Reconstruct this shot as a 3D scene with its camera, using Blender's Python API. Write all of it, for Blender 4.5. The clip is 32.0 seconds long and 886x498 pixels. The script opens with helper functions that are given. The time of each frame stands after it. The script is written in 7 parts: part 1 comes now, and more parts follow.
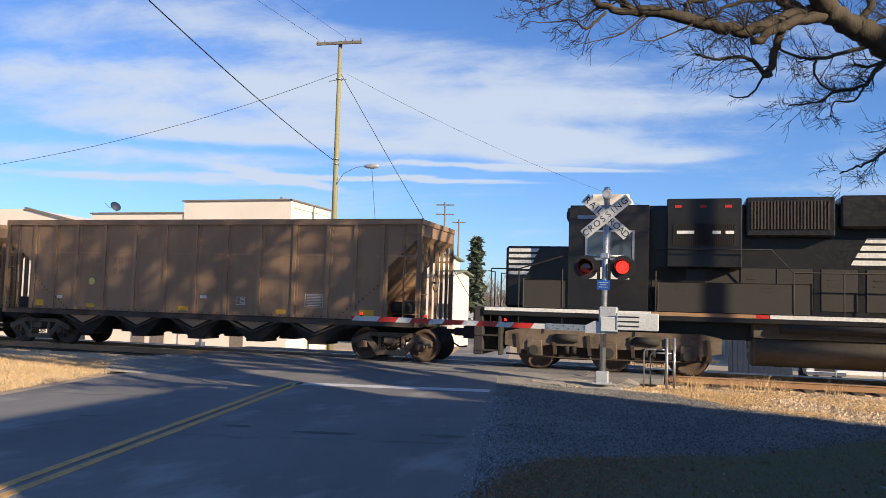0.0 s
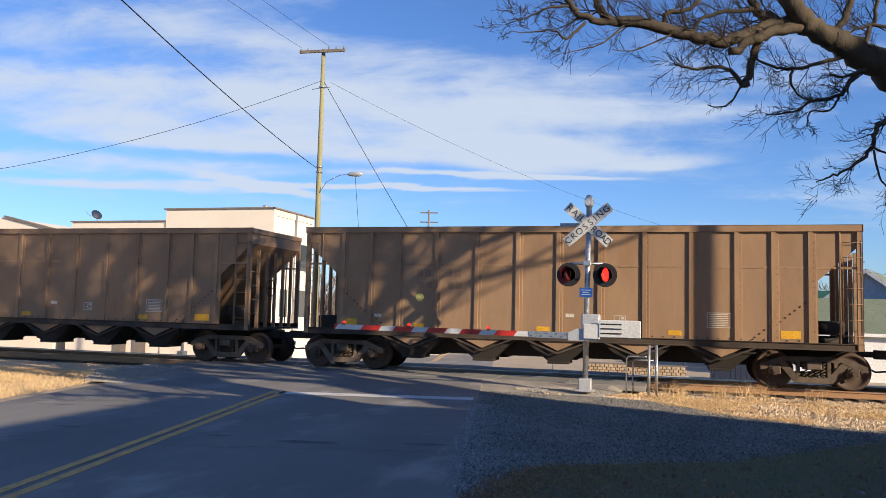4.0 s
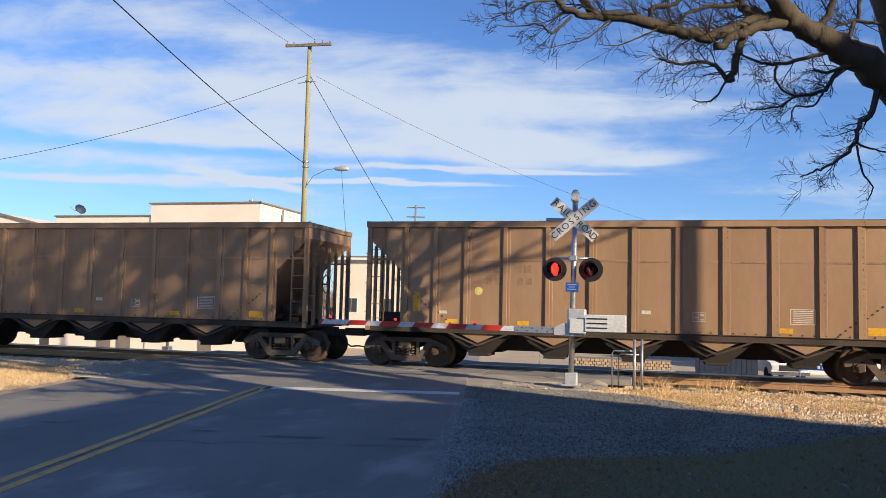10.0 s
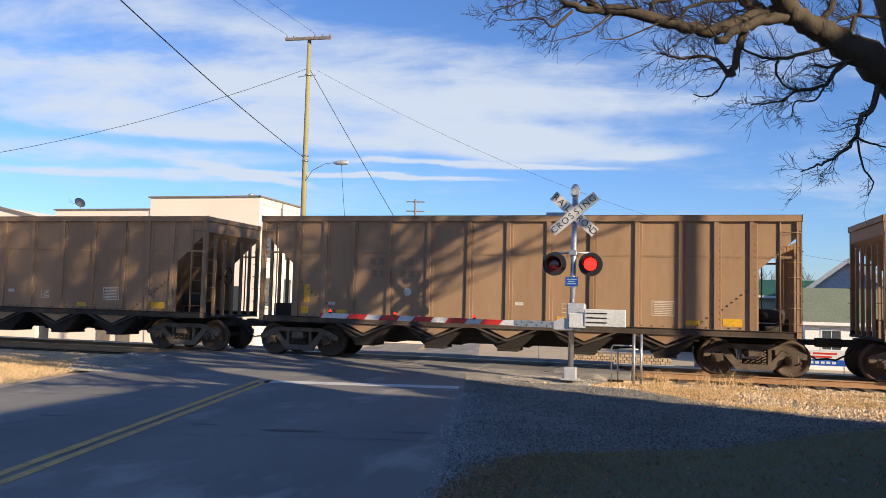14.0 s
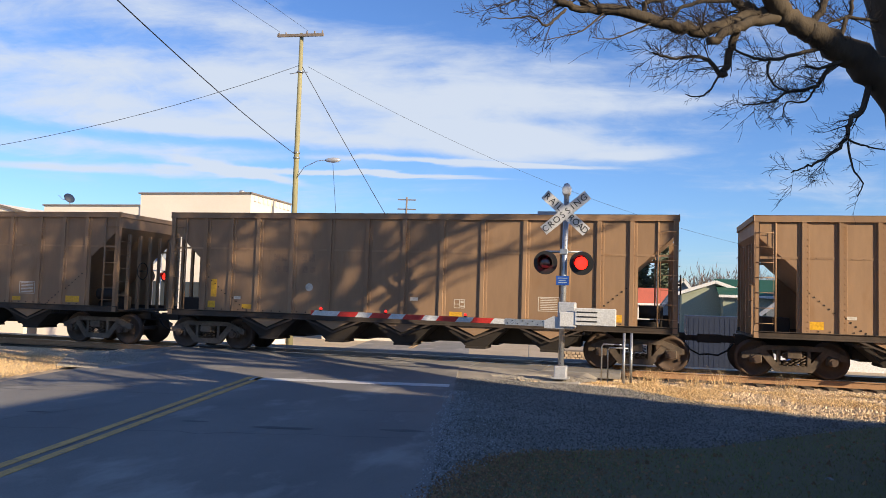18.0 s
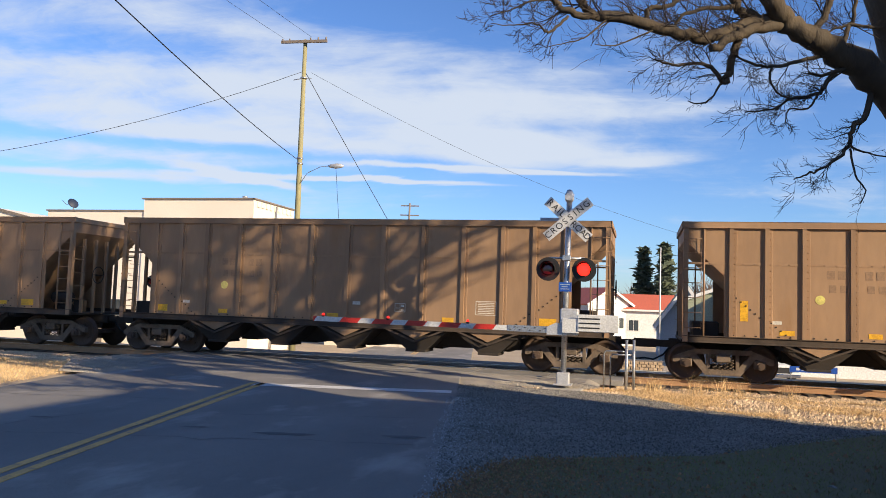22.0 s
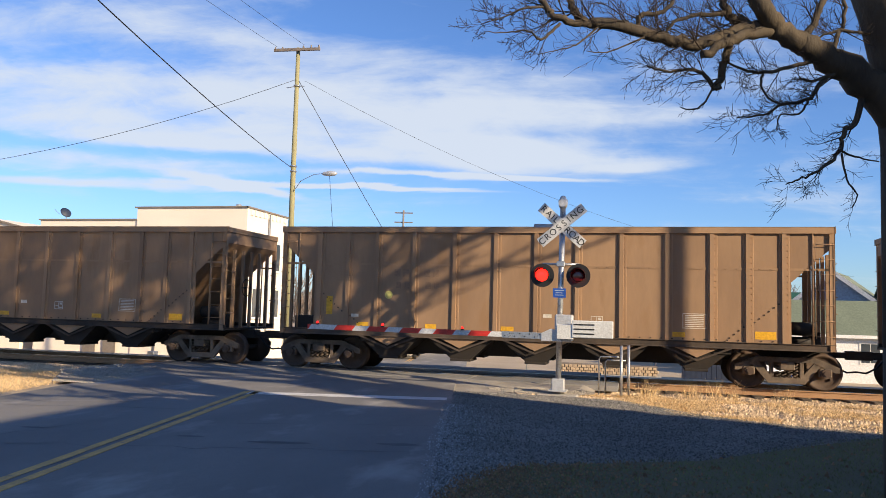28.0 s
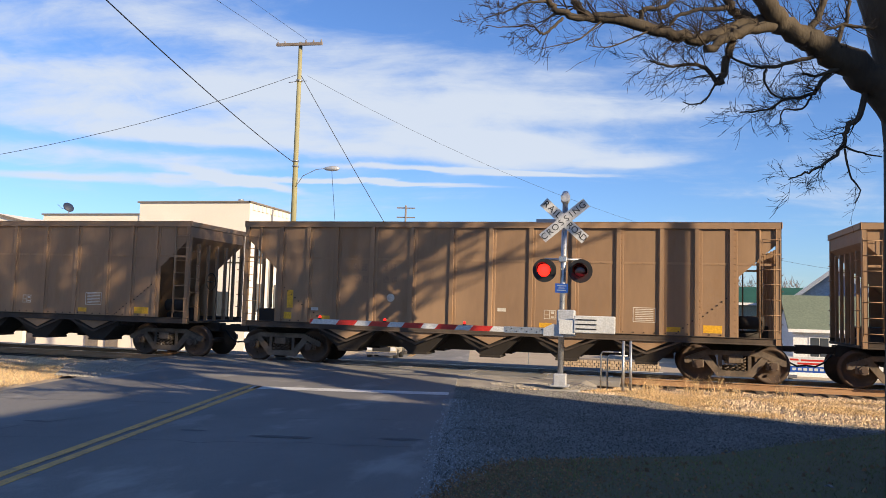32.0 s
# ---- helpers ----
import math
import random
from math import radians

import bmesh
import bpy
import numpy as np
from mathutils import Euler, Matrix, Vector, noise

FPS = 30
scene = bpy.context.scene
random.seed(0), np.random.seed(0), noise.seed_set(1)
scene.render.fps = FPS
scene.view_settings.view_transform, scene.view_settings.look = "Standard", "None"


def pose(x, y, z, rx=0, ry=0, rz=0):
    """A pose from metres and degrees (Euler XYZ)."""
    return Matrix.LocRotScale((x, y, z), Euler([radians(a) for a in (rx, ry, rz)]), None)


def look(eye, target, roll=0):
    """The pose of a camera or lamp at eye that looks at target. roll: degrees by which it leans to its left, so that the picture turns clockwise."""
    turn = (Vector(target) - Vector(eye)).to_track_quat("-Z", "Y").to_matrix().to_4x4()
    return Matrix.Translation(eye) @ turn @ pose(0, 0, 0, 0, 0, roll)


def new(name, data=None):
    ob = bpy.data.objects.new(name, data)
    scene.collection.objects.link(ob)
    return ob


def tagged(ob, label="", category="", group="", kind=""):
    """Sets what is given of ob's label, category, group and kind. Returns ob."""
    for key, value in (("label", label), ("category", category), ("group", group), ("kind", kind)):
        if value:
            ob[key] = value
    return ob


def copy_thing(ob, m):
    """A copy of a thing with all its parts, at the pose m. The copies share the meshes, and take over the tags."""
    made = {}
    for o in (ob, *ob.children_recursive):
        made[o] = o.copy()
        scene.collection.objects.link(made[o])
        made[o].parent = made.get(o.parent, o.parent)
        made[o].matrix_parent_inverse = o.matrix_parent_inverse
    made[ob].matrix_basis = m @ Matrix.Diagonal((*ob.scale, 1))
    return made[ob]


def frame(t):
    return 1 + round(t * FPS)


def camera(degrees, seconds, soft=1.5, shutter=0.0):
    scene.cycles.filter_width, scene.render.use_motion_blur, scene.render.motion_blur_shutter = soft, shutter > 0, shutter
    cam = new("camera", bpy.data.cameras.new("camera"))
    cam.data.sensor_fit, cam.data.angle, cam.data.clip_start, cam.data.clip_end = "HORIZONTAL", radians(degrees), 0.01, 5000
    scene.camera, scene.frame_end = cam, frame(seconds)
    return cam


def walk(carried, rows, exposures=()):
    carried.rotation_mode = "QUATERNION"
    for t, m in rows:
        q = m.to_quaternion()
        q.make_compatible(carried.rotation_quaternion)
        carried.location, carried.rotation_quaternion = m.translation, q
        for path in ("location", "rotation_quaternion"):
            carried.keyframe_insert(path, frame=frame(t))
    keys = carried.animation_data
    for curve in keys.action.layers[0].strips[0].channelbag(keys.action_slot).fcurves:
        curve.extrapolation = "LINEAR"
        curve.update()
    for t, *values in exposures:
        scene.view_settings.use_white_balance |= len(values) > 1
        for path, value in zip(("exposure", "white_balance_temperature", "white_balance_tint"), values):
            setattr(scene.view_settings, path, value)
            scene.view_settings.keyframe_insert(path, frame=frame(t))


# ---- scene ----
# Camera, carried by hand at the roadside
cam = camera(59.0, 32.0, soft=0.7)
PATH = [
    (0, (-0.878, -21.953, 1.764), (-6.679, -2.857, 3.066), 1.60),
    (0.5, (-0.878, -21.950, 1.766), (-6.540, -2.813, 3.076), 1.45),
    (1, (-0.872, -21.950, 1.768), (-6.482, -2.801, 3.132), 1.35),
    (1.5, (-0.855, -21.964, 1.768), (-6.430, -2.813, 3.229), 1.31),
    (2, (-0.849, -21.962, 1.766), (-6.343, -2.791, 3.287), 1.30),
    (2.5, (-0.855, -21.965, 1.764), (-6.336, -2.792, 3.303), 1.30),
    (3, (-0.852, -21.957, 1.770), (-6.327, -2.783, 3.311), 1.28),
    (3.5, (-0.854, -21.962, 1.771), (-6.303, -2.779, 3.295), 1.33),
    (5.5, (-0.848, -21.964, 1.764), (-6.146, -2.737, 3.262), 1.38),
    (6, (-0.848, -21.963, 1.766), (-6.113, -2.727, 3.264), 1.32),
    (6.5, (-0.843, -21.957, 1.766), (-6.086, -2.713, 3.248), 1.20),
    (7, (-0.840, -21.961, 1.767), (-6.070, -2.712, 3.231), 1.06),
    (7.5, (-0.832, -21.966, 1.768), (-6.087, -2.724, 3.221), 1.04),
    (8, (-0.830, -21.963, 1.767), (-6.101, -2.724, 3.221), 1.12),
    (8.5, (-0.839, -21.968, 1.766), (-6.075, -2.720, 3.215), 1.28),
    (9, (-0.844, -21.961, 1.765), (-6.037, -2.701, 3.204), 1.32),
    (9.5, (-0.847, -21.957, 1.765), (-5.982, -2.679, 3.185), 1.21),
    (10, (-0.846, -21.947, 1.767), (-5.933, -2.655, 3.155), 1.34),
    (10.5, (-0.844, -21.953, 1.765), (-5.938, -2.658, 3.095), 1.44),
    (11, (-0.847, -21.950, 1.766), (-5.917, -2.646, 3.042), 1.37),
    (11.5, (-0.845, -21.949, 1.766), (-5.896, -2.637, 3.017), 1.38),
    (12, (-0.845, -21.959, 1.763), (-5.900, -2.647, 2.992), 1.39),
    (12.5, (-0.847, -21.952, 1.759), (-5.936, -2.649, 2.977), 1.46),
    (13, (-0.847, -21.947, 1.759), (-5.946, -2.646, 2.975), 1.47),
    (13.5, (-0.852, -21.941, 1.763), (-5.929, -2.636, 3.001), 1.41),
    (14, (-0.853, -21.947, 1.765), (-5.926, -2.641, 3.009), 1.46),
    (14.5, (-0.853, -21.948, 1.763), (-5.955, -2.649, 3.001), 1.62),
    (16.5, (-0.865, -21.944, 1.759), (-5.791, -2.596, 2.952), 1.79),
    (17, (-0.859, -21.943, 1.762), (-5.724, -2.581, 2.953), 1.88),
    (17.5, (-0.855, -21.951, 1.760), (-5.706, -2.584, 2.936), 1.80),
    (18, (-0.859, -21.948, 1.762), (-5.710, -2.582, 2.968), 1.79),
    (18.5, (-0.867, -21.951, 1.763), (-5.746, -2.599, 3.069), 1.93),
    (19, (-0.864, -21.959, 1.763), (-5.762, -2.617, 3.129), 1.96),
    (19.5, (-0.854, -21.959, 1.761), (-5.768, -2.621, 3.139), 1.93),
    (20, (-0.849, -21.954, 1.763), (-5.784, -2.622, 3.144), 1.82),
    (20.5, (-0.844, -21.945, 1.760), (-5.786, -2.614, 3.131), 1.87),
    (21, (-0.852, -21.941, 1.759), (-5.803, -2.612, 3.121), 1.98),
    (21.5, (-0.853, -21.943, 1.760), (-5.803, -2.613, 3.119), 1.94),
    (22, (-0.851, -21.949, 1.761), (-5.776, -2.612, 3.120), 1.96),
    (22.5, (-0.854, -21.947, 1.765), (-5.732, -2.599, 3.133), 1.95),
    (23, (-0.852, -21.950, 1.762), (-5.700, -2.595, 3.144), 1.85),
    (23.5, (-0.851, -21.948, 1.760), (-5.700, -2.594, 3.136), 1.79),
    (24, (-0.852, -21.955, 1.761), (-5.702, -2.600, 3.123), 1.81),
    (24.5, (-0.848, -21.958, 1.761), (-5.700, -2.607, 3.175), 1.73),
    (25, (-0.853, -21.958, 1.759), (-5.665, -2.603, 3.251), 1.61),
    (25.5, (-0.855, -21.961, 1.761), (-5.645, -2.604, 3.301), 1.50),
    (27.5, (-0.849, -21.951, 1.766), (-5.641, -2.597, 3.327), 1.45),
    (28, (-0.850, -21.952, 1.763), (-5.632, -2.593, 3.300), 1.54),
    (28.5, (-0.848, -21.948, 1.761), (-5.607, -2.582, 3.281), 1.56),
    (29, (-0.845, -21.947, 1.761), (-5.579, -2.573, 3.259), 1.56),
    (29.5, (-0.846, -21.949, 1.761), (-5.601, -2.578, 3.231), 1.56),
    (30, (-0.845, -21.938, 1.764), (-5.652, -2.579, 3.218), 1.58),
    (30.5, (-0.841, -21.945, 1.765), (-5.664, -2.587, 3.194), 1.51),
    (31, (-0.843, -21.945, 1.764), (-5.661, -2.586, 3.186), 1.49),
    (31.5, (-0.848, -21.944, 1.764), (-5.663, -2.585, 3.189), 1.52),
    (32, (-0.849, -21.952, 1.760), (-5.685, -2.597, 3.172), 1.63),
]
walk(cam, [(t, look(eye, target, roll)) for t, eye, target, roll in PATH], exposures=((0.0, 0.54, 6000, 10), (12.0, 0.60, 6150, 10), (32.0, 0.66, 6300, 10)))

# ---- light ----
SUN_EL = radians(21)  # low winter sun, behind and to the right
sun_to = Vector((0.8829 * math.cos(SUN_EL), -0.4695 * math.cos(SUN_EL), math.sin(SUN_EL)))
world = bpy.data.worlds.new("sky_world")
scene.world = world
world.use_nodes = True
wt = world.node_tree
wt.nodes.clear()


def wnode(kind, **inputs):
    n = wt.nodes.new(kind)
    for k, v in inputs.items():
        n.inputs[k].default_value = v
    return n


def wlink(a, b):
    wt.links.new(a, b)


BANKS = (
    (-0.03, 0.265, 0.25, 0.10, -4, 0.34),
    (0.11, 0.205, 0.20, 0.028, -3, 0.36),
    (0.22, 0.262, 0.26, 0.020, 2, 0.24),
    (-0.42, 0.275, 0.32, 0.040, -2, 0.33),
    (-0.44, 0.178, 0.30, 0.016, -1, 0.28),
    (-0.12, 0.152, 0.24, 0.0050, -1, 0.55),
    (-0.24, 0.148, 0.10, 0.0085, -12, 0.50),
    (0.06, 0.174, 0.20, 0.0050, 0, 0.55),
    (0.42, 0.345, 0.22, 0.05, -3, 0.20),
    (-0.30, 0.355, 0.16, 0.036, -6, 0.24),
    (0.27, 0.198, 0.09, 0.010, 5, 0.20),
    (-0.40, 0.226, 0.30, 0.024, -2, 0.30),
    (-0.20, 0.200, 0.30, 0.012, -3, 0.26),
    (-0.42, 0.150, 0.22, 0.008, -1, 0.34),
)


def build_sky():
    sky = wt.nodes.new("ShaderNodeTexSky")
    sky.sky_type, sky.sun_disc = "NISHITA", False
    sky.sun_elevation, sky.sun_rotation = SUN_EL, math.atan2(sun_to.x, sun_to.y)
    sky.air_density, sky.dust_density, sky.ozone_density = 1.0, 0.3, 3.0
    co = wt.nodes.new("ShaderNodeTexCoord")
    sep = wt.nodes.new("ShaderNodeSeparateXYZ")
    wlink(co.outputs["Generated"], sep.inputs[0])
    # high thin cloud: the view ray met with a flat sheet overhead
    up = wt.nodes.new("ShaderNodeMath")
    up.operation = "MAXIMUM"
    wlink(sep.outputs["Z"], up.inputs[0])
    up.inputs[1].default_value = 0.015
    lift = wt.nodes.new("ShaderNodeMath")
    lift.operation = "ADD"
    wlink(up.outputs[0], lift.inputs[0])
    lift.inputs[1].default_value = 0.10
    plane = []
    for axis in "XY":
        d = wt.nodes.new("ShaderNodeMath")
        d.operation = "DIVIDE"
        wlink(sep.outputs[axis], d.inputs[0])
        wlink(lift.outputs[0], d.inputs[1])
        plane.append(d)
    comb = wt.nodes.new("ShaderNodeCombineXYZ")
    wlink(plane[0].outputs[0], comb.inputs[0])
    wlink(plane[1].outputs[0], comb.inputs[1])

    def curve(value, lo, hi, to_lo, to_hi):
        r = wt.nodes.new("ShaderNodeMapRange")
        r.interpolation_type = "SMOOTHSTEP"
        for k, v in zip(("From Min", "From Max", "To Min", "To Max"), (lo, hi, to_lo, to_hi)):
            r.inputs[k].default_value = v
        wlink(value, r.inputs["Value"])
        return r.outputs["Result"]

    def combine(a, b, kind="ADD"):
        m = wt.nodes.new("ShaderNodeMath")
        m.operation = kind
        for k, v in enumerate((a, b)):
            if isinstance(v, float):
                m.inputs[k].default_value = v
            else:
                wlink(v, m.inputs[k])
        return m.outputs[0]

    def wisps(scale, stretch, turn, shift, detail, warp):
        m = wt.nodes.new("ShaderNodeMapping")
        m.inputs["Location"].default_value = shift
        m.inputs["Rotation"].default_value = (0, 0, radians(turn))
        m.inputs["Scale"].default_value = stretch
        wlink(comb.outputs[0], m.inputs["Vector"])
        n = wnode("ShaderNodeTexNoise", Scale=scale, Detail=detail, Roughness=0.58, Distortion=warp)
        wlink(m.outputs[0], n.inputs["Vector"])
        return n.outputs["Fac"], n.outputs["Color"]

    # sky north of the track as a flat picture plane: banks of cloud lie on it
    ahead = wt.nodes.new("ShaderNodeVectorMath")
    ahead.operation = "DOT_PRODUCT"
    ahead.inputs[1].default_value = (-0.26, 0.966, 0)
    wlink(co.outputs["Generated"], ahead.inputs[0])
    across = wt.nodes.new("ShaderNodeVectorMath")
    across.operation = "DOT_PRODUCT"
    across.inputs[1].default_value = (0.966, 0.26, 0)
    wlink(co.outputs["Generated"], across.inputs[0])
    deep = combine(ahead.outputs["Value"], 0.04, "MAXIMUM")
    flat = wt.nodes.new("ShaderNodeCombineXYZ")
    wlink(combine(across.outputs["Value"], deep, "DIVIDE"), flat.inputs[0])
    wlink(combine(sep.outputs["Z"], deep, "DIVIDE"), flat.inputs[1])
    fac, tone = wisps(1.1, (0.55, 1.0, 1), 8, (2.3, 1.4, 0), 8.0, 0.7)
    fine, _ = wisps(1.7, (0.22, 1.5, 1), 6, (0.7, 3.1, 0), 9.0, 0.4)
    warp = wt.nodes.new("ShaderNodeVectorMath")
    warp.operation = "MULTIPLY_ADD"
    wlink(tone, warp.inputs[0])
    warp.inputs[1].default_value = (0.16, 0.045, 0)
    wlink(flat.outputs[0], warp.inputs[2])
    total = combine(combine(fac, 0.45, "MULTIPLY"), combine(fine, 0.40, "MULTIPLY"))
    # drawn-out fibres and small puffs within the banks
    for scale, stretch, turn, weight in ((7.0, (0.45, 1.5, 1), -9, 0.30), (17.0, (0.6, 1.6, 1), 7, 0.20)):
        m = wt.nodes.new("ShaderNodeMapping")
        m.inputs["Rotation"].default_value = (0, 0, radians(turn))
        m.inputs["Scale"].default_value = stretch
        wlink(warp.outputs[0], m.inputs["Vector"])
        n = wnode("ShaderNodeTexNoise", Scale=scale, Detail=9.0, Roughness=0.62, Distortion=0.5)
        wlink(m.outputs[0], n.inputs["Vector"])
        total = combine(total, combine(combine(n.outputs["Fac"], -0.42, "ADD"), weight * 2.0, "MULTIPLY"))
    # banks: middle across and up, half width, half height, tilt, weight
    for cx, cy, w, h, turn, weight in BANKS:
        m = wt.nodes.new("ShaderNodeMapping")
        m.vector_type = "TEXTURE"
        m.inputs["Location"].default_value = (cx + 0.08, cy + 0.0225, 0)
        m.inputs["Rotation"].default_value = (0, 0, radians(turn))
        m.inputs["Scale"].default_value = (w, h, 1)
        wlink(warp.outputs[0], m.inputs["Vector"])
        ln = wt.nodes.new("ShaderNodeVectorMath")
        ln.operation = "LENGTH"
        wlink(m.outputs[0], ln.inputs[0])
        total = combine(total, curve(ln.outputs["Value"], 1.35, 0.15, 0.0, weight))
    amount_of = curve(total, 0.47, 0.92, 0.0, 0.92)
    # clear overhead, hazier towards the horizon
    high = wt.nodes.new("ShaderNodeMapRange")
    high.interpolation_type = "SMOOTHSTEP"
    high.inputs["From Min"].default_value, high.inputs["From Max"].default_value = 0.75, 0.36
    high.inputs["To Min"].default_value, high.inputs["To Max"].default_value = 0.40, 1.0
    wlink(sep.outputs["Z"], high.inputs["Value"])
    spread = wt.nodes.new("ShaderNodeMath")
    spread.operation = "MULTIPLY"
    wlink(amount_of, spread.inputs[0])
    wlink(high.outputs["Result"], spread.inputs[1])
    mix = wt.nodes.new("ShaderNodeMix")
    mix.data_type = "RGBA"
    wlink(spread.outputs[0], mix.inputs["Factor"])
    tint = wt.nodes.new("ShaderNodeMix")
    tint.data_type, tint.blend_type = "RGBA", "MULTIPLY"
    tint.inputs["Factor"].default_value = 1.0
    wlink(sky.outputs[0], tint.inputs["A"])
    tint.inputs["B"].default_value = (0.90, 1.09, 1.46, 1)
    wlink(tint.outputs["Result"], mix.inputs["A"])
    mix.inputs["B"].default_value = (6.25, 6.7, 7.35, 1)
    bg = wt.nodes.new("ShaderNodeBackground")
    bg.inputs["Strength"].default_value = 0.074
    wlink(mix.outputs["Result"], bg.inputs["Color"])
    out = wt.nodes.new("ShaderNodeOutputWorld")
    wlink(bg.outputs[0], out.inputs["Surface"])


build_sky()
sun = new("sun", bpy.data.lights.new("sun", "SUN"))
sun.data.energy, sun.data.angle, sun.data.color = 5.4, radians(0.55), (1.0, 0.79, 0.52)
sun.matrix_world = look(sun_to * 50, (0, 0, 0))

# ---- materials ----


def material(name, colour, rough=0.8, metal=0.0, second=None, fine=25.0, coarse=1.2, mix=0.5, bump=0.15, third=None, island=0.0, each=0.0, coords="Object", stretch=(1, 1, 1), spec=0.4, grain_by=(0.78, 1.12)):
    """Base colour mottled at two scales, with bump; each: variation from object to object, island: from piece to piece."""
    m = bpy.data.materials.new(name)
    m.use_nodes = True
    t = m.node_tree
    b = t.nodes["Principled BSDF"]
    b.inputs["Metallic"].default_value = metal
    b.inputs["Specular IOR Level"].default_value = spec
    tc = t.nodes.new("ShaderNodeTexCoord")
    mp = t.nodes.new("ShaderNodeMapping")
    mp.inputs["Scale"].default_value = stretch
    t.links.new(tc.outputs[coords], mp.inputs["Vector"])
    vec = mp.outputs[0]
    if each:
        info = t.nodes.new("ShaderNodeObjectInfo")
        off = t.nodes.new("ShaderNodeVectorMath")
        off.operation = "MULTIPLY_ADD"
        t.links.new(info.outputs["Random"], off.inputs[0])
        off.inputs[1].default_value = (37.0, 23.0, 11.0)
        t.links.new(vec, off.inputs[2])
        vec = off.outputs[0]

    def noise_at(scale, detail, lo, hi):
        n = t.nodes.new("ShaderNodeTexNoise")
        n.inputs["Scale"].default_value, n.inputs["Detail"].default_value, n.inputs["Roughness"].default_value = scale, detail, 0.6
        t.links.new(vec, n.inputs["Vector"])
        r = t.nodes.new("ShaderNodeMapRange")
        r.inputs["From Min"].default_value, r.inputs["From Max"].default_value = lo, hi
        t.links.new(n.outputs["Fac"], r.inputs["Value"])
        return n.outputs["Fac"], r.outputs["Result"]

    def blend(fac, a, c, kind="MIX", amount=None):
        x = t.nodes.new("ShaderNodeMix")
        x.data_type, x.blend_type = "RGBA", kind
        if amount is None:
            t.links.new(fac, x.inputs["Factor"])
        else:
            x.inputs["Factor"].default_value = amount
        for sock, v in (("A", a), ("B", c)):
            if isinstance(v, tuple):
                x.inputs[sock].default_value = (*v, 1)
            else:
                t.links.new(v, x.inputs[sock])
        return x.outputs["Result"]

    second = second or tuple(c * 0.6 for c in colour)
    raw, big = noise_at(coarse, 5.0, 0.38, 0.66)
    rawf, small = noise_at(fine, 6.0, 0.35, 0.7)
    scaled = t.nodes.new("ShaderNodeMath")
    scaled.operation = "MULTIPLY"
    t.links.new(big, scaled.inputs[0])
    scaled.inputs[1].default_value = mix
    col = blend(scaled.outputs[0], colour, second)
    grain = t.nodes.new("ShaderNodeMapRange")
    grain.inputs["To Min"].default_value, grain.inputs["To Max"].default_value = grain_by
    t.links.new(small, grain.inputs["Value"])
    gc = t.nodes.new("ShaderNodeCombineColor")
    for s in ("Red", "Green", "Blue"):
        t.links.new(grain.outputs["Result"], gc.inputs[s])
    col = blend(None, col, gc.outputs[0], "MULTIPLY", 1.0)
    if third:
        _, spots = noise_at(coarse * 3.1, 8.0, 0.56, 0.68)
        col = blend(spots, col, third)
    for amount, source in ((each, "obj"), (island, "geo")):
        if amount:
            n = t.nodes.new("ShaderNodeObjectInfo") if source == "obj" else t.nodes.new("ShaderNodeNewGeometry")
            o = n.outputs["Random"] if source == "obj" else n.outputs["Random Per Island"]
            r = t.nodes.new("ShaderNodeMapRange")
            r.inputs["To Min"].default_value, r.inputs["To Max"].default_value = 1 - amount, 1 + amount
            t.links.new(o, r.inputs["Value"])
            hs = t.nodes.new("ShaderNodeHueSaturation")
            t.links.new(r.outputs["Result"], hs.inputs["Value"])
            t.links.new(col, hs.inputs["Color"])
            col = hs.outputs["Color"]
    t.links.new(col, b.inputs["Base Color"])
    rr = t.nodes.new("ShaderNodeMapRange")
    rr.inputs["To Min"].default_value, rr.inputs["To Max"].default_value = max(0.05, rough - 0.12), min(1, rough + 0.12)
    t.links.new(small, rr.inputs["Value"])
    t.links.new(rr.outputs["Result"], b.inputs["Roughness"])
    if bump:
        bp = t.nodes.new("ShaderNodeBump")
        bp.inputs["Strength"].default_value = bump
        bp.inputs["Distance"].default_value = 0.02
        t.links.new(rawf, bp.inputs["Height"])
        t.links.new(bp.outputs[0], b.inputs["Normal"])
    return m


def glow(name, colour, strength):
    m = bpy.data.materials.new(name)
    m.use_nodes = True
    b = m.node_tree.nodes["Principled BSDF"]
    b.inputs["Base Color"].default_value = (*colour, 1)
    b.inputs["Emission Color"].default_value = (*colour, 1)
    b.inputs["Emission Strength"].default_value = strength
    b.inputs["Roughness"].default_value = 0.25
    return m


def glass(name, colour=(0.05, 0.06, 0.07), rough=0.06):
    m = bpy.data.materials.new(name)
    m.use_nodes = True
    b = m.node_tree.nodes["Principled BSDF"]
    b.inputs["Base Color"].default_value = (*colour, 1)
    b.inputs["Roughness"].default_value = rough
    b.inputs["Specular IOR Level"].default_value = 0.8
    return m


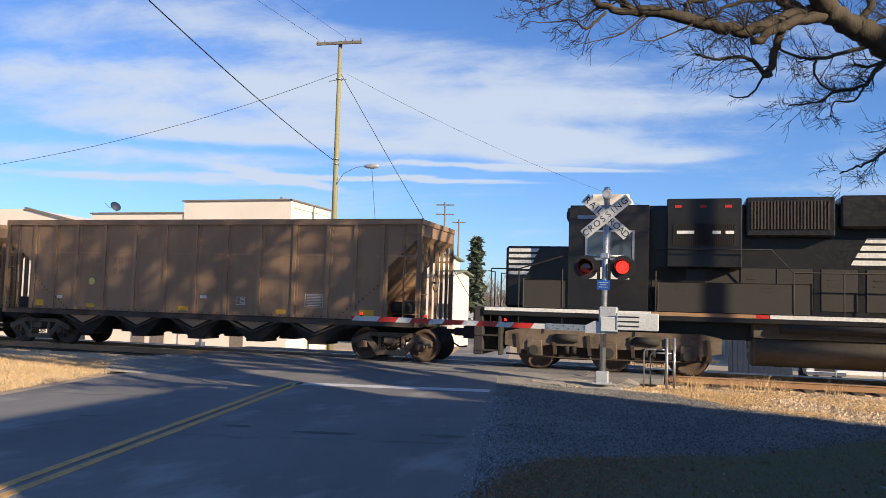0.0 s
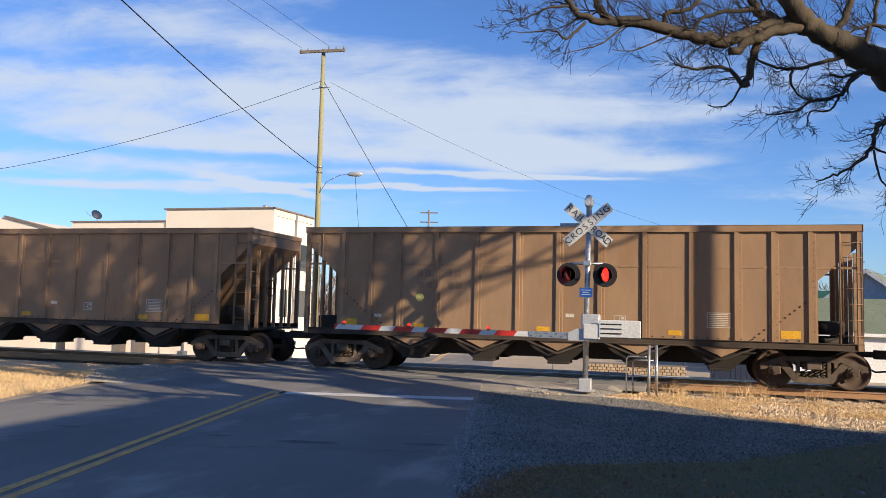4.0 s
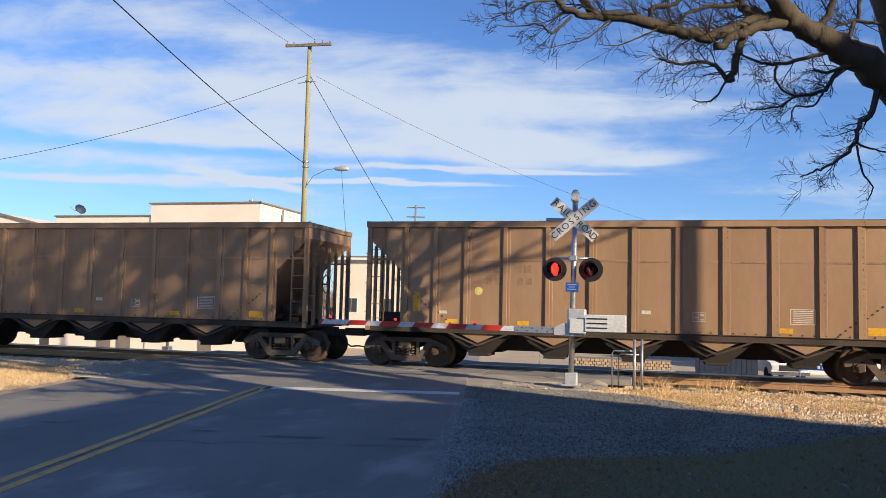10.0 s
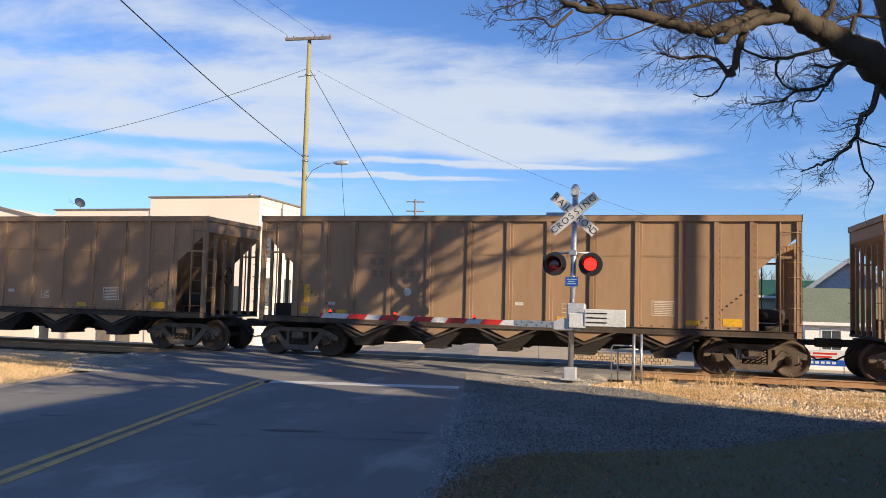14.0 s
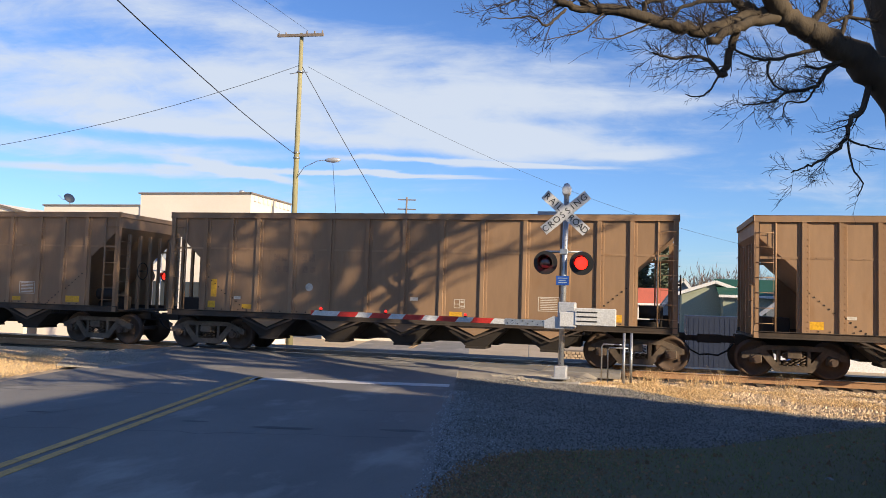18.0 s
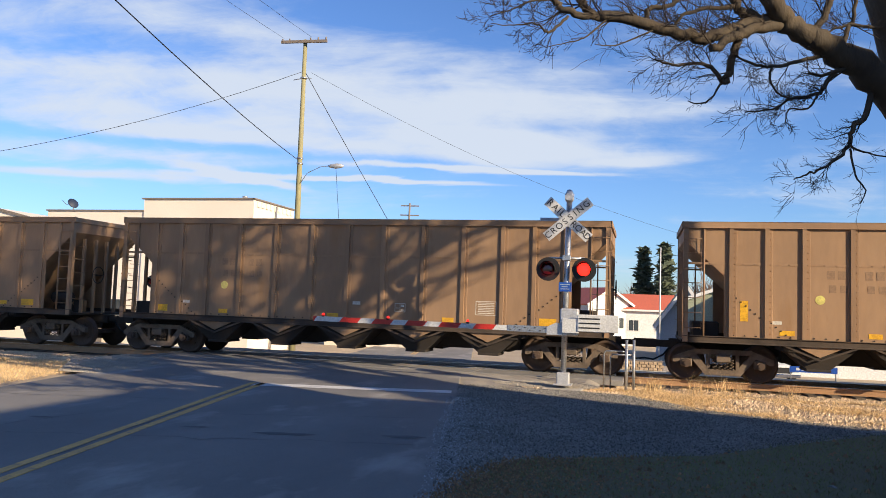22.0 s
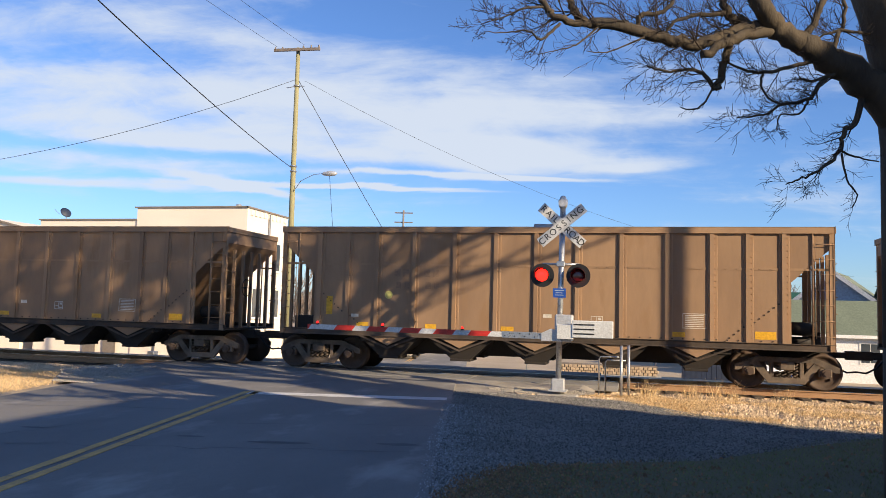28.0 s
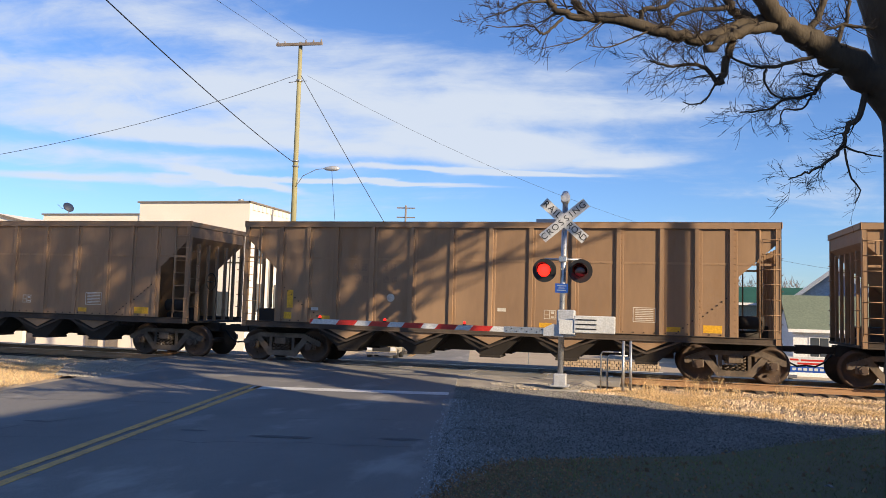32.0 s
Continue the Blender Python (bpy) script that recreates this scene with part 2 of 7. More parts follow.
ASPHALT = material("worn_asphalt", (0.235, 0.222, 0.205), 0.85, second=(0.150, 0.145, 0.138), fine=90, coarse=0.30, mix=0.85, bump=0.35, third=(0.30, 0.285, 0.26), stretch=(1.0, 0.45, 1.0))
GROUND = material("dirt_and_gravel", (0.46, 0.37, 0.26), 0.95, second=(0.36, 0.28, 0.18), fine=14, coarse=0.35, bump=0.4)
GRAVEL = material("grey_gravel", (0.225, 0.212, 0.192), 0.95, second=(0.115, 0.106, 0.094), fine=30, coarse=0.6, bump=0.5, island=0.55)
BALLAST = material("pale_ballast", (0.62, 0.47, 0.31), 0.95, second=(0.44, 0.32, 0.20), fine=22, coarse=0.8, bump=0.5, island=0.4)
DRY_GRASS = material("dry_grass", (0.70, 0.50, 0.26), 0.9, second=(0.58, 0.38, 0.17), fine=8, coarse=0.7, bump=0.0, island=0.35)
GREEN_GRASS = material("winter_lawn", (0.165, 0.195, 0.055), 0.9, second=(0.17, 0.135, 0.06), fine=9, coarse=0.6, bump=0.0, island=0.45)
LAWN_SOIL = material("lawn_soil", (0.150, 0.138, 0.070), 0.95, second=(0.165, 0.125, 0.075), fine=18, coarse=0.5, bump=0.5)
LEAF_LITTER = material("fallen_leaves", (0.28, 0.17, 0.09), 0.9, second=(0.18, 0.10, 0.05), fine=12, coarse=2, bump=0.1, island=0.4)
LITTER_WARM = material("rusty_leaf_litter", (0.40, 0.22, 0.10), 0.9, second=(0.27, 0.14, 0.06), fine=12, coarse=2, bump=0.1, island=0.4)
CONCRETE = material("concrete", (0.46, 0.43, 0.38), 0.9, second=(0.36, 0.33, 0.29), fine=20, coarse=0.7, bump=0.2)
YELLOW_LINE = material("worn_yellow_paint", (0.72, 0.43, 0.13), 0.8, second=(0.50, 0.31, 0.12), fine=40, coarse=3, mix=0.8, bump=0.2, third=(0.30, 0.225, 0.14))
WHITE_LINE = material("worn_white_paint", (0.70, 0.69, 0.66), 0.75, second=(0.54, 0.53, 0.51), fine=40, coarse=2.5, mix=0.8, bump=0.2, third=(0.40, 0.39, 0.37))
RAIL_RUST = material("rusty_rail_steel", (0.40, 0.235, 0.125), 0.8, 0.0, second=(0.27, 0.15, 0.08), fine=30, coarse=2, bump=0.2)
RAIL_TOP = material("polished_rail_head", (0.42, 0.40, 0.38), 0.3, 0.9, fine=30, coarse=2, bump=0.05)
TIE = material("weathered_timber_tie", (0.12, 0.095, 0.07), 0.9, second=(0.07, 0.055, 0.045), fine=30, coarse=2, bump=0.4, stretch=(6, 1, 1), each=0.3)
PANEL = material("crossing_panel_rubber", (0.20, 0.19, 0.18), 0.85, second=(0.32, 0.30, 0.27), fine=40, coarse=1.0, bump=0.3, each=0.15)
CAR_PAINT = material("rust_brown_car_paint", (0.325, 0.208, 0.122), 0.72, second=(0.235, 0.148, 0.090), fine=6, coarse=0.45, mix=0.75, bump=0.05, third=(0.27, 0.163, 0.088), each=0.08, stretch=(1.2, 1.2, 0.35), spec=0.25, grain_by=(0.93, 1.05))
APRON = material("grey_gravel_apron", (0.36, 0.325, 0.275), 0.95, second=(0.23, 0.205, 0.175), fine=35, coarse=1.1, bump=0.5)
TAN_BLOCK = material("tan_edging_block", (0.52, 0.39, 0.26), 0.9, second=(0.40, 0.29, 0.19), fine=20, coarse=2, bump=0.2, each=0.15)
UNDER_BROWN = material("dusty_brown_underbody", (0.085, 0.062, 0.046), 0.85, second=(0.034, 0.026, 0.021), fine=12, coarse=1.3, mix=0.85, bump=0.15, each=0.2)
CAR_DARK = material("grimy_underframe_steel", (0.034, 0.027, 0.022), 0.85, second=(0.020, 0.016, 0.014), fine=12, coarse=1.5, bump=0.2, each=0.2)
TRUCK_STEEL = material("dusty_truck_steel", (0.165, 0.124, 0.090), 0.8, second=(0.06, 0.046, 0.036), fine=16, coarse=2.5, mix=0.8, bump=0.2, each=0.2)
WHEEL_STEEL = material("rusty_wheel_steel", (0.105, 0.070, 0.050), 0.75, 0.1, second=(0.075, 0.05, 0.038), fine=16, coarse=3, bump=0.15)
COAL = material("coal", (0.02, 0.02, 0.021), 0.6, fine=12, coarse=3, bump=0.6)
LOCO_BLACK = material("black_locomotive_paint", (0.012, 0.012, 0.013), 0.4, second=(0.028, 0.025, 0.021), fine=12, coarse=0.8, mix=0.7, bump=0.05)
LOCO_GRIME = material("dusty_grey_black_steel", (0.042, 0.038, 0.033), 0.8, second=(0.045, 0.04, 0.035), fine=10, coarse=1.2, mix=0.7, bump=0.1)
TANK_GRIME = material("dusty_fuel_tank_steel", (0.125, 0.105, 0.078), 0.75, second=(0.075, 0.064, 0.05), fine=10, coarse=0.9, mix=0.8, bump=0.1)
WHITE_PAINT = material("white_paint", (0.78, 0.77, 0.74), 0.55, second=(0.62, 0.60, 0.55), fine=20, coarse=1.5, bump=0.05)
GALV = material("galvanised_steel", (0.50, 0.51, 0.52), 0.38, 0.75, second=(0.38, 0.39, 0.40), fine=40, coarse=6, bump=0.04)
SILVER_PAINT = material("silver_painted_metal", (0.55, 0.56, 0.58), 0.4, 0.3, second=(0.42, 0.42, 0.43), fine=30, coarse=3, mix=0.6, bump=0.05)
SIGN_WHITE = material("reflective_white_sheet", (0.62, 0.63, 0.63), 0.5, second=(0.52, 0.52, 0.52), fine=30, coarse=3, bump=0.02)
SIGNAL_BLACK = material("matt_black_signal_paint", (0.018, 0.018, 0.02), 0.6, fine=30, coarse=4, bump=0.05)
LETTER_BLACK = material("black_lettering", (0.015, 0.015, 0.016), 0.6, fine=30, coarse=4, bump=0.0)
RED_TAPE = material("red_reflective_tape", (0.55, 0.035, 0.025), 0.4, second=(0.42, 0.03, 0.02), fine=30, coarse=4, bump=0.02)
BLUE_SIGN = material("blue_enamel_sign", (0.02, 0.09, 0.42), 0.4, fine=30, coarse=4, bump=0.02)
SAFETY_YELLOW = material("yellow_reflective_tape", (0.75, 0.42, 0.02), 0.5, second=(0.55, 0.28, 0.03), fine=20, coarse=3, mix=0.8, bump=0.03)
STENCIL = material("faded_white_stencil", (0.66, 0.62, 0.54), 0.7, second=(0.46, 0.40, 0.32), fine=20, coarse=3, mix=0.6, bump=0.0)
STENCIL_DIM = material("ghosted_dark_stencil", (0.25, 0.157, 0.094), 0.75, second=(0.285, 0.18, 0.107), fine=20, coarse=3, mix=0.6, bump=0.0)
YELLOW_DOT = material("yellow_dot_paint", (0.62, 0.56, 0.16), 0.6, second=(0.5, 0.42, 0.14), fine=20, coarse=3, bump=0.0)
RED_GLOW = glow("lit_red_lens", (1.0, 0.012, 0.006), 3.2)
RED_DARK = glass("dark_red_lens", (0.10, 0.006, 0.008), 0.2)
RED_SMALL = glow("lit_small_red_lens", (1.0, 0.02, 0.012), 1.5)
POLE_WOOD = material("weathered_greenish_pole_wood", (0.31, 0.285, 0.15), 0.9, second=(0.22, 0.20, 0.12), fine=14, coarse=1.5, bump=0.2, stretch=(4, 4, 0.4))
GREY_WOOD = material("grey_pole_wood", (0.23, 0.19, 0.16), 0.9, fine=14, coarse=1.5, bump=0.2, stretch=(4, 4, 0.4))
WIRE = material("black_cable_sheath", (0.02, 0.02, 0.022), 0.6, fine=30, coarse=4, bump=0.0)
BARK = material("grey_brown_bark", (0.078, 0.060, 0.040), 0.92, second=(0.034, 0.027, 0.020), fine=14, coarse=2.2, mix=0.95, bump=0.9, stretch=(1, 1, 0.4))
TWIG = material("dark_twig_bark", (0.045, 0.033, 0.025), 0.9, second=(0.028, 0.021, 0.017), fine=18, coarse=3, bump=0.1)
CREAM_WALL = material("cream_painted_block", (0.78, 0.69, 0.58), 0.85, second=(0.70, 0.61, 0.51), fine=10, coarse=0.35, mix=0.6, bump=0.0, grain_by=(0.95, 1.03))
WHITE_WALL = material("white_siding", (0.76, 0.75, 0.73), 0.7, second=(0.66, 0.65, 0.63), fine=10, coarse=0.5, bump=0.02)
GREY_WALL = material("blue_grey_siding", (0.40, 0.45, 0.52), 0.75, second=(0.33, 0.37, 0.43), fine=10, coarse=0.5, bump=0.0)
GREEN_ROOF = material("grey_green_shingle", (0.17, 0.20, 0.14), 0.85, second=(0.13, 0.155, 0.11), fine=8, coarse=0.6, bump=0.2)
TEAL_ROOF = material("green_metal_roof", (0.03, 0.11, 0.065), 0.6, fine=8, coarse=0.6, bump=0.05)
PALE_GREEN = material("pale_green_siding", (0.33, 0.36, 0.27), 0.75, second=(0.28, 0.31, 0.235), fine=10, coarse=0.5, bump=0.0)
RED_ROOF = material("red_metal_roof", (0.58, 0.15, 0.085), 0.6, second=(0.48, 0.13, 0.075), fine=8, coarse=0.6, bump=0.05)
PALE_STONE = material("pale_loose_stone", (0.34, 0.34, 0.34), 0.9, second=(0.22, 0.22, 0.22), fine=30, coarse=3, bump=0.1, island=0.5)
CRACK = material("bitumen_crack_filler", (0.085, 0.082, 0.078), 0.7, fine=40, coarse=4, bump=0.1)
PATCH = material("dark_asphalt_patch", (0.115, 0.112, 0.108), 0.85, second=(0.16, 0.155, 0.148), fine=90, coarse=1.2, bump=0.3)
LOT_GRAVEL = material("grey_lot_gravel", (0.27, 0.255, 0.235), 0.95, second=(0.19, 0.18, 0.165), fine=12, coarse=0.4, bump=0.2)
DARK_TRIM = material("dark_parapet_flashing", (0.22, 0.185, 0.155), 0.7, fine=10, coarse=1, bump=0.05)
DARK_GLASS = glass("window_glass")
NAVY = material("navy_painted_steel", (0.02, 0.03, 0.06), 0.6, second=(0.03, 0.038, 0.06), fine=10, coarse=0.8, bump=0.1)
NEEDLES = material("conifer_needles", (0.085, 0.11, 0.07), 0.85, second=(0.11, 0.12, 0.075), fine=8, coarse=0.8, bump=0.0, island=0.35)
# Branch colour paled to carry the haze of distance.
FAR_TWIGS = material("far_bare_branches", (0.30, 0.245, 0.21), 0.9, second=(0.24, 0.19, 0.16), fine=4, coarse=0.3, bump=0.0, island=0.25)
TYRE = material("tyre_rubber", (0.025, 0.025, 0.026), 0.85, fine=20, coarse=3, bump=0.1)
BEIGE_PAINT = material("beige_truck_paint", (0.42, 0.36, 0.26), 0.35, fine=20, coarse=1.5, bump=0.0)
SILVER_CAR = material("silver_truck_paint", (0.50, 0.51, 0.53), 0.3, 0.3, fine=20, coarse=1.5, bump=0.0)
CHROME = material("chrome", (0.6, 0.6, 0.62), 0.15, 1.0, fine=20, coarse=3, bump=0.0)
HEADLAMP = glass("headlamp_glass", (0.55, 0.56, 0.58), 0.1)

# ---- mesh helpers ----


def part(name, bm, mat, parent=None, label="", smooth=False):
    """Links a bmesh as one mesh object under its parent."""
    me = bpy.data.meshes.new(name)
    bm.to_mesh(me)
    bm.free()
    for m in mat if isinstance(mat, (list, tuple)) else (mat,):
        me.materials.append(m)
    if smooth:
        for p in me.polygons:
            p.use_smooth = True
    ob = new(name, me)
    if parent:
        ob.parent = parent
    if label:
        ob["label"] = label
    return ob


def again(ob, m, parent=None):
    """Another object on the same mesh."""
    o = new(ob.name.split(".")[0], ob.data)
    o.parent = parent or ob.parent
    o.matrix_local = m
    if ob.get("label"):
        o["label"] = ob["label"]
    return o


def box(bm, x0, x1, y0, y1, z0, z1, bevel=0.0, mi=0):
    r = bmesh.ops.create_cube(bm, size=1.0)
    vs = r["verts"]
    for v in vs:
        v.co = Vector(((x0 + x1) / 2 + v.co.x * (x1 - x0), (y0 + y1) / 2 + v.co.y * (y1 - y0), (z0 + z1) / 2 + v.co.z * (z1 - z0)))
    fs = {f for v in vs for f in v.link_faces}
    for f in fs:
        f.material_index = mi
    if bevel:
        es = list({e for v in vs for e in v.link_edges})
        bmesh.ops.bevel(bm, geom=es, offset=bevel, segments=1, affect="EDGES")
    return vs


def prism(bm, outline, axis, a, b, mi=0):
    """An outline of (u, v) pulled along an axis from a to b. axis y: u is x, v is z; axis x: u is y, v is z; axis z: u is x, v is y."""
    def at(u, v, w):
        return {"y": (u, w, v), "x": (w, u, v), "z": (u, v, w)}[axis]
    lo = [bm.verts.new(at(u, v, a)) for u, v in outline]
    hi = [bm.verts.new(at(u, v, b)) for u, v in outline]
    n = len(lo)
    fs = [bm.faces.new(lo[::-1]), bm.faces.new(hi)]
    for i in range(n):
        fs.append(bm.faces.new((lo[i], lo[(i + 1) % n], hi[(i + 1) % n], hi[i])))
    for f in fs:
        f.material_index = mi
    bmesh.ops.recalc_face_normals(bm, faces=fs)
    return fs


def tube(bm, pts, r0, r1=None, sides=8, mi=0, caps=True):
    """A round bar through points, tapering from r0 to r1."""
    r1 = r0 if r1 is None else r1
    pts = [Vector(p) for p in pts]
    rings = []
    for i, p in enumerate(pts):
        d = (pts[min(i + 1, len(pts) - 1)] - pts[max(i - 1, 0)]).normalized()
        s = d.orthogonal().normalized() if i == 0 else (side - d * side.dot(d)).normalized()
        side = s
        w = d.cross(s)
        r = r0 + (r1 - r0) * i / max(1, len(pts) - 1)
        rings.append([bm.verts.new(p + (s * math.cos(a) + w * math.sin(a)) * r) for a in (math.tau * k / sides for k in range(sides))])
    for a, b in zip(rings, rings[1:]):
        for k in range(sides):
            f = bm.faces.new((a[k], a[(k + 1) % sides], b[(k + 1) % sides], b[k]))
            f.material_index, f.smooth = mi, True
    if caps:
        bm.faces.new(rings[0][::-1]).material_index = mi
        bm.faces.new(rings[-1]).material_index = mi


def disc(bm, centre, axis, radius, depth, sides=24, mi=0):
    c, d = Vector(centre), Vector(axis).normalized()
    tube(bm, [c - d * depth / 2, c + d * depth / 2], radius, sides=sides, mi=mi)


def lathe(bm, profile, axis="y", sides=24, centre=(0, 0, 0), mi=0):
    """A profile of (along, radius) turned round an axis."""
    c = Vector(centre)
    rings = []
    for s, r in profile:
        ring = []
        for k in range(sides):
            a = math.tau * k / sides
            p = {"y": (r * math.cos(a), s, r * math.sin(a)), "x": (s, r * math.cos(a), r * math.sin(a)), "z": (r * math.cos(a), r * math.sin(a), s)}[axis]
            ring.append(bm.verts.new(c + Vector(p)))
        rings.append(ring)
    fs = []
    for a, b in zip(rings, rings[1:]):
        for k in range(sides):
            fs.append(bm.faces.new((a[k], a[(k + 1) % sides], b[(k + 1) % sides], b[k])))
    fs.append(bm.faces.new(rings[0][::-1]))
    fs.append(bm.faces.new(rings[-1]))
    for f in fs:
        f.material_index, f.smooth = mi, True
    bmesh.ops.recalc_face_normals(bm, faces=fs)


def empty(name, m=None):
    e = new(name)
    e.empty_display_size = 0.2
    if m:
        e.matrix_world = m
    return e


def bm_new():
    return bmesh.new()


def quad(bm, pts, mi=0):
    f = bm.faces.new([bm.verts.new(p) for p in pts])
    f.material_index = mi
    return f


def bar(bm, a, b, w, h, mi=0):
    """A square bar from a to b."""
    a, b = Vector(a), Vector(b)
    d = (b - a).normalized()
    s = d.cross(Vector((0, 0, 1)))
    s = s.normalized() if s.length > 1e-4 else Vector((1, 0, 0))
    u = s.cross(d)
    ring = lambda p: [bm.verts.new(p + s * x * w / 2 + u * y * h / 2) for x, y in ((-1, -1), (1, -1), (1, 1), (-1, 1))]  # noqa: E731
    lo, hi = ring(a), ring(b)
    fs = [bm.faces.new(lo[::-1]), bm.faces.new(hi)] + [bm.faces.new((lo[i], lo[(i + 1) % 4], hi[(i + 1) % 4], hi[i])) for i in range(4)]
    for f in fs:
        f.material_index = mi
    bmesh.ops.recalc_face_normals(bm, faces=fs)


def lettering(text, size, m, mat, parent, name="lettering", depth=0.002):
    """Words in the built-in font as a flat mesh part."""
    cu = bpy.data.curves.new(name, "FONT")
    cu.body, cu.size, cu.align_x, cu.align_y, cu.extrude = text, size, "CENTER", "CENTER", depth
    tmp = bpy.data.objects.new("tmp_text", cu)
    scene.collection.objects.link(tmp)
    me = bpy.data.meshes.new_from_object(tmp.evaluated_get(bpy.context.evaluated_depsgraph_get()))
    bpy.data.objects.remove(tmp)
    me.materials.clear()
    me.materials.append(mat)
    ob = new(name, me)
    ob.parent, ob.matrix_local = parent, m
    return ob


# ---- ground, road and track ----
RO, RU, RV = Vector((-8.54, -7.03)), Vector((-0.2, 0.98)), Vector((0.98, 0.2))  # road: a point of its centre line, ahead, to the right


def ground_z(y):
    """The ground is level up to the track and falls away behind it."""
    table = ((-400, -0.08), (-4.5, -0.08), (-3.2, -0.10), (3.4, -0.12), (12, -1.05), (25, -1.95), (60, -2.35), (140, -2.0), (700, 6.0))
    for (a, za), (b, zb) in zip(table, table[1:]):
        if y <= b:
            return za + (zb - za) * max(0, (y - a)) / (b - a)
    return table[-1][1]


def road_at(u, v):
    p = RO + RU * u + RV * v
    return p.x, p.y


def road_z(y):
    d = abs(y)
    if d < 2.2:
        return -0.012
    near = -0.012 - 0.036 * min(1, (d - 2.2) / 3)
    return near if y < 0 else min(near, ground_z(y) + 0.05)


def build_ground():
    bm = bm_new()
    xs = [-700, -300, -120, -60, -40, -30, -22, -16, -12, -8, -4, 0, 4, 8, 12, 18, 26, 40, 80, 200, 700]
    ys = [-300, -80, -40, -24, -18, -14, -11, -9, -7, -5.5, -4.5, -3.2, 0, 3.4, 6, 9, 12, 18, 25, 40, 60, 100, 140, 300, 700]
    grid = [[bm.verts.new((x, y, ground_z(y) - (0.35 if -3.3 < y < 3.5 else 0.05))) for x in xs] for y in ys]
    for a, b in zip(grid, grid[1:]):
        for i in range(len(xs) - 1):
            bm.faces.new((a[i], a[i + 1], b[i + 1], b[i]))
    tagged(part("ground", bm, GROUND), "bare tan winter ground of dirt and dead grass", "ground", kind="structure")


def strip(name, mat, vl, vr, us, lift, label, category):
    """A strip of road surface between two offsets, following the road's level."""
    bm = bm_new()
    rows = []
    for u in us:
        row = []
        for v in (vl, vr):
            x, y = road_at(u, v)
            row.append((x, y, road_z(y) + lift))
        rows.append([bm.verts.new(p) for p in row] + [bm.verts.new((p[0], p[1], p[2] - 0.09)) for p in row])
    for a, b in zip(rows, rows[1:]):
        bm.faces.new((a[0], a[1], b[1], b[0]))
        bm.faces.new((a[1], a[3], b[3], b[1]))
        bm.faces.new((a[2], a[0], b[0], b[2]))
    bmesh.ops.recalc_face_normals(bm, faces=bm.faces)
    return tagged(part(name, bm, mat), label, category, kind="structure")


US = [-40, -20, -12, -8, -5, -3, -1, 0.5, 2, 3, 4, 5, 6, 7, 8, 9, 10, 11, 12, 14, 17, 20, 25, 30, 40, 60, 90, 140]


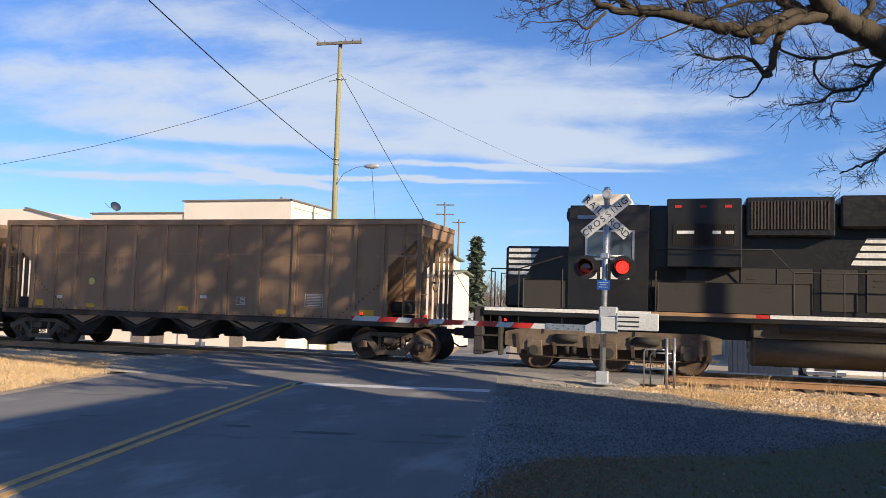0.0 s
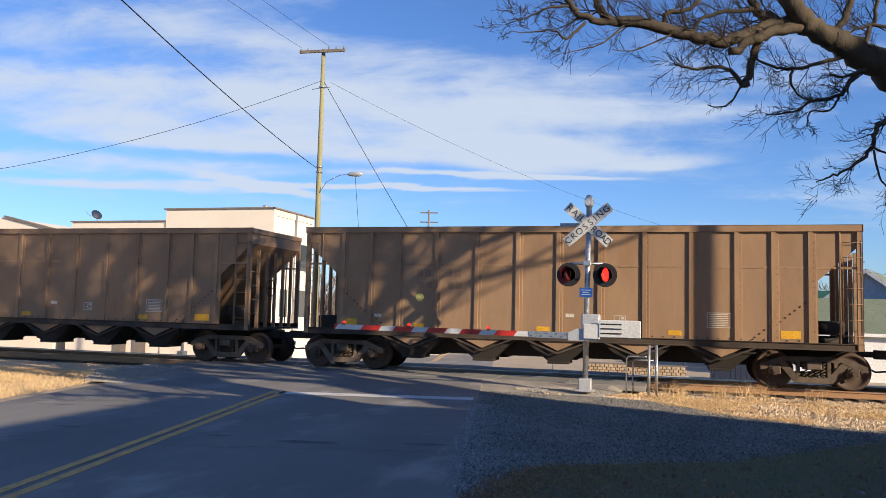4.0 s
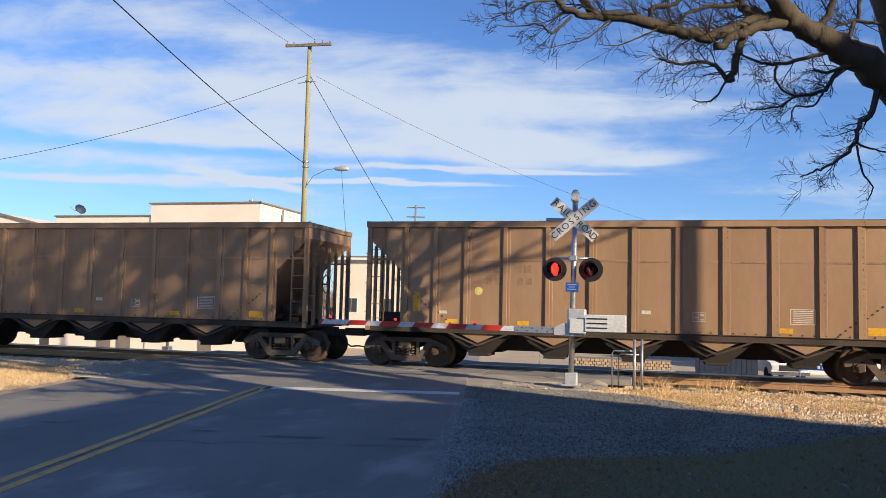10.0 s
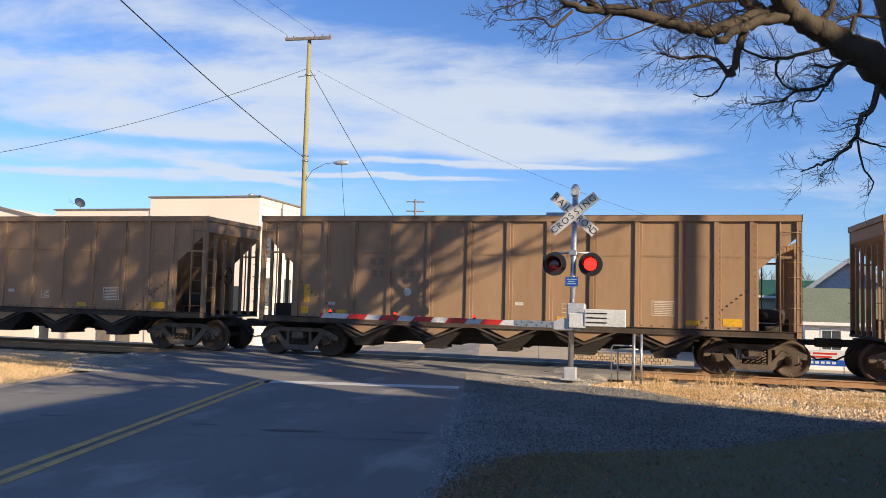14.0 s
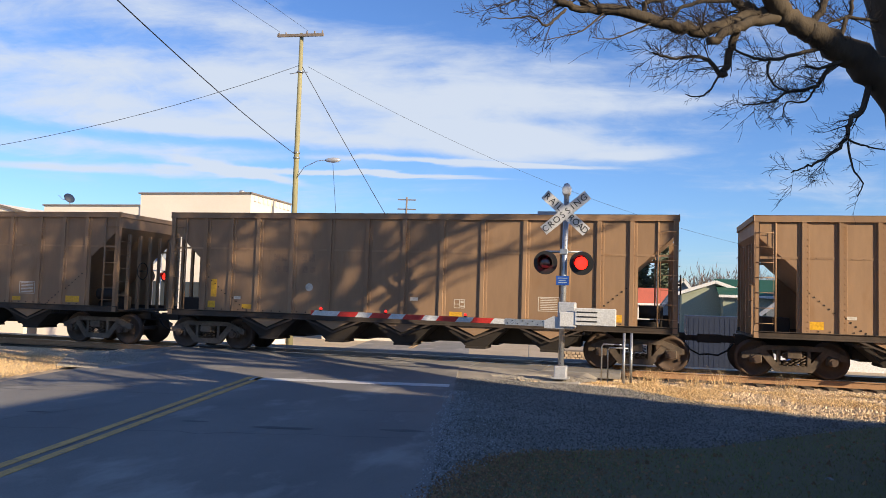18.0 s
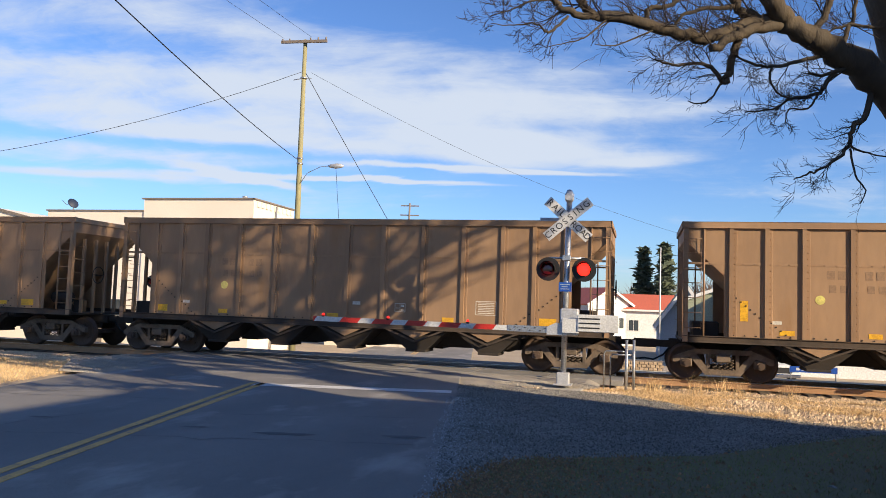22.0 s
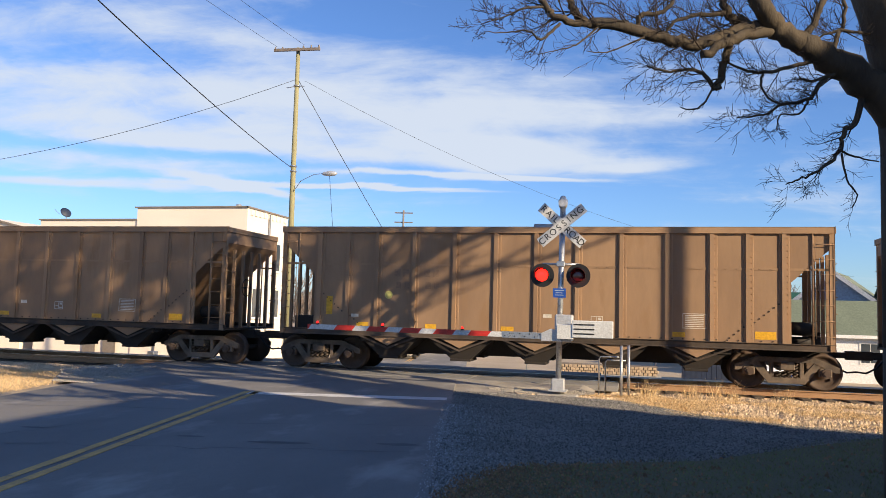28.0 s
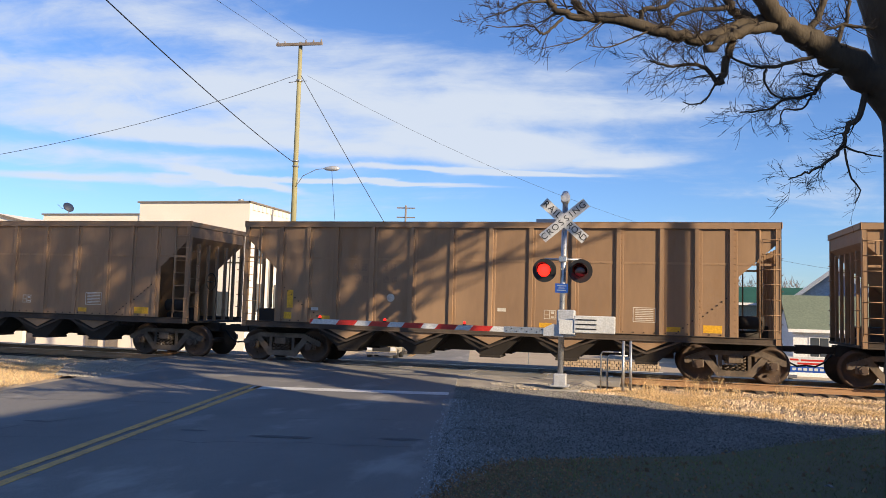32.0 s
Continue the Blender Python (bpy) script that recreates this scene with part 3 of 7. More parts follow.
def build_road():
    strip("road", ASPHALT, -4.1, 4.15, US, 0.0, "worn dark asphalt two-lane road over the crossing", "road")
    # double centre line, ends at the stop bar
    for side in (-0.17, 0.05):
        strip("road_marking", YELLOW_LINE, side, side + 0.12, [u for u in US if u < 0.2] + [0.2], 0.005, "worn yellow centre line paint", "road marking")
    strip("road_marking", WHITE_LINE, 0.0, 4.05, [-0.35, 0.0, 0.12], 0.005, "worn white stop bar painted across the lane", "road marking")
    for side in (-0.17, 0.05):
        strip("road_marking", YELLOW_LINE, side, side + 0.12, [14, 17, 20, 25, 30, 40, 60], 0.005, "worn yellow centre line paint", "road marking")
    bm = bm_new()
    edge = [road_at(u, 4.05) for u in (-40, -20, -12, -8, -5, -3, -1, 0.5, 1.6)]
    drive = [(x, y) for x, y in edge] + [(-2.4, -4.5), (-1.0, -4.9), (0.5, -6.7), (1.7, -7.4), (3.1, -7.75), (6, -8.3), (14, -9.3), (40, -12), (40, -30), (14, -46)]
    bm.faces.new([bm.verts.new((x, y, -0.060)) for x, y in drive])
    bmesh.ops.triangulate(bm, faces=bm.faces[:])
    bmesh.ops.recalc_face_normals(bm, faces=bm.faces)
    tagged(part("driveway", bm, GRAVEL), "dark grey gravel shoulder and driveway mouth", "driveway", kind="structure")
    # cracks sealed with bitumen, and patches
    rnd = random.Random(5)
    for u0, v0, du, dv, n in ((-9.5, -0.06, 9.0, 0.06, 26), (-6.6, -3.6, 0.5, 7.4, 22), (-9.6, 0.6, -0.3, 3.3, 12), (-4.2, 1.0, 0.4, 2.9, 10), (-7.2, -2.2, 2.5, 1.0, 10), (-3.0, -3.9, 0.2, 3.6, 12)):
        bm = bm_new()
        prev = None
        for k in range(n + 1):
            u, v = u0 + du * k / n + rnd.gauss(0, 0.035), v0 + dv * k / n + rnd.gauss(0, 0.02)
            w = 0.004 + 0.008 * rnd.random()
            along = abs(du) > abs(dv)
            pts = []
            for s in (-1, 1):
                x, y = road_at(u + (0 if along else s * w), v + (s * w if along else 0))
                pts.append(bm.verts.new((x, y, road_z(y) + 0.0045)))
            if prev:
                bm.faces.new((prev[0], prev[1], pts[1], pts[0]))
            prev = pts
        bmesh.ops.recalc_face_normals(bm, faces=bm.faces)
        tagged(part("road_crack", bm, CRACK), "dark sealed crack in the asphalt", "road crack", kind="structure")
    for u, v, a, b in ((-5.75, 2.05, 0.10, 0.42), (-5.5, 0.75, 0.06, 0.20), (-5.6, 3.6, 0.10, 0.30), (-5.2, -1.6, 0.05, 0.2)):
        bm = bm_new()
        ring = []
        for k in range(18):
            t = math.tau * k / 18
            x, y = road_at(u + a * math.sin(t) * rnd.uniform(0.75, 1.2), v + b * math.cos(t) * rnd.uniform(0.85, 1.15))
            ring.append(bm.verts.new((x, y, road_z(y) + 0.0042)))
        bm.faces.new(ring)
        tagged(part("road_patch", bm, PATCH), "dark worn patch in the asphalt", "road patch", kind="structure")


def pebbles(name, mat, count, place, size, label, category, seed):
    """Loose stones, one mesh."""
    rnd = random.Random(seed)
    verts, faces = [], []
    for _ in range(count):
        x, y, z = place(rnd)
        s = size * rnd.uniform(0.5, 1.5)
        a = rnd.uniform(0, 6.3)
        n = len(verts)
        ca, sa = math.cos(a), math.sin(a)
        for px, py, pz in ((-1, -0.7, 0), (1, -0.6, 0), (0.8, 0.8, 0), (-0.9, 0.6, 0), (-0.4, -0.2, 0.8), (0.5, 0.1, 1.0)):
            px, py = px * rnd.uniform(0.7, 1.2), py * rnd.uniform(0.7, 1.2)
            verts.append((x + s * (px * ca - py * sa), y + s * (px * sa + py * ca), z + s * pz * rnd.uniform(0.9, 1.7)))
        faces += [(n, n + 1, n + 5, n + 4), (n + 1, n + 2, n + 5), (n + 2, n + 3, n + 4, n + 5), (n + 3, n, n + 4)]
    me = bpy.data.meshes.new(name)
    me.from_pydata(verts, [], faces)
    me.materials.append(mat)
    return tagged(new(name, me), label, category, kind="stuff")


def blades(name, mat, count, place, height, label, category, seed, lean=0.5, width=0.006):
    """Blades of grass or stalks, one mesh of thin bent blades."""
    rnd = random.Random(seed)
    verts, faces = [], []
    for _ in range(count):
        x, y, z = place(rnd)
        h = height * rnd.uniform(0.4, 1.25)
        a = rnd.uniform(0, 6.3)
        lx, ly = math.cos(a) * lean * h * rnd.uniform(0.2, 1), math.sin(a) * lean * h * rnd.uniform(0.2, 1)
        b = rnd.uniform(0, 3.15)
        wx, wy = math.cos(b) * width, math.sin(b) * width
        n = len(verts)
        verts += [(x - wx, y - wy, z), (x + wx, y + wy, z), (x + lx * 0.4 + wx * 0.7, y + ly * 0.4 + wy * 0.7, z + h * 0.6), (x + lx * 0.4 - wx * 0.7, y + ly * 0.4 - wy * 0.7, z + h * 0.6), (x + lx, y + ly, z + h)]
        faces += [(n, n + 1, n + 2, n + 3), (n + 3, n + 2, n + 4)]
    me = bpy.data.meshes.new(name)
    me.from_pydata(verts, [], faces)
    me.materials.append(mat)
    return tagged(new(name, me), label, category, kind="stuff")


def in_road(x, y, left=-4.15, right=4.2):
    v = (Vector((x, y)) - RO).dot(RV)
    return left < v < right


def ballast_z(y):
    d = abs(y)
    return -0.235 if d < 1.7 else -0.235 + (ground_z(y) - 0.02 + 0.235) * min(1, (d - 1.7) / 2.2)


def build_ballast():
    bm = bm_new()
    xs = [-260, -60, -40, -30, -24, -20, -17, -15, -12, -8, -4, -2, 0, 3, 6, 10, 16, 24, 40, 60, 260]
    ys = [-4.6, -4.0, -3.0, -2.3, -1.7, 1.7, 2.4, 3.4]  # shoulder to shoulder
    grid = [[bm.verts.new((x, y, ballast_z(y))) for x in xs] for y in ys]
    for a, b in zip(grid, grid[1:]):
        for i in range(len(xs) - 1):
            bm.faces.new((a[i], a[i + 1], b[i + 1], b[i]))
    tagged(part("track_bed", bm, BALLAST), "pale crushed-stone ballast bed under the track", "track bed", kind="structure")

    def near(rnd):
        while True:
            x = rnd.uniform(-22, 9)
            y = -1.25 - 6.6 * rnd.random() ** 1.4
            if not in_road(x, y, -5.2, 5.6) and y > (-7.6 if x > 0.2 else -4.6):
                return x, y, ballast_z(y) - 0.005
    pebbles("ballast_stones", BALLAST, 42000, near, 0.021, "loose pale ballast stones beside the rails", "ballast", 3)

    def close(rnd):
        x, y = rnd.uniform(-1.7, 9), -0.86 - 3.2 * rnd.random()
        return x, y, ballast_z(y) - 0.012
    pebbles("ballast_shoulder", BALLAST, 40000, close, 0.018, "cream crushed stone against the near rail", "ballast", 4)

    def west(rnd):
        x, y = rnd.uniform(-24, -14.2), -0.86 - 3.2 * rnd.random()
        return x, y, ballast_z(y) - 0.012
    pebbles("ballast_shoulder", BALLAST, 16000, west, 0.021, "cream crushed stone against the near rail", "ballast", 6)


def build_track():
    prof = [(-0.07, -0.17), (0.07, -0.17), (0.07, -0.155), (0.012, -0.14), (0.012, -0.045), (0.036, -0.035), (0.036, -0.005), (-0.036, -0.005), (-0.036, -0.035), (-0.012, -0.045), (-0.012, -0.14), (-0.07, -0.155)]
    for y in (-0.755, 0.755):
        bm = bm_new()
        prism(bm, [(y + a, b) for a, b in prof], "x", -260, 260)
        rail = tagged(part("rail", bm, RAIL_RUST), "rust-brown steel rail with a polished head", "rail", group="rails", kind="structure")
        bm = bm_new()
        box(bm, -260, 260, y - 0.03, y + 0.03, -0.004, 0.0)
        part("rail_head", bm, RAIL_TOP, rail, "polished running surface")
    bm = bm_new()
    box(bm, -0.115, 0.115, -1.28, 1.28, -0.36, -0.172, 0.012)
    first = None
    for i in range(-62, 42):
        x = i * 0.53
        if -15.0 < x < -1.6:
            continue
        if first is None:
            first = part("tie", bm, TIE)
            tagged(first, "weathered dark timber railway tie", "railway tie", "ties under the track", "structure")
            ob = first
        else:
            ob = tagged(new("tie", first.data), first["label"], "railway tie", "ties under the track", "structure")
        ob.matrix_world = pose(x, 0.02 * math.sin(i * 7.3), 0.004 * math.sin(i * 3.1), 0, 0, 0.8 * math.sin(i * 5.7))
    # crossing surface: panels between and beside the rails
    for y0, y1 in ((-2.1, -0.82), (-0.66, 0.0), (0.004, 0.66), (0.82, 2.1)):
        for k in range(7):
            x0 = -14.75 + k * 1.89
            bm = bm_new()
            sk = -0.2 * (y0 + y1) / 2
            box(bm, x0 + sk, x0 + 1.87 + sk, y0, y1, -0.14, -0.004, 0.008)
            tagged(part("crossing_panel", bm, PANEL), "dark timber and rubber crossing panel between the rails", "crossing panel", "crossing panels", "structure")


# ---- the train ----
COUPLED, HALF, TOP = 16.05, 7.15, 3.98
POSTS = (0.0, 1.06, 2.17, 3.29, 4.35, 5.19, 6.01)


def build_truck(parent, x):
    """A two-axle freight truck with its own wheelsets."""
    bm = bm_new()
    for y in (-1.03, 1.03):
        s = 0.06 if y > 0 else -0.06
        # cast side frame: arched top member, bowl-shaped tension member, two columns
        prism(bm, [(-1.20, 0.60), (-0.68, 0.81), (0.68, 0.81), (1.20, 0.60), (1.20, 0.47), (1.10, 0.47), (0.62, 0.69), (-0.62, 0.69), (-1.10, 0.47), (-1.20, 0.47)], "y", y - 0.06, y + 0.06)
        prism(bm, [(-0.80, 0.63), (-0.64, 0.69), (-0.33, 0.32), (0.33, 0.32), (0.64, 0.69), (0.80, 0.63), (0.42, 0.17), (-0.42, 0.17)], "y", y - 0.05, y + 0.05)
        for sx in (-1, 1):
            box(bm, sx * 0.345 - 0.045, sx * 0.345 + 0.045, y - 0.052, y + 0.052, 0.28, 0.74, 0.01)
        for sx in (-1, 1):
            box(bm, sx * 0.875 - 0.14, sx * 0.875 + 0.14, y - 0.08, y + 0.08, 0.36, 0.57, 0.02)
    box(bm, -0.17, 0.17, -1.2, 1.2, 0.50, 0.70, 0.02)  # bolster
    truck = part("truck", bm, TRUCK_STEEL, parent, "dusty cast-steel truck")
    truck.location = (x, 0, 0)
    bm = bm_new()
    for y in (-1.10,):
        for k in (-0.2, -0.07, 0.07, 0.2):
            pts = [(k + 0.055 * math.cos(a * 0.9), y + 0.045 * math.sin(a * 0.9), 0.33 + a * 0.0115) for a in range(0, 29)]
            tube(bm, pts, 0.014, sides=4)
    part("spring_nest", bm, TRUCK_STEEL, truck, "coil springs")
    bm = bm_new()
    cap = None
    for y in (-1, 1):
        for sx in (-1, 1):
            if cap is None:
                disc(bm, (0, 0, 0), (0, 1, 0), 0.105, 0.13, 12)
                disc(bm, (0, 0, 0), (0, 1, 0), 0.06, 0.19, 8)
                cap = part("bearing_cap", bm, WHEEL_STEEL, truck, "brown roller bearing cap")
                cap.location = (sx * 0.875, y * 1.15, 0.457)
            else:
                again(cap, pose(sx * 0.875, y * 1.15, 0.457), truck)
    for sx in (-1, 1):
        bm = bm_new()
        for s in (-1, 1):
            prof = [(s * 0.69, 0.485), (s * 0.715, 0.457), (s * 0.80, 0.45), (s * 0.815, 0.40), (s * 0.765, 0.37), (s * 0.745, 0.16), (s * 0.81, 0.13), (s * 0.82, 0.09)]
            lathe(bm, prof if s > 0 else prof, "y", 28)
        tube(bm, [(0, -0.95, 0), (0, 0.95, 0)], 0.075, sides=10)
        for s in (-1, 1):  # wear marks and plate holes let the turning show
            for a in range(3):
                c = a * 2.094
                disc(bm, (0.25 * math.cos(c), s * 0.79, 0.25 * math.sin(c)), (0, 1, 0), 0.035, 0.05, 6)
        w = part("wheelset", bm, WHEEL_STEEL, truck, "rusty steel wheels on an axle")
        w.location = (sx * 0.875, 0, 0.457)
    return truck


REFLECTORS = (
    ((-6.05, 0.48), (-3.9, 0.28), (-0.55, 0.34), (2.75, 0.32), (5.35, 0.44)),
    ((-6.05, 0.40), (-4.8, 0.30), (1.3, 0.34), (4.45, 0.36), (5.35, 0.44)),
    ((-4.9, 0.34), (-2.95, 0.30), (-0.9, 0.34), (3.4, 0.32), (5.35, 0.48)),
)


def build_hopper(kind):
    """kind 0, 1 and 2 differ in their stripes, stencils and dots."""
    car = empty("hopper_car")
    y_sheet, y_post = 1.575, 1.632
    # side sheets with the cut-away lower corners
    for s in (-1, 1):
        bm = bm_new()
        outline = [(-HALF + 0.02, 3.9), (-HALF + 0.02, 3.50), (-HALF + 0.12, 3.44), (-HALF + 0.98, 2.66), (-HALF + 0.98, 1.05), (HALF - 0.98, 1.05), (HALF - 0.98, 2.66), (HALF - 0.12, 3.44), (HALF - 0.02, 3.50), (HALF - 0.02, 3.9)]
        prism(bm, outline, "y", s * y_sheet, s * (y_sheet - 0.012))
        part("side_sheet", bm, CAR_PAINT, car)
        bm = bm_new()
        box(bm, -HALF + 0.05, HALF - 0.05, s * y_sheet, s * (y_sheet + 0.008), 2.92, 2.975)
        for k in range(-26, 27):
            if abs(k) % 4:
                box(bm, k * 0.26 - 0.012, k * 0.26 + 0.012, s * (y_sheet + 0.008), s * (y_sheet + 0.020), 2.938, 2.960)
        part("side_seam", bm, CAR_PAINT, car)
        bm = bm_new()
        box(bm, -HALF, HALF, s * 1.56, s * y_post, 3.82, TOP, 0.012)
        part("top_chord", bm, CAR_PAINT, car)
        bm = bm_new()
        prism(bm, [(s * 1.50, 1.16), (s * y_post, 1.16), (s * y_post, 1.145), (s * 1.60, 1.13), (s * 1.60, 1.02), (s * 1.625, 1.005), (s * 1.625, 0.99), (s * 1.50, 0.99)], "x", -HALF, HALF)
        part("side_sill", bm, UNDER_BROWN, car)
        # posts: hat sections with rivet rows
        bm = bm_new()
        prism(bm, [(-0.10, s * y_sheet), (-0.095, s * (y_sheet + 0.012)), (-0.055, s * (y_sheet + 0.012)), (-0.05, s * y_post), (0.05, s * y_post), (0.055, s * (y_sheet + 0.012)), (0.125, s * (y_sheet + 0.012)), (0.13, s * y_sheet)], "z", 1.16, 3.82)
        for k in range(17):
            z = 1.26 + k * 0.152
            box(bm, 0.080, 0.104, s * (y_sheet + 0.012), s * (y_sheet + 0.024), z, z + 0.024)
        post = part("side_post", bm, CAR_PAINT, car)
        for x in [p * q for p in POSTS[1:] for q in (-1, 1)]:
            again(post, pose(x, 0, 0), car)
        # corner posts and thin end posts
        for x in (-HALF + 0.07, HALF - 0.07):
            bm = bm_new()
            box(bm, x - 0.06, x + 0.06, s * 1.53, s * 1.63, 1.0, 3.83, 0.008)
            part("corner_post", bm, CAR_PAINT, car)
        for x in (-HALF + 0.50, HALF - 0.50):
            bm = bm_new()
            tube(bm, [(x, s * 1.60, 1.16), (x, s * 1.60, 3.82)], 0.022, sides=6)
            part("end_stanchion", bm, CAR_PAINT, car)
        if s > 0:
            continue
        # ladder rungs at both ends of the side
        for x in (-HALF, HALF - 0.48):
            bm = bm_new()
            for z in (1.35, 1.72, 2.09, 2.46, 2.83, 3.2, 3.55):
                tube(bm, [(x + 0.03, s * 1.645, z), (x + 0.45, s * 1.645, z)], 0.009, sides=5)
            for dx in (0.04, 0.44):
                tube(bm, [(x + dx, s * 1.64, 1.3), (x + dx, s * 1.64, 3.6)], 0.006, sides=4)
            part("ladder", bm, CAR_PAINT, car)
        # stencilled panels, reflectors, marks
        for x, w in REFLECTORS[kind]:
            bm = bm_new()
            box(bm, x, x + w, s * y_sheet, s * (y_sheet + 0.005), 1.24, 1.24 + (0.12 if w < 0.4 else 0.19))
            part("reflector", bm, SAFETY_YELLOW, car, "yellow reflective stripe")
        if kind:
            bm = bm_new()
            box(bm, -5.8, -5.62, s * y_sheet, s * (y_sheet + 0.005), 1.55, 2.05)
            part("reflector", bm, SAFETY_YELLOW, car, "tall worn yellow reflective patch")
        # diagonal lines of bolts where the inner sheets meet the side
        bm = bm_new()
        for e in (-1, 1):
            for x0, z0 in ((HALF - 1.15, 2.20), (HALF - 1.95, 1.62)):
                for k in range(7):
                    x, z = e * (x0 - k * 0.11), z0 - k * 0.092
                    box(bm, x - 0.016, x + 0.016, s * y_sheet, s * (y_sheet + 0.016), z - 0.016, z + 0.016)
        for k in range(46):
            x = -HALF + 1.2 + k * 0.26
            box(bm, x - 0.014, x + 0.014, s * y_sheet, s * (y_sheet + 0.016), 1.185, 1.213)
        part("bolt_row", bm, CAR_DARK, car, "dark bolt heads")
        f = y_sheet + 0.004
        lines = [(3.72, 4.16, z, z + 0.018) for z in (1.50, 1.545, 1.59, 1.635, 1.68, 1.725, 1.77)]
        for a, b, c, d in (*lines, (1.42, 1.72, 1.46, 1.475), (1.42, 1.72, 1.68, 1.695), (1.42, 1.435, 1.46, 1.695), (1.705, 1.72, 1.46, 1.695), (1.56, 1.575, 1.475, 1.68), (1.45, 1.55, 1.56, 1.575), (1.60, 1.68, 1.60, 1.66), (1.60, 1.69, 1.50, 1.53), (3.66, 4.22, 1.455, 1.470), (3.66, 4.22, 1.81, 1.825), (3.66, 3.675, 1.47, 1.81), (4.205, 4.22, 1.47, 1.81), (0.20, 0.42, 1.62, 1.71), (-5.1, -4.85, 1.5, 1.58)):
            bm = bm_new()
            box(bm, a, b, s * y_sheet, s * f, c, d)
            part("stencil", bm, STENCIL, car, "faded white data stencil")
        for k in range(4):
            x = -3.25 + k * 0.24 + (0.35 if k > 1 else 0)
            for a, b, c, d in ((x - 0.6, x - 0.43, 2.62, 2.82), (x - 0.55, x - 0.40, 2.30, 2.48)):
                bm = bm_new()
                box(bm, a, b, s * y_sheet, s * f, c, d)
                part("reporting_mark", bm, STENCIL_DIM, car, "ghosted illegible reporting mark")
        bm = bm_new()
        disc(bm, ((-3.75, -2.75, -4.0)[kind], s * (y_sheet + 0.003), (2.05, 1.9, 2.12)[kind]), (0, 1, 0), 0.11, 0.006, 16)
        part("paint_dot", bm, (YELLOW_DOT, STENCIL, YELLOW_DOT)[kind], car, "round pale paint dot")
    # sloped end sheets, end frames
    for e in (-1, 1):
        bm = bm_new()
        prism(bm, [(e * (HALF - 0.02), 3.9), (e * (HALF - 0.02), 3.52), (e * (HALF - 2.75), 1.0), (e * (HALF - 2.83), 1.0), (e * (HALF - 0.12), 3.58), (e * (HALF - 0.12), 3.9)], "y", -1.56, 1.56)
        part("slope_sheet", bm, CAR_PAINT, car)
        bm = bm_new()
        box(bm, e * (HALF - 0.10), e * (HALF + 0.02), -1.625, 1.625, 3.83, TOP - 0.005, 0.01)
        part("end_chord", bm, CAR_PAINT, car)
        bm = bm_new()
        for y in (-1.05, -0.52, 0.0, 0.52, 1.05):
            box(bm, e * (HALF - 0.10), e * (HALF - 0.02), y - 0.04, y + 0.04, 1.05, 3.35)
        part("end_post", bm, CAR_PAINT, car)
        bm = bm_new()
        for z in (1.5, 1.9, 2.3, 2.7, 3.1):
            tube(bm, [(e * (HALF + 0.03), -1.6, z), (e * (HALF + 0.03), -1.12, z)], 0.011, sides=5)
            tube(bm, [(e * (HALF + 0.03), 1.12, z), (e * (HALF + 0.03), 1.6, z)], 0.011, sides=5)
        part("end_ladder", bm, CAR_PAINT, car)
        bm = bm_new()
        box(bm, e * (HALF - 1.35), e * (HALF + 0.02), -1.55, 1.55, 1.0, 1.06, 0.005)
        part("end_platform", bm, CAR_DARK, car)
        bm = bm_new()
        box(bm, e * (HALF - 1.0), e * (HALF + 0.25), -0.20, 0.20, 0.74, 1.0, 0.01)
        box(bm, e * (HALF + 0.2), e * (HALF + 0.62), -0.09, 0.09, 0.80, 0.94, 0.02)
        prism(bm, [(e * (HALF + 0.58), -0.14), (e * (HALF + 0.885), -0.16), (e * (HALF + 0.885), 0.02), (e * (HALF + 0.78), 0.12), (e * (HALF + 0.58), 0.14)], "z", 0.76, 0.98)
        part("coupler", bm, CAR_DARK, car, "grimy knuckle coupler")
        bm = bm_new()
        tube(bm, [(e * (HALF + 0.2), 0.25, 0.80), (e * (HALF + 0.4), 0.26, 0.55), (e * (HALF + 0.65), 0.22, 0.42), (e * (HALF + 0.88), 0.18, 0.45)], 0.025, sides=6)
        part("brake_hose", bm, WIRE, car, "hanging black air hose")
    # brake gear on the B end
    bm = bm_new()
    tube(bm, [(HALF - 0.95, -1.15, 1.52), (HALF - 0.35, -1.15, 1.52)], 0.17, sides=12)
    part("air_reservoir", bm, CAR_DARK, car, "grimy air tank")
    bm = bm_new()
    tube(bm, [(HALF - 0.98, -1.0, 1.20), (HALF - 0.45, -1.0, 1.20)], 0.13, sides=12)
    part("air_reservoir", bm, CAR_DARK, car, "grimy air tank")
    bm = bm_new()
    box(bm, HALF - 0.42, HALF - 0.2, -0.95, -0.6, 1.06, 1.45, 0.02)
    part("control_valve", bm, CAR_DARK, car)
    bm = bm_new()
    pts = [(HALF + 0.10, -0.55 + 0.26 * math.cos(a * math.tau / 14), 2.25 + 0.26 * math.sin(a * math.tau / 14)) for a in range(15)]
    tube(bm, pts, 0.014, sides=5)
    bar(bm, (HALF + 0.08, -0.80, 2.25), (HALF + 0.08, -0.30, 2.25), 0.02, 0.02)
    bar(bm, (HALF + 0.02, -0.55, 2.25), (HALF + 0.10, -0.55, 2.25), 0.05, 0.05)
    part("hand_brake_wheel", bm, CAR_DARK, car)
    bm = bm_new()
    box(bm, -HALF + 0.25, -HALF + 0.9, -1.2, -0.3, 1.06, 1.5, 0.02)
    part("brake_valve", bm, CAR_DARK, car)
    bm = bm_new()
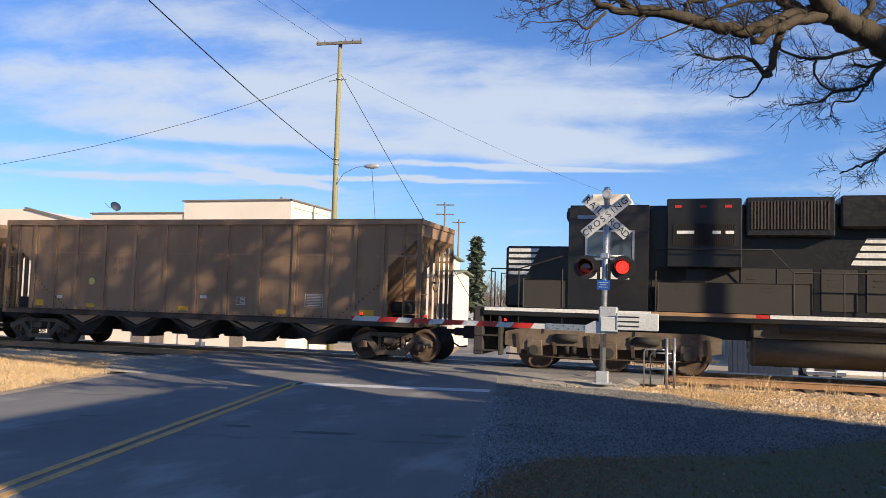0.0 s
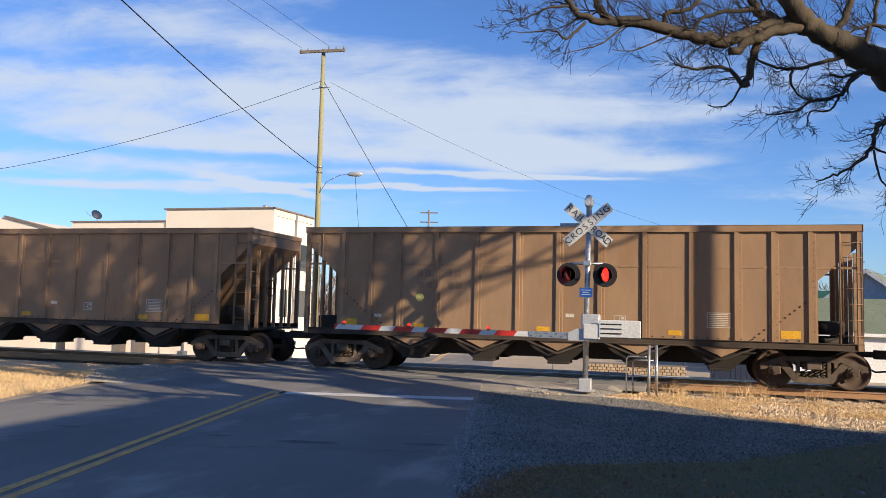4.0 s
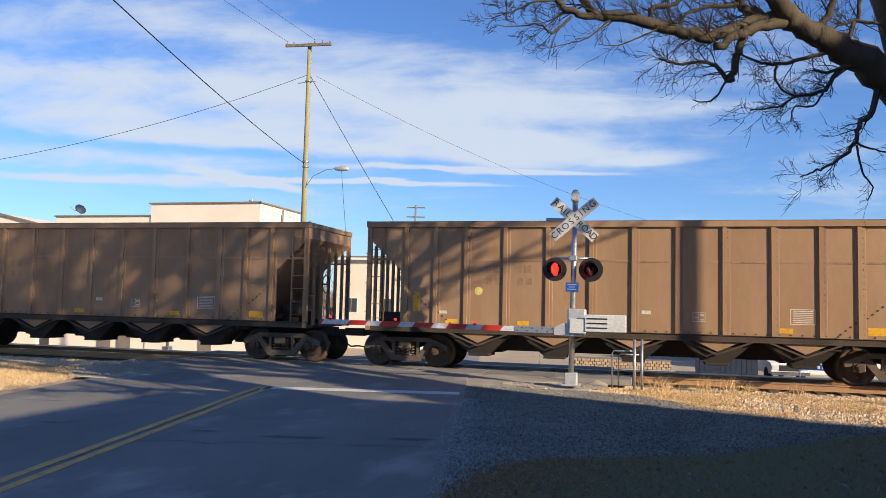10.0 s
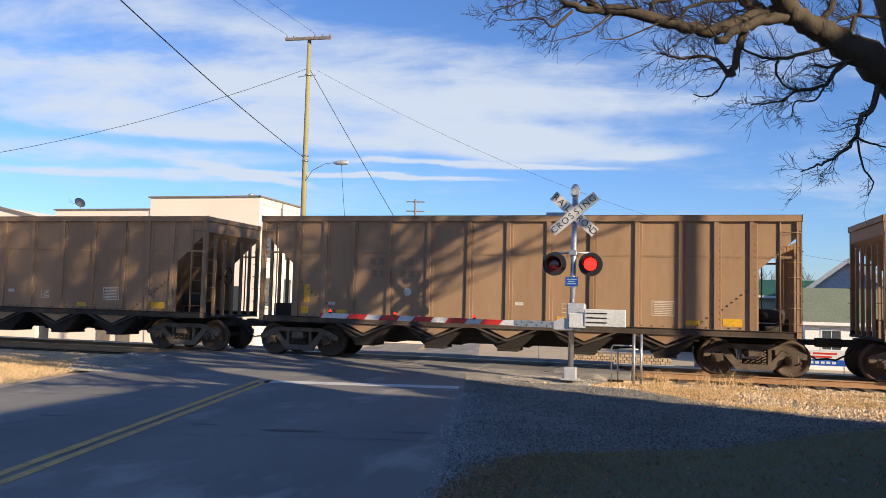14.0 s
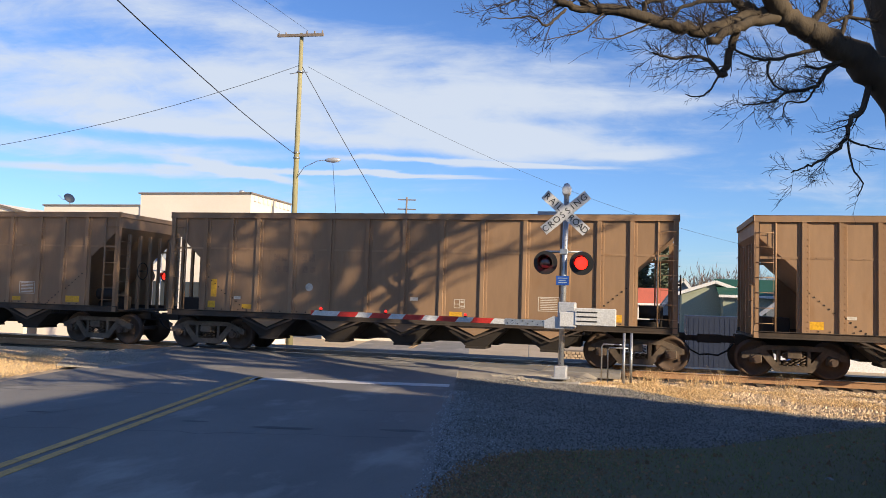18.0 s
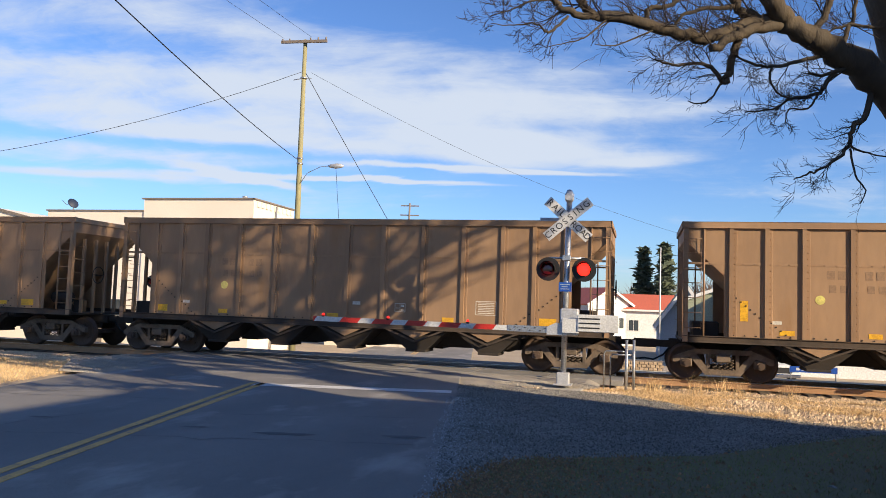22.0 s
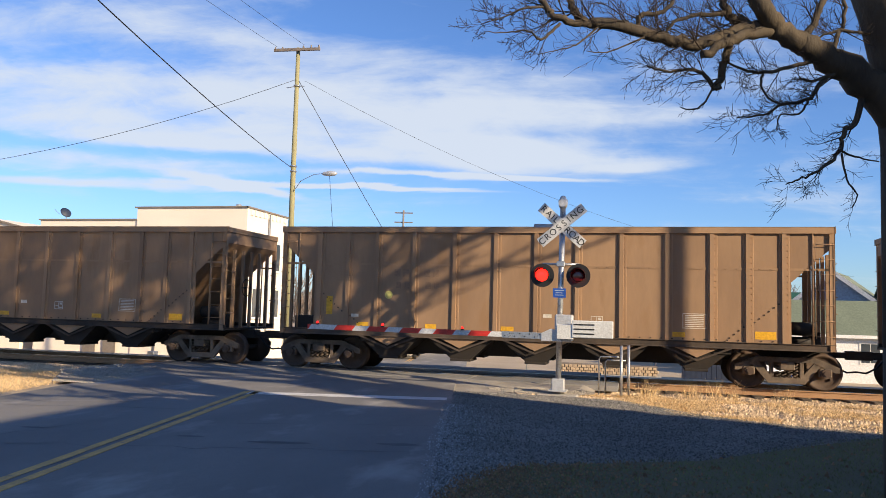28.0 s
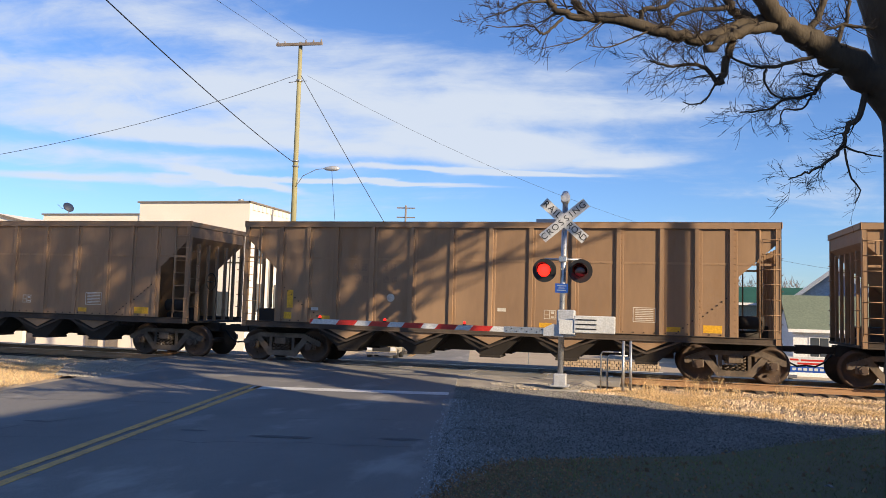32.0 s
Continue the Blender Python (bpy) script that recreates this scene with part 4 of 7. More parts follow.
    tube(bm, [(-HALF + 0.3, 0.5, 1.35), (-HALF + 1.0, 0.5, 1.35)], 0.15, sides=10)
    part("brake_cylinder", bm, CAR_DARK, car)
    # discharge hoppers below the sill
    for c in (-4.0, -2.0, 0.0, 2.0, 4.0):
        for y in (-1.0, 1.0):
            bm = bm_new()
            lo = [(c - 0.24, y - 0.40, 0.44), (c + 0.24, y - 0.40, 0.44), (c + 0.24, y + 0.40, 0.44), (c - 0.24, y + 0.40, 0.44)]
            hi = [(c - 0.92, y - 0.50, 1.03), (c + 0.92, y - 0.50, 1.03), (c + 0.92, y + 0.50, 1.03), (c - 0.92, y + 0.50, 1.03)]
            lv, hv = [bm.verts.new(p) for p in lo], [bm.verts.new(p) for p in hi]
            bm.faces.new(lv[::-1])
            bm.faces.new(hv)
            for i in range(4):
                bm.faces.new((lv[i], lv[(i + 1) % 4], hv[(i + 1) % 4], hv[i]))
            box(bm, c - 0.28, c + 0.28, y - 0.43, y + 0.43, 0.40, 0.46, 0.01)
            bmesh.ops.recalc_face_normals(bm, faces=bm.faces)
            part("discharge_hopper", bm, CAR_DARK, car)
        for s in (-1, 1):
            bm = bm_new()
            bar(bm, (c - 0.80, s * 1.60, 1.0), (c, s * 1.58, 0.68), 0.04, 0.045)
            bar(bm, (c + 0.80, s * 1.60, 1.0), (c, s * 1.58, 0.68), 0.04, 0.045)
            part("hopper_brace", bm, UNDER_BROWN, car)
            bm = bm_new()
            prism(bm, [(c - 0.52, 0.985), (c + 0.52, 0.985), (c, 0.75)], "y", s * 1.55, s * 1.57)
            part("hopper_gusset", bm, CAR_PAINT, car)
    bm = bm_new()
    box(bm, -HALF + 0.9, HALF - 0.9, -0.19, 0.19, 0.66, 1.02, 0.01)
    for x in (-4.6, 4.6):
        box(bm, x - 0.2, x + 0.2, -1.5, 1.5, 0.85, 1.02)
        tube(bm, [(x + 0.35, -1.45, 0.9), (x + 0.35, -1.45, 1.0)], 0.09, sides=8)
    part("centre_sill", bm, CAR_DARK, car)
    bm = bm_new()
    quad(bm, [(-HALF + 0.3, -1.56, 3.55), (HALF - 0.3, -1.56, 3.55), (HALF - 0.3, 1.56, 3.55), (-HALF + 0.3, 1.56, 3.55)])
    part("coal_load", bm, COAL, car, "black coal inside the car")
    # Dark block added for the blackness between the discharge hoppers.
    bm = bm_new()
    prism(bm, [(-0.62, 1.02), (0.62, 1.02), (0.5, 0.52), (-0.5, 0.52)], "x", -4.7, 4.7)
    part("hopper_bay", bm, CAR_DARK, car)
    for x in (-6.14, 6.14):
        build_truck(car, x)
    return tagged(car, "rust-brown steel coal hopper car with outside posts", "hopper car", "hopper cars of the coal train")


# how far the train has gone, in metres, at these seconds: it gathers way slowly
GONE = ((0, 0.0), (3, 56.5), (6, 113.8), (9, 171.0), (11, 209.4), (13, 248.0), (14, 267.2), (17, 325.3), (19, 364.4), (21, 403.6), (23, 443.2), (25, 482.7), (28, 541.1), (30, 580.5), (32, 620.1))


def track_of(t):
    """How far the train has gone at t seconds."""
    return float(np.interp(t, [a for a, _ in GONE], [b for _, b in GONE]))


R_START = -7.67
N_CARS = 42


SPLIT = {"hood_door", "equipment_locker", "hood_top_housing", "battery_box", "cab_window", "nose_stripe", "hood_stripe", "intake_label", "marker_plate", "grid_rib", "coupler", "intake_opening", "pilot_steps"}


def split_pieces(ob):
    """Makes each loose piece of a part a part of its own."""
    bm = bm_new()
    bm.from_mesh(ob.data)
    left, first = set(bm.verts), True
    while left:
        piece, edge = set(), [min(left, key=lambda v: v.index)]
        while edge:
            v = edge.pop()
            if v in piece:
                continue
            piece.add(v)
            edge += [e.other_vert(v) for e in v.link_edges]
        left -= piece
        faces = [f for f in bm.faces if f.verts[0] in piece]
        index = {v: k for k, v in enumerate(sorted(piece, key=lambda v: v.index))}
        me = bpy.data.meshes.new(ob.name.split(".")[0])
        me.from_pydata([tuple(v.co) for v in index], [], [[index[v] for v in f.verts] for f in faces])
        me.materials.append(ob.data.materials[0])
        if first:
            ob.data, first = me, False
        else:
            extra = new(ob.name.split(".")[0], me)
            extra.parent = ob.parent
            extra.matrix_local = ob.matrix_local
            if "label" in ob:
                extra["label"] = ob["label"]
    bm.free()


def build_loco():
    """Six-axle diesel, its short hood towards the cars. x = 0 at that end's pilot; it goes towards +x."""
    loco = empty("diesel_locomotive")
    L = 21.6
    bm = bm_new()
    box(bm, 0.25, L - 0.25, -1.56, 1.56, 1.40, 1.62, 0.02)
    box(bm, 0.25, L - 0.25, -0.55, 0.55, 0.95, 1.40, 0.02)
    part("underframe", bm, LOCO_BLACK, loco)
    for s in (-1, 1):
        for a, b, mat, words in ((0.3, 4.6, WHITE_PAINT, "white reflective sill stripe"), (4.62, 7.05, RAIL_RUST, "rusty bare stretch of sill"), (7.05, 7.35, RED_TAPE, "small red plate"), (7.37, L - 0.3, WHITE_PAINT, "white reflective sill stripe")):
            bm = bm_new()
            box(bm, a, b, s * 1.56, s * 1.572, 1.53, 1.62)
            part("sill_stripe", bm, mat, loco, words)
    bm = bm_new()
    box(bm, 0.72, 2.5, -0.95, 0.95, 1.62, 3.30, 0.06)
    part("short_hood", bm, LOCO_BLACK, loco)
    bm = bm_new()
    for s in (-1, 1):
        for k in range(5):
            z = 2.52 + k * 0.155
            prism(bm, [(0.80, z), (1.30 + k * 0.07, z), (1.36 + k * 0.07, z + 0.09), (0.80, z + 0.09)], "y", s * 0.951, s * 0.957)
    for k in range(5):
        z = 2.52 + k * 0.155
        box(bm, 0.712, 0.719, -0.88, 0.88, z, z + 0.09)
    part("nose_stripe", bm, WHITE_PAINT, loco, "white paint stripes")
    # cab
    bm = bm_new()
    prism(bm, [(-1.54, 1.62), (1.54, 1.62), (1.54, 3.95), (1.25, 4.36), (-1.25, 4.36), (-1.54, 3.95)], "x", 2.5, 4.52)
    part("cab", bm, LOCO_BLACK, loco)
    bm = bm_new()
    for s in (-1, 1):
        box(bm, 2.98, 3.5, s * 1.54, s * 1.555, 2.95, 3.62, 0.01)
        box(bm, 3.58, 4.1, s * 1.54, s * 1.555, 2.95, 3.62, 0.01)
    for y in (-1.25, 0.75):
        box(bm, 2.488, 2.5, y, y + 0.5, 3.45, 3.95)
    part("cab_window", bm, DARK_GLASS, loco, "dark cab window glass")
    bm = bm_new()
    for s in (-1, 1):
        for z in (2.90, 3.62):
            box(bm, 2.94, 4.14, s * 1.54, s * 1.565, z, z + 0.05)
        for x in (2.93, 3.52, 4.12):
            box(bm, x, x + 0.05, s * 1.54, s * 1.565, 2.90, 3.67)
    part("window_frame", bm, GALV, loco)
    bm = bm_new()
    box(bm, 2.32, 2.55, -0.55, 0.55, 4.0, 4.38, 0.03)
    for y in (-0.3, 0.3):
        disc(bm, (2.31, y, 4.2), (1, 0, 0), 0.11, 0.06, 14)
    part("headlight", bm, LOCO_GRIME, loco)
    bm = bm_new()
    box(bm, 3.0, 4.0, -0.9, 0.9, 4.36, 4.70, 0.04)
    part("cab_air_conditioner", bm, CREAM_WALL, loco, "pale box on the cab roof")
    for k in range(4):
        bm = bm_new()
        box(bm, 3.05 + k * 0.27, 3.24 + k * 0.27, -1.552, -1.542, 2.42, 2.72)
        part("number_bar", bm, WHITE_PAINT, loco, "white bar in place of a road number")
    # long hood
    bm = bm_new()
    prism(bm, [(-0.92, 1.62), (0.92, 1.62), (0.92, 4.25), (0.75, 4.4), (-0.75, 4.4), (-0.92, 4.25)], "x", 4.52, L - 0.8)
    part("long_hood", bm, LOCO_BLACK, loco)
    bm = bm_new()
    box(bm, 4.95, 6.75, -1.35, 1.35, 2.75, 4.50, 0.03)
    part("blower_housing", bm, LOCO_BLACK, loco)
    bm = bm_new()
    for s in (-1, 1):
        box(bm, 5.1, 6.6, s * 1.35, s * 1.358, 3.30, 3.86)
    part("intake_opening", bm, CAR_DARK, loco)
    bm = bm_new()
    for s in (-1, 1):
        for k in range(30):
            x = 5.12 + k * 0.05
            box(bm, x, x + 0.012, s * 1.358, s * 1.372, 3.30, 3.86)
    part("intake_louvre", bm, LOCO_GRIME, loco)
    bm = bm_new()
    for s in (-1, 1):
        for x in (5.2, 6.05, 6.36):
            box(bm, x, x + (0.42 if x < 6 else 0.2), s * 1.372, s * 1.376, 3.60, 3.68)
    part("intake_label", bm, WHITE_PAINT, loco, "white strips behind the grille")
    bm = bm_new()
    for s in (-1, 1):
        for x in (5.15, 5.75, 6.35):
            box(bm, x, x + 0.16, s * 1.35, s * 1.36, 4.26, 4.33)
    part("marker_plate", bm, RED_TAPE, loco, "small red plates")
    # ribbed resistor grid box
    bm = bm_new()
    box(bm, 6.85, 8.85, -1.30, 1.30, 3.55, 4.52, 0.03)
    part("brake_grid_box", bm, LOCO_BLACK, loco)
    bm = bm_new()
    for s in (-1, 1):
        for k in range(24):
            x = 6.96 + k * 0.075
            box(bm, x, x + 0.035, s * 1.30, s * 1.335, 3.72, 4.42)
    part("grid_rib", bm, UNDER_BROWN, loco, "brown vertical grille ribs")
    bm = bm_new()
    box(bm, 8.98, 12.4, -1.28, 1.28, 3.75, 4.55, 0.05)
    box(bm, 15.5, 19.5, -1.28, 1.28, 3.55, 4.55, 0.05)
    part("hood_top_housing", bm, LOCO_BLACK, loco)
    bm = bm_new()
    for s in (-1, 1):
        for k in range(4):
            z = 2.88 + k * 0.18
            prism(bm, [(9.25 + k * 0.10, z), (12.6, z), (12.6, z + 0.12), (9.31 + k * 0.10, z + 0.12)], "y", s * 0.921, s * 0.93)
        for k in range(4):
            box(bm, 15.0, 20.4, s * 0.921, s * 0.93, 2.5 + k * 0.18, 2.62 + k * 0.18)
    part("hood_stripe", bm, WHITE_PAINT, loco, "cream-white hood stripes")
    bm = bm_new()
    for s in (-1, 1):
        for x in (4.6, 5.9, 6.75, 7.6, 8.6, 9.6, 10.6, 11.6, 13, 14, 15, 16, 17, 18, 19):
            box(bm, x, x + 0.82, s * 0.92, s * 0.935, 1.75, 2.78, 0.006)
            for z in (2.35, 2.5):
                box(bm, x + 0.15, x + 0.35, s * 0.935, s * 0.945, z, z + 0.03)
    part("hood_door", bm, LOCO_GRIME, loco)
    bm = bm_new()
    for s in (-1, 1):
        box(bm, 4.75, 8.3, s * 1.10, s * 1.50, 1.64, 2.38, 0.02)
        for x in (5.2, 6.0, 7.2):
            for z in (2.18, 2.26):
                box(bm, x, x + 0.25, s * 1.50, s * 1.51, z, z + 0.03)
    part("equipment_locker", bm, LOCO_GRIME, loco, "dusty lockers on the walkway")
    bm = bm_new()
    for s in (-1, 1):
        box(bm, 1.32, 2.5, s * 0.97, s * 1.5, 1.64, 2.38, 0.02)
    part("battery_box", bm, LOCO_GRIME, loco, "dusty grey battery boxes")
    # handrails
    bm = bm_new()
    for s in (-1, 1):
        for x in (0.45, 1.2, 2.35, 4.7, 7.9, 9.0, 10.4, 11.9, 13.4, 14.9, 16.4, 17.9, 19.4, 20.8):
            tube(bm, [(x, s * 1.5, 1.2), (x, s * 1.5, 2.65)], 0.018, sides=6)
        tube(bm, [(4.7, s * 1.5, 3.2), (7.4, s * 1.5, 3.2), (7.9, s * 1.5, 2.65), (20.8, s * 1.5, 2.65)], 0.018, sides=6)
        tube(bm, [(0.45, s * 1.5, 2.65), (1.2, s * 1.5, 2.65), (2.35, s * 1.5, 3.0)], 0.018, sides=6)
    tube(bm, [(0.3, -1.2, 2.6), (0.3, -0.4, 2.6), (0.3, -0.4, 1.6)], 0.018, sides=6)
    tube(bm, [(0.3, 1.2, 2.6), (0.3, 0.4, 2.6), (0.3, 0.4, 1.6)], 0.018, sides=6)
    part("handrail", bm, LOCO_GRIME, loco)
    bm = bm_new()
    for e, x in ((1, 0.0), (-1, L)):
        box(bm, x, x + e * 0.25, -1.5, 1.5, 0.35, 1.62, 0.02)
        for s in (-1, 1):
            for z in (0.45, 0.85, 1.2):
                box(bm, x + e * 0.05, x + e * 0.7, s * 1.1, s * 1.52, z, z + 0.04)
            box(bm, x + e * 0.68, x + e * 0.74, s * 1.1, s * 1.52, 0.35, 1.5)
    part("pilot_steps", bm, LOCO_GRIME, loco)
    bm = bm_new()
    for x, e in ((0.0, -1), (L, 1)):
        box(bm, x, x + e * 0.35, -0.1, 0.1, 0.8, 0.95, 0.02)
        box(bm, x + e * 0.3, x + e * 0.62, -0.15, 0.15, 0.72, 1.02, 0.03)
    part("coupler", bm, CAR_DARK, loco)
    bm = bm_new()
    tube(bm, [(7.05, 0, 0.98), (14.3, 0, 0.98)], 1.0, sides=20)
    for v in bm.verts:
        v.co.y *= 1.42
        v.co.z = 0.30 + (v.co.z + 0.02) * 0.50
    box(bm, 7.0, 14.4, -1.35, 1.35, 1.05, 1.42, 0.02)
    part("fuel_tank", bm, TANK_GRIME, loco, "dusty rounded fuel tank")
    bm = bm_new()
    tube(bm, [(7.6, -1.45, 1.32), (14.0, -1.45, 1.32)], 0.13, sides=10)
    part("air_reservoir", bm, LOCO_GRIME, loco)
    for c in (3.55, 18.05):
        bm = bm_new()
        for y in (-1.12, 1.12):
            prism(bm, [(-2.75, 0.62), (-2.75, 0.98), (-2.3, 1.08), (2.3, 1.08), (2.75, 0.98), (2.75, 0.62), (2.2, 0.50), (1.6, 0.66), (0.5, 0.62), (-0.5, 0.62), (-1.6, 0.66), (-2.2, 0.50)], "y", y - 0.09, y + 0.09)
            for sx in (-1.95, 0.0, 1.95):
                box(bm, sx - 0.2, sx + 0.2, y - 0.14, y + 0.14, 0.36, 0.78, 0.02)
        box(bm, -2.6, 2.6, -1.0, 1.0, 0.75, 1.0)
        truck = part("truck", bm, TRUCK_STEEL, loco, "dusty six-wheel truck")
        truck.location = (c, 0, 0)
        # Dark filler blocks, added to close the see-through gap behind the frame.
        for y in (-0.62, 0.62):
            for sx in (-0.98, 0.98):
                bm = bm_new()
                box(bm, sx - 0.42, sx + 0.42, y - 0.3, y + 0.3, 0.28, 0.80, 0.06)
                part("traction_motor", bm, CAR_DARK, truck, "black block filling the gap between the wheels")
        for y in (-1.24, 1.24):
            for sx in (-2.42, -1.45, -0.55, 0.55, 1.45, 2.42):
                bm = bm_new()
                bar(bm, (sx, y, 0.95), (sx + 0.06, y, 0.42), 0.05, 0.09)
                part("brake_hanger", bm, UNDER_BROWN, truck)
            for sx in (-1.0, 1.0):
                bm = bm_new()
                for k in (-0.09, 0.09):
                    tube(bm, [(sx + k, y, 0.46), (sx + k, y, 0.66)], 0.07, sides=10)
                part("spring_nest", bm, CAR_DARK, truck)
        bm = bm_new()
        tube(bm, [(-2.7, -1.26, 0.40), (-1.2, -1.28, 0.34), (1.2, -1.28, 0.36), (2.7, -1.26, 0.42)], 0.022, sides=6)
        part("sand_pipe", bm, UNDER_BROWN, truck)
        bm = bm_new()
        for y in (-1, 1):
            for sx in (-1.95, 0.0, 1.95):
                disc(bm, (sx, y * 1.29, 0.52), (0, 1, 0), 0.13, 0.10, 12)
        for y in (-1.25, 1.25):
            for sx in (-1.1, 0.95):
                tube(bm, [(sx - 0.3, y, 0.86), (sx + 0.3, y, 0.86)], 0.10, sides=10)
        part("axle_box", bm, LOCO_GRIME, truck)
        for sx in (-1.95, 0.0, 1.95):
            bm = bm_new()
            for s in (-1, 1):
                lathe(bm, [(s * 0.69, 0.55), (s * 0.715, 0.52), (s * 0.81, 0.512), (s * 0.825, 0.46), (s * 0.77, 0.42), (s * 0.75, 0.18), (s * 0.82, 0.14), (s * 0.83, 0.1)], "y", 28)
            tube(bm, [(0, -0.95, 0), (0, 0.95, 0)], 0.09, sides=10)
            w = part("wheelset", bm, WHEEL_STEEL, truck, "rusty steel wheels on an axle")
            w.location = (sx, 0, 0.52)
    for ob in list(loco.children):
        if ob.name.split(".")[0] in SPLIT:
            split_pieces(ob)
    return tagged(loco, "black six-axle diesel locomotive with white stripes", "locomotive")


# ---- crossing signal ----


def flasher(parent, x, y, z, facing=-1):
    """A flashing light: backing disc, hood, and a roundel lens that turns its lit or its dark side outwards."""
    bm = bm_new()
    disc(bm, (x, y + facing * -0.02, z), (0, 1, 0), 0.27, 0.02, 28)
    disc(bm, (x, y - facing * 0.10, z), (0, 1, 0), 0.15, 0.18, 20)
    unit = part("flasher", bm, SIGNAL_BLACK, parent, "black round flasher backing")
    bm = bm_new()
    n = 18
    arc = [math.radians(-20 + 220 * k / n) for k in range(n + 1)]
    for (a, b) in zip(arc, arc[1:]):
        p = lambda t, r, d: (x + r * math.cos(t), y + facing * d, z + r * math.sin(t))  # noqa: E731
        d0, d1 = 0.30 * max(0.25, math.sin(a) * 0.5 + 0.6), 0.30 * max(0.25, math.sin(b) * 0.5 + 0.6)
        quad(bm, [p(a, 0.165, 0), p(b, 0.165, 0), p(b, 0.165, d1), p(a, 0.165, d0)])
        quad(bm, [p(b, 0.172, 0), p(a, 0.172, 0), p(a, 0.172, d0), p(b, 0.172, d1)])
    part("visor", bm, SIGNAL_BLACK, unit)
    bm = bm_new()
    lathe(bm, [(-0.020, 0.145), (-0.032, 0.12), (-0.042, 0.07), (-0.046, 0.01)], "y", 24, mi=0)
    lathe(bm, [(0.020, 0.145), (0.032, 0.12), (0.042, 0.07), (0.046, 0.01)], "y", 24, mi=1)
    lathe(bm, [(-0.019, 0.150), (0.019, 0.150)], "y", 24, mi=2)
    lens = part("lens", bm, (RED_GLOW, RED_DARK, SIGNAL_BLACK), unit, "red roundel lens")
    lens.location = (x, y + facing * 0.06, z)
    return lens


MAST = Vector((-2.53, -3.97))


def build_signal():
    sig = empty("crossing_signal", pose(MAST.x, MAST.y, 0))
    bm = bm_new()
    box(bm, -0.45, 0.45, -0.40, 0.40, -0.45, -0.07, 0.03)
    part("concrete_footing", bm, CONCRETE, sig, "pale concrete footing")
    bm = bm_new()
    box(bm, -0.14, 0.14, -0.14, 0.14, -0.02, 0.28, 0.02)
    box(bm, -0.2, 0.2, -0.2, 0.2, 0.0, 0.03)
    part("junction_base", bm, SILVER_PAINT, sig)
    bm = bm_new()
    tube(bm, [(0, 0, 0.2), (0.05, 0, 4.15)], 0.064, sides=16)
    part("mast", bm, GALV, sig, "galvanised steel mast")
    bm = bm_new()
    lathe(bm, [(4.15, 0.07), (4.20, 0.10), (4.33, 0.11), (4.36, 0.085), (4.42, 0.06), (4.44, 0.02)], "z", 16, (0.05, 0, 0))
    tube(bm, [(0.05, -0.1, 4.26), (0.05, -0.15, 4.26)], 0.09, sides=14)
    part("bell", bm, SILVER_PAINT, sig, "round electric bell")
    # crossbuck: two blades, lettered
    for k, (a, words) in enumerate(((-42, zip("RAILROAD", (-0.56, -0.40, -0.285, -0.185, 0.17, 0.315, 0.455, 0.585))), (40, zip("CROSSING", (-0.575, -0.415, -0.25, -0.085, 0.07, 0.205, 0.35, 0.53))))):
        bm = bm_new()
        L, w = 0.645, 0.118
        box(bm, -L, L, -0.004, 0.004, -w, w)
        blade = part("crossbuck_blade", bm, SIGN_WHITE, sig, "white reflective blade with black capitals")
        blade.matrix_local = pose(0.04, -0.085 - 0.012 * k, 3.745, 0, -a, 0)
        for letter, at in words:
            lettering(letter, 0.205, pose(at, -0.0065, 0.0, 90, 0, 0), LETTER_BLACK, blade, "letter")
    bm = bm_new()
    tube(bm, [(0.045, -0.10, 3.745), (0.045, 0.07, 3.745)], 0.03, sides=8)
    for z in (3.69, 3.80):
        box(bm, -0.06, 0.15, -0.09, 0.08, z - 0.02, z + 0.02)
    part("blade_bracket", bm, GALV, sig)
    # rear blades of the back sign, seen edge on
    bm = bm_new()
    box(bm, -0.62, -0.05, 0.09, 0.10, 3.72, 3.80)
    part("back_sign", bm, GREY_WALL, sig, "grey back of the rear sign")
    # cross arm with two flashers
    bm = bm_new()
    tube(bm, [(-0.40, 0.0, 2.86), (0.43, 0.0, 2.86)], 0.028, sides=10)
    box(bm, -0.07, 0.11, -0.09, 0.09, 2.80, 2.93, 0.015)
    for x in (-0.385, 0.42):
        tube(bm, [(x, 0, 2.86), (x, -0.06, 2.72)], 0.035, sides=8)
    part("flasher_arm", bm, GALV, sig)
    lenses = [flasher(sig, -0.385, -0.14, 2.60), flasher(sig, 0.425, -0.14, 2.60)]
    bm = bm_new()
    box(bm, -0.14, 0.15, -0.078, -0.070, 2.10, 2.31)
    plate = part("notice_plate", bm, BLUE_SIGN, sig, "blue notice plate with unreadable white lines")
    bm = bm_new()
    for k, (a, b) in enumerate(((0.1, 0.9), (0.2, 0.75), (0.12, 0.85))):
        box(bm, -0.13 + 0.27 * a, -0.13 + 0.27 * b, -0.081, -0.079, 2.25 - k * 0.05, 2.265 - k * 0.05)
    part("notice_text", bm, GREY_WALL, plate)
    # gate machine, arm and counterweight
    bm = bm_new()
    box(bm, -0.06, 0.34, -0.42, -0.07, 1.12, 1.72, 0.03)
    prism(bm, [(-0.34, 1.13), (0.10, 1.13), (0.10, 1.34), (-0.14, 1.40), (-0.34, 1.30)], "y", -0.50, -0.30)
    part("gate_machine", bm, SILVER_PAINT, sig, "silver gate mechanism box")
    bm = bm_new()
